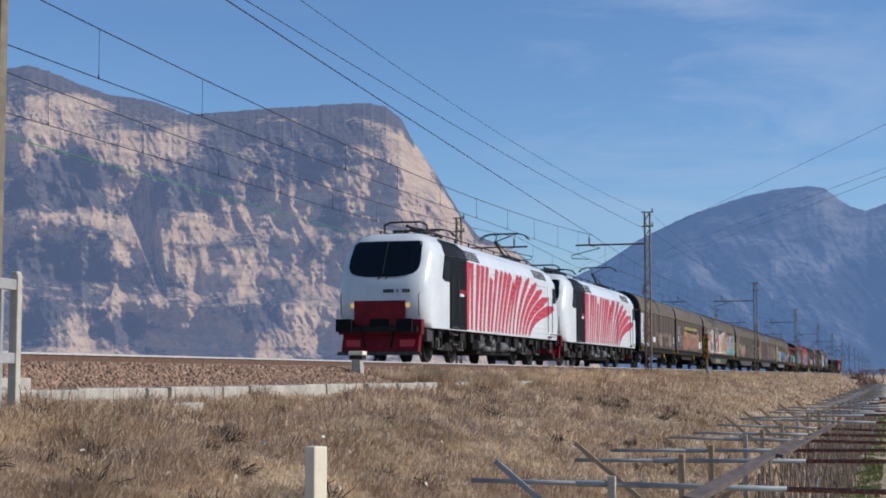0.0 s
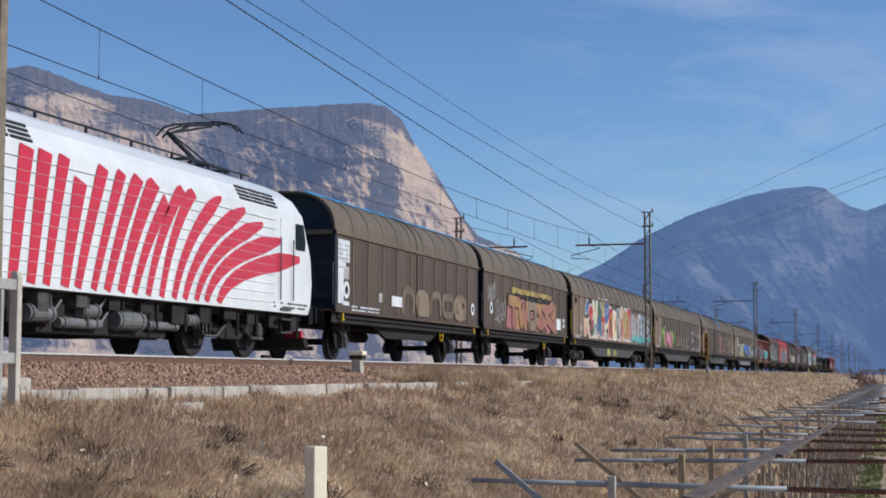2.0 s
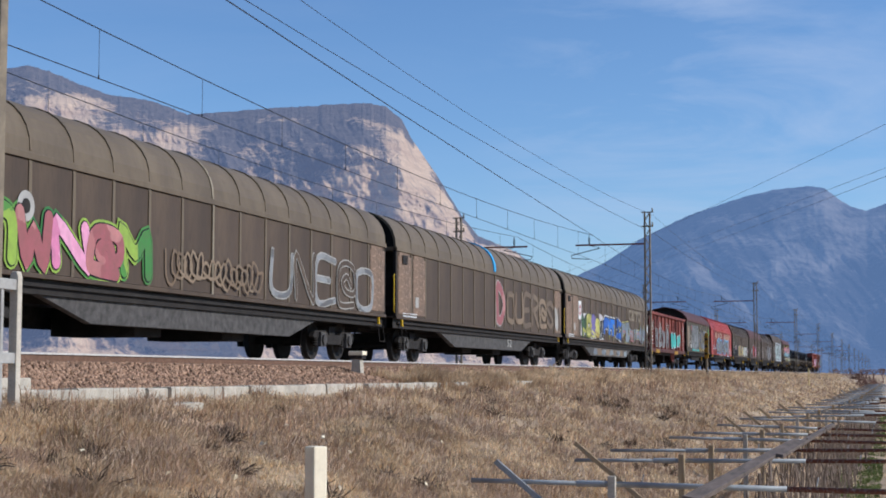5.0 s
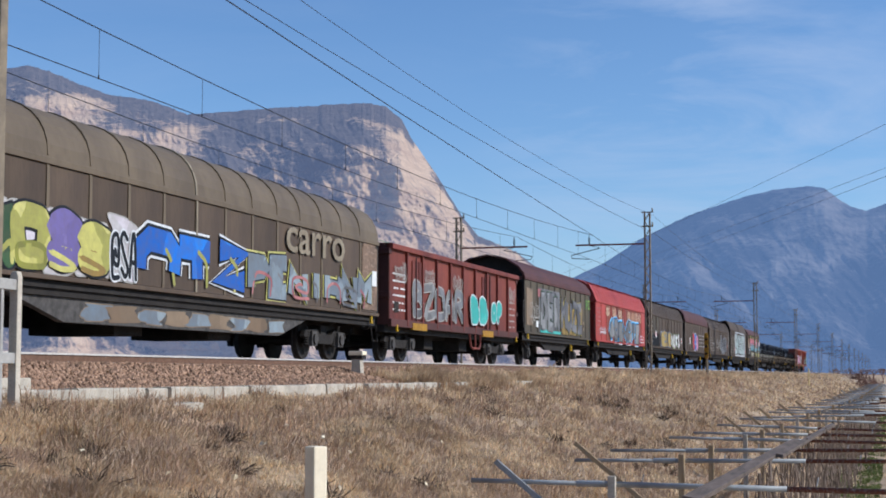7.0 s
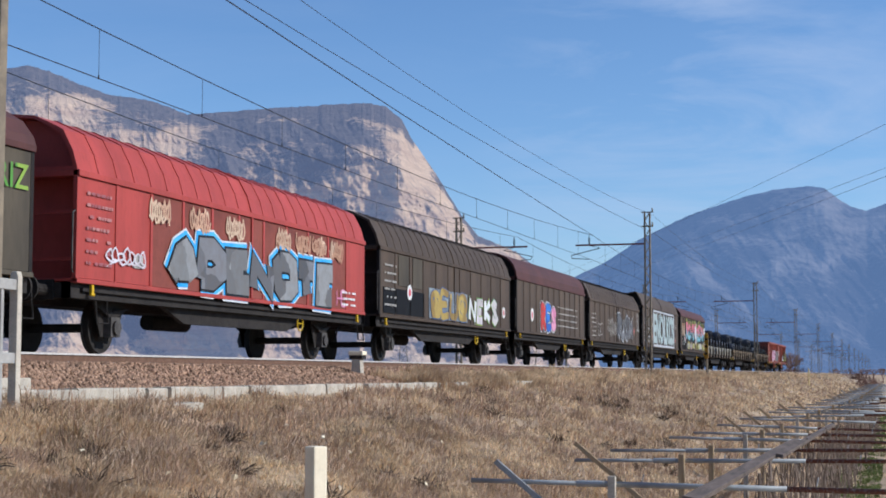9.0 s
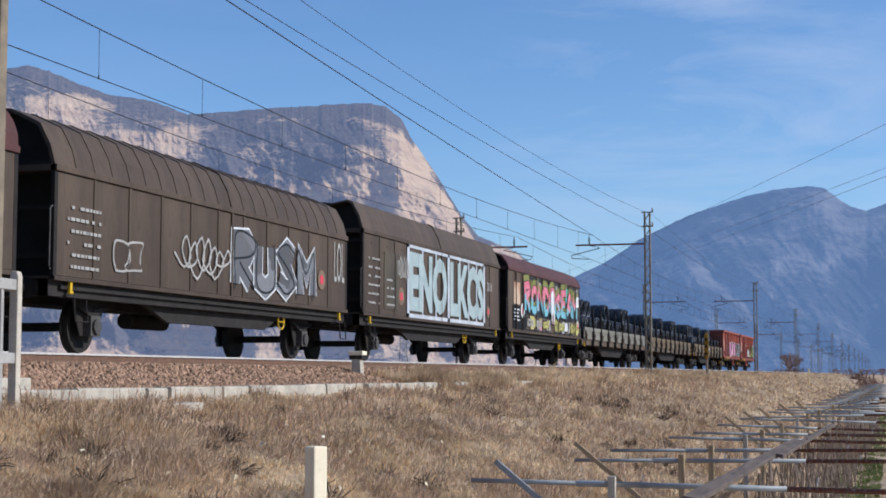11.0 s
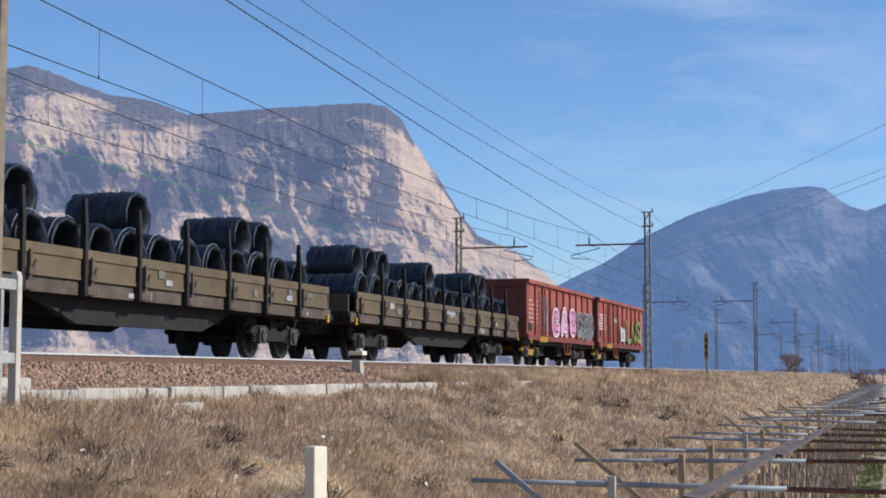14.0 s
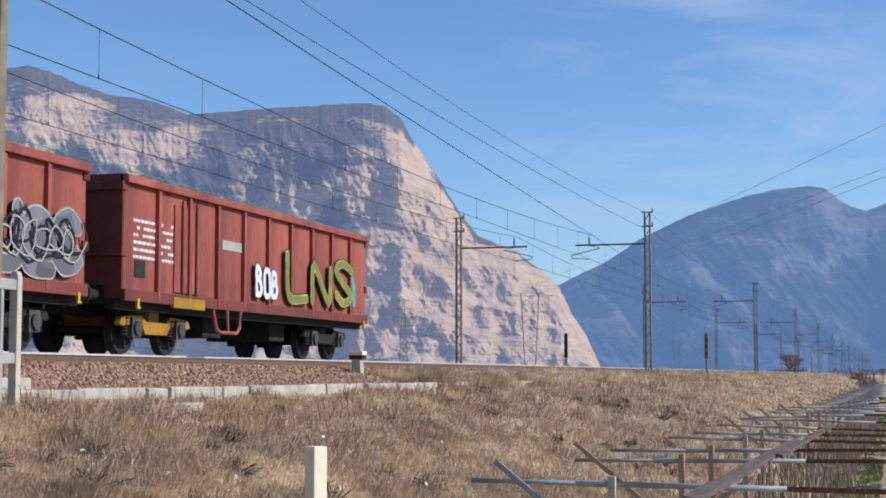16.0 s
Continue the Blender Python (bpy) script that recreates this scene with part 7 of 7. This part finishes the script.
sprayed(w, "PENIHNM", 13.5, 21.5, 1.26, 2.26, .36, [(.16, P_LIME), (.07, P_BLACK), (0, P_GREYBLUE)], 46, WX + .026, soft=False, fill=1.05)
sprayed(w, "^|@|^@|", 13.7, 21.4, 1.32, 1.9, .07, [(0, [P_PINK, P_STEEL])], 50, WX + .042)
plate(w, "notice_board", 2.75, 3.35, 2.05, 2.85, SIGNWHITE, WX + .02, "white notice board")
disc(w, "round_mark", 3.05, 2.45, .24, P_PINK, WX + .026, inner=SIGNWHITE)
lettering(w, "carro", 15.6, 19.4, 2.42, 3.0, [(.01, SEAM)], x=WX + .05)
plate(w, "notice_board", 21.5, 21.85, 1.95, 2.35, SIGNWHITE, WX + .04, "white notice plate")
blobs(w, 7, 16, .56, .86, 9, P_BEIGE, [P_GREYBLUE, P_BEIGE], 47, x=1.306, grow=.02)

w = open_wagon("open_wagon", "rust red high-sided open wagon with teal graffiti bubbles", 178.6, 14.6, RUSTRED, "high-sided open wagons", MAROON, 8.0)
sprayed(w, "BB", 8.0, 10.2, 1.28, 2.2, .36, [(.10, P_WHITE), (0, P_TEAL)], 51, 1.478, fill=.9)
sprayed(w, "OP", 10.65, 12.1, 1.36, 2.1, .28, [(.10, P_WHITE), (0, P_TEAL)], 52, 1.478, fill=.9)
sprayed(w, "BZOAR", 2.0, 7.4, 1.25, 2.25, .22, [(.08, P_SOFTWHITE), (0, [P_STEEL, P_GREY])], 53, 1.435, fill=.98)
for yy in (.4, 3.2, 6.2, 13.2):
    scribble(w, yy, yy + .9, 2.2, 2.8, P_SOFTWHITE, int(yy * 7), .03, 1.436)
legend(w, .3, 1.6, 1.4, 2.6, 6, 54, 1.396)
plate(w, "tare_plate", .4, .8, 1.35, 1.65, GEAR, 1.40)
legend(w, 13.4, 14.3, 1.3, 2.4, 5, 55, 1.396, P_SOFTWHITE)

HB = "two-axle sliding-wall vans"
w = covered_wagon("covered_wagon", "weathered grey two-axle van with grey and yellow letters", 194.2, 12.75, OLIVE, MAROON, HB, shape="flat", crest=4.15, eave=3.28, panels=12, seam=False, ribs=False)
plate(w, "grey_field", 2.4, 6.2, 1.28, 3.0, P_STEEL, WX + .010)
sprayed(w, "DER", 2.6, 6.2, 1.32, 2.9, .40, [(.14, P_DARKGREEN), (.07, P_BLACK), (0, P_GREY)], 61, WX + .018, soft=False, fill=1.0)
scribble(w, .9, 2.3, 1.5, 2.5, P_SOFTWHITE, 60, .04, WX + .030, 6)
blobs(w, 6.3, 10.8, 1.32, 2.65, 4, P_YELLOW, [P_YELLOW], 62, x=WX + .012, grow=.04)
sprayed(w, "MUZE", 6.3, 10.75, 1.33, 2.85, .40, [(.10, P_LIME), (.06, P_BLACK), (0, P_STEEL)], 64, WX + .024, soft=False, fill=1.04)
lettering(w, "RIZ", 11.65, 12.55, 2.55, 2.95, [(.01, P_GREEN)], x=WX + .026)
plate(w, "notice_board", 1.9, 2.25, 1.45, 1.7, SIGNWHITE)
plate(w, "poster", .3, 1.3, 1.5, 2.9, P_BEIGE, WX + .012)
plate(w, "poster", 2.2, 2.8, 2.65, 2.95, P_PINK, WX + .012)
plate(w, "green_band", 2.6, 6.3, 1.27, 1.38, P_TEAL, WX + .02)
disc(w, "round_mark", 10.95, 1.75, .2, P_BEIGE, inner=GEAR, x=WX + .05)

w = covered_wagon("covered_wagon", "bright red two-axle van with blue-edged grey letters", 208.3, 14.5, REDWAGON, REDWAGON, HB, shape="hipped", crest=4.12, eave=3.08, panels=11, panel_paint=REDPANEL, endpaint=REDWAGON)
sprayed(w, "ADENOTE", 3.35, 12.25, 1.24, 2.32, .44, [(.34, P_WHITE), (.26, P_AZURE), (.10, P_BLACK), (0, [P_GREY, P_STEEL])], 65, WX + .018, soft=False, fill=1.08)
legend(w, .3, 1.2, 1.5, 2.9, 7, 66, material=P_PINK)
plate(w, "notice_plate", 2.0, 2.35, 1.55, 1.8, P_SOFTWHITE)
disc(w, "round_mark", 3.6, 1.9, .24, P_BEIGE, inner=REDPANEL)
for yy in (2.6, 4.3, 6.0, 8.6, 9.8, 10.8, 12.0):
    scribble(w, yy, yy + .75, 2.38, 2.95, P_SKIN, int(yy * 10), .05, loops=9)
scribble(w, 1.0, 2.4, 1.5, 1.9, P_HALO, 68, .04)
sprayed(w, "HE", 12.4, 13.1, 1.3, 1.75, .05, [(0, P_ROSE)], 69)
legend(w, 12.8, 13.8, 1.35, 1.8, 3, 67)

w = covered_wagon("covered_wagon", "dark brown two-axle van with yellow and white letters", 224.0, 14.4, DARKBROWN, DARKBROWN, HB, shape="hipped", crest=4.12, eave=3.08, panels=11)
plate(w, "dark_field", .3, 4.0, 1.3, 2.0, BLACK, WX + .01)
plate(w, "blue_field", 4.5, 8.7, 1.3, 2.2, P_GREYBLUE, WX + .010)
sprayed(w, "@EU@", 4.6, 8.6, 1.28, 2.2, .22, [(.06, P_NAVY), (0, P_YELLOW)], 71)
sprayed(w, "NEKS", 8.8, 12.6, 1.28, 2.2, .26, [(.08, P_GREEN), (0, [P_WHITE, P_HALO])], 72, soft=False)
disc(w, "round_mark", 2.6, 1.95, .22, SIGNWHITE, inner=RED)
disc(w, "round_mark", 13.4, 1.8, .2, SIGNWHITE, inner=RED)
legend(w, .4, 1.4, 1.5, 2.8, 6, 73, material=P_SOFTWHITE)
for yy in (1.6, 2.9):
    plate(w, "pale_panel", yy, yy + .9, 2.1, 2.95, OLIVE, WX + .012)
w = covered_wagon("covered_wagon", "dark brown two-axle van with a red and blue graffito", 239.4, 12.7, DARKBROWN, MAROON, HB, shape="round", crest=4.15, eave=3.2, panels=12, seam=False, ribs=False)
sprayed(w, "RES", 3.8, 6.6, 1.28, 2.4, .30, [(.14, P_WHITE), (.06, P_BLACK), (0, [P_SCARLET, P_BLUE, P_ROSE])], 74)
disc(w, "round_mark", 2.4, 1.9, .25, SIGNWHITE, inner=RED)
legend(w, 7, 11, 1.6, 2.6, 4, 75, material=P_SOFTWHITE)
w = covered_wagon("covered_wagon", "dark brown two-axle van with pale silver letters", 253.2, 13.9, DARKBROWN, DARKBROWN, HB, shape="hipped", crest=4.12, eave=3.08, panels=11)
blobs(w, 2.0, 3.0, 1.5, 2.0, 2, P_SOFTWHITE, [DARKBROWN], 79, grow=.04)
sprayed(w, "RUSM", 6.9, 11.7, 1.30, 2.75, .42, [(.09, P_WHITE), (0, P_STEEL)], 80, WX + .018, soft=False, fill=1.02)
scribble(w, 4.6, 6.7, 1.5, 2.4, P_SOFTWHITE, 81, .05)
sprayed(w, "RUSM", 7.0, 11.6, 1.40, 2.65, .05, [(0, P_BLACK)], 80, WX + .030)
disc(w, "round_mark", 12.1, 1.9, .24, P_BEIGE, inner=RED)
lettering(w, "LOL", 12.95, 13.65, 1.9, 2.9, [(.0, P_SOFTWHITE)], x=WX + .02)
legend(w, .4, 1.5, 1.4, 2.6, 6, 76, material=P_SOFTWHITE)
w = covered_wagon("covered_wagon", "dark brown two-axle van with framed white block letters", 268.3, 14.2, DARKBROWN, DARKBROWN, HB, shape="hipped", crest=4.18, eave=3.42, panels=11)
for y0, y1, z0, z1 in ((4.0, 12.4, 3.24, 3.36), (4.0, 12.4, 1.24, 1.36), (4.0, 4.12, 1.24, 3.36), (12.28, 12.4, 1.24, 3.36), (8.05, 8.2, 1.24, 3.36),
                       (5.4, 5.45, 1.36, 3.24), (6.75, 6.8, 1.36, 3.24), (9.35, 9.4, 1.36, 3.24), (10.4, 10.45, 1.36, 3.24), (11.35, 11.4, 1.36, 3.24)):
    plate(w, "white_frame", y0 - .32, y1 - .25, z0, z1, P_FRAME, WX + .022)
lettering(w, "2016", 12.4, 13.1, 2.45, 2.75, [(.0, P_SOFTWHITE)], x=WX + .03)
lettering(w, "ENO", 3.85, 7.65, 1.42, 3.15, [(.05, P_PALEGREY)], x=WX + .03)
lettering(w, "LKCS", 8.0, 11.95, 1.42, 3.15, [(.05, P_PALEGREY)], x=WX + .03)
scribble(w, 2.9, 3.8, 2.2, 3.0, P_SOFTWHITE, 83, .035, loops=9)
legend(w, .4, 1.3, 1.5, 2.9, 6, 77, material=P_SOFTWHITE)
legend(w, 1.9, 2.6, 1.5, 2.4, 4, 78, material=P_SOFTWHITE)
plate(w, "pale_panel", 1.7, 3.0, 1.4, 2.95, OLIVE, WX + .010)
disc(w, "round_mark", 3.15, 1.8, .25, P_BEIGE, inner=RED)
disc(w, "round_mark", 12.6, 1.75, .2, P_BEIGE, inner=RED)
w = covered_wagon("covered_wagon", "dark two-axle van with a bright pink, blue and yellow mural", 283.7, 12.9, DARKBROWN, MAROON, HB, shape="flat", crest=4.25, eave=3.48, panels=12, seam=False, ribs=False)
MURAL_VAN = w
plate(w, "dark_field", 2.2, 12.6, 1.3, 3.34, P_BLACK, WX + .008)
blobs(w, 2.4, 12.5, 2.6, 3.28, 11, P_BLACK, [P_TEAL, P_OLIVE, P_SOFTWHITE, P_OLIVE], 82, x=WX + .014, grow=.02)
blobs(w, 2.7, 12.5, 1.35, 1.85, 14, P_BEIGE, [DARKBROWN, P_LIME, DARKBROWN, P_PARTY, DARKBROWN, P_SOFTWHITE], 86, x=WX + .020, grow=.02, hole=DARKBROWN)
sprayed(w, "RONDOSEAM", 2.35, 12.2, 2.05, 3.34, .28, [(.07, P_BLACK), (0, P_OLIVE)], 83, WX + .028, soft=False, fill=1.05)
sprayed(w, "RONDOSEAM", 2.35, 12.1, 1.86, 3.1, .29, [(.07, P_BLACK), (0, P_TWOTONE)], 83, WX + .040, soft=False, fill=.98)
for yy in (2.8, 4.2, 5.4, 8.4, 10.6):
    scribble(w, yy, yy + .9, 1.35, 1.8, P_SOFTWHITE if yy < 5 else P_LIME, int(yy * 9), .05, WX + .060, 9)
sprayed(w, "I", 6.7, 7.6, 1.5, 2.95, .58, [(.05, P_BLACK), (0, P_WHITE)], 84, WX + .062)
sprayed(w, "I", 6.95, 7.35, 1.6, 2.1, .2, [(0, DARKRED)], 85, WX + .080)
blobs(w, 11.75, 12.45, 2.5, 3.0, 1, P_BLACK, [P_WHITE], 87, x=WX + .062, grow=.02)
blobs(w, 9.3, 10.1, 1.4, 1.8, 1, P_BLACK, [P_WHITE], 88, x=WX + .062, grow=.02)
disc(w, "round_mark", 2.2, 2.0, .28, SIGNWHITE, inner=RED)
disc(w, "round_mark", 12.3, 1.7, .24, SIGNWHITE, inner=RED)
plate(w, "poster", .9, 1.8, 2.2, 3.0, P_SKIN, WX + .012)
plate(w, "dark_field", .7, 2.6, 1.3, 2.15, BLACK, WX + .010)
legend(w, .9, 1.7, 1.6, 2.1, 4, 85)

flat_wagon("grey stake wagon loaded with dark wire rod coils", 297.2, 17.95, BOARD, 1, 8, (.9, 2, 3, 7.15, 11.2, 12.3))
flat_wagon("grey brown stake wagon loaded with dark wire rod coils", 316.25, 18.15, OLIVEBOARD, 2, 14, (1, 2, 3, 6.55, 10.8, 11.8), 1.3)
w = flat_wagon("olive brown stake wagon loaded with dark wire rod coils", 335.75, 18.05, OLIVEBOARD, 3, 14, (.5, 1.5, 2.4, 6.3, 10.8, 11.8), 1.2)
lettering(w, "JIMP.", 8.2, 9.5, 1.32, 1.58, [(.0, P_WHITE)], x=1.475)

OPEN = "high-sided open wagons"
w = open_wagon("open_wagon", "oxide red high-sided open wagon with pink graffiti faces", 355.1, 13.0, OXIDE, OPEN, RUSTRED, 6.4)
for yy, ch, q in ((4.2, "C", 91), (5.8, "A", 92), (7.55, "S", 93)):
    sprayed(w, ch, yy, yy + 1.25, 1.18, 2.42, .46, [(.12, P_WHITE), (0, P_ROSE)], q, 1.475, fill=1.0)
    sprayed(w, "@", yy + .2, yy + 1.05, 1.35, 2.3, .05, [(0, P_WHITE if q == 92 else P_BLACK)], q, 1.492)
sprayed(w, "OU@S", 9.1, 12.7, 1.22, 2.4, .26, [(.07, P_SOFTWHITE), (0, P_STEEL)], 94, 1.475, fill=1.05)
scribble(w, 9.2, 12.6, 1.3, 2.3, P_BLACK, 90, .05, 1.494, 8)
scribble(w, 9.2, 12.5, 1.4, 2.2, P_SOFTWHITE, 89, .03, 1.499, 9)
sprayed(w, "|^", 2.0, 3.4, 1.3, 2.85, .22, [(.04, P_BEIGE), (0, P_STEEL)], 95, 1.43)
legend(w, .4, 1.9, 1.6, 2.6, 6, 96, 1.396, P_SKIN)
plate(w, "tare_plate", .3, .8, 1.3, 1.6, GEAR, 1.40)
w = open_wagon("open_wagon", "oxide red high-sided open wagon with white and green tags", 369.4, 13.05, OXIDE, OPEN, RUSTRED, 3.7)
sprayed(w, "BOB", 5.7, 7.0, 1.28, 1.98, .13, [(.05, P_BLACK), (0, P_WHITE)], 97, 1.475)
sprayed(w, "LNS", 7.4, 11.9, 1.25, 2.45, .22, [(.06, P_BLACK), (0, P_LIME), (-.07, P_OLIVE)], 98, 1.475, soft=True)
sprayed(w, "|", 11.6, 12.3, 1.3, 2.2, .2, [(0, P_TEAL)], 99, 1.475)
plate(w, "maker_mark", 4.2, 5.2, 2.2, 2.4, P_SOFTWHITE, 1.398)
legend(w, .4, 2.0, 1.75, 2.55, 6, 97, 1.396)
plate(w, "tare_plate", .45, .85, 1.4, 1.72, GEAR, 1.40)
for k in range(1, 12):
    bm = bmesh.new()
    box(bm, WX + .03, WX + .055, -.02, .02, 1.28, 3.36)
    part("wall_rib", finish(bm), DARKBROWN, MURAL_VAN).matrix_basis = pose(0, .06 + 12.78 * k / 12, 0)


# ---- motion ----
def motions():
    """The train and its load run along the line, towards and past the viewpoint."""
    for root, start in TRAIN:
        walk(root, [(t, pose(TRACK_X, start - run, RAIL_Z)) for t, run in RUN])
    for coil, x, start, z, turn in COILS:
        walk(coil, [(t, pose(TRACK_X + x, start - run, RAIL_Z + z, 0, 0, turn)) for t, run in RUN])


motions()
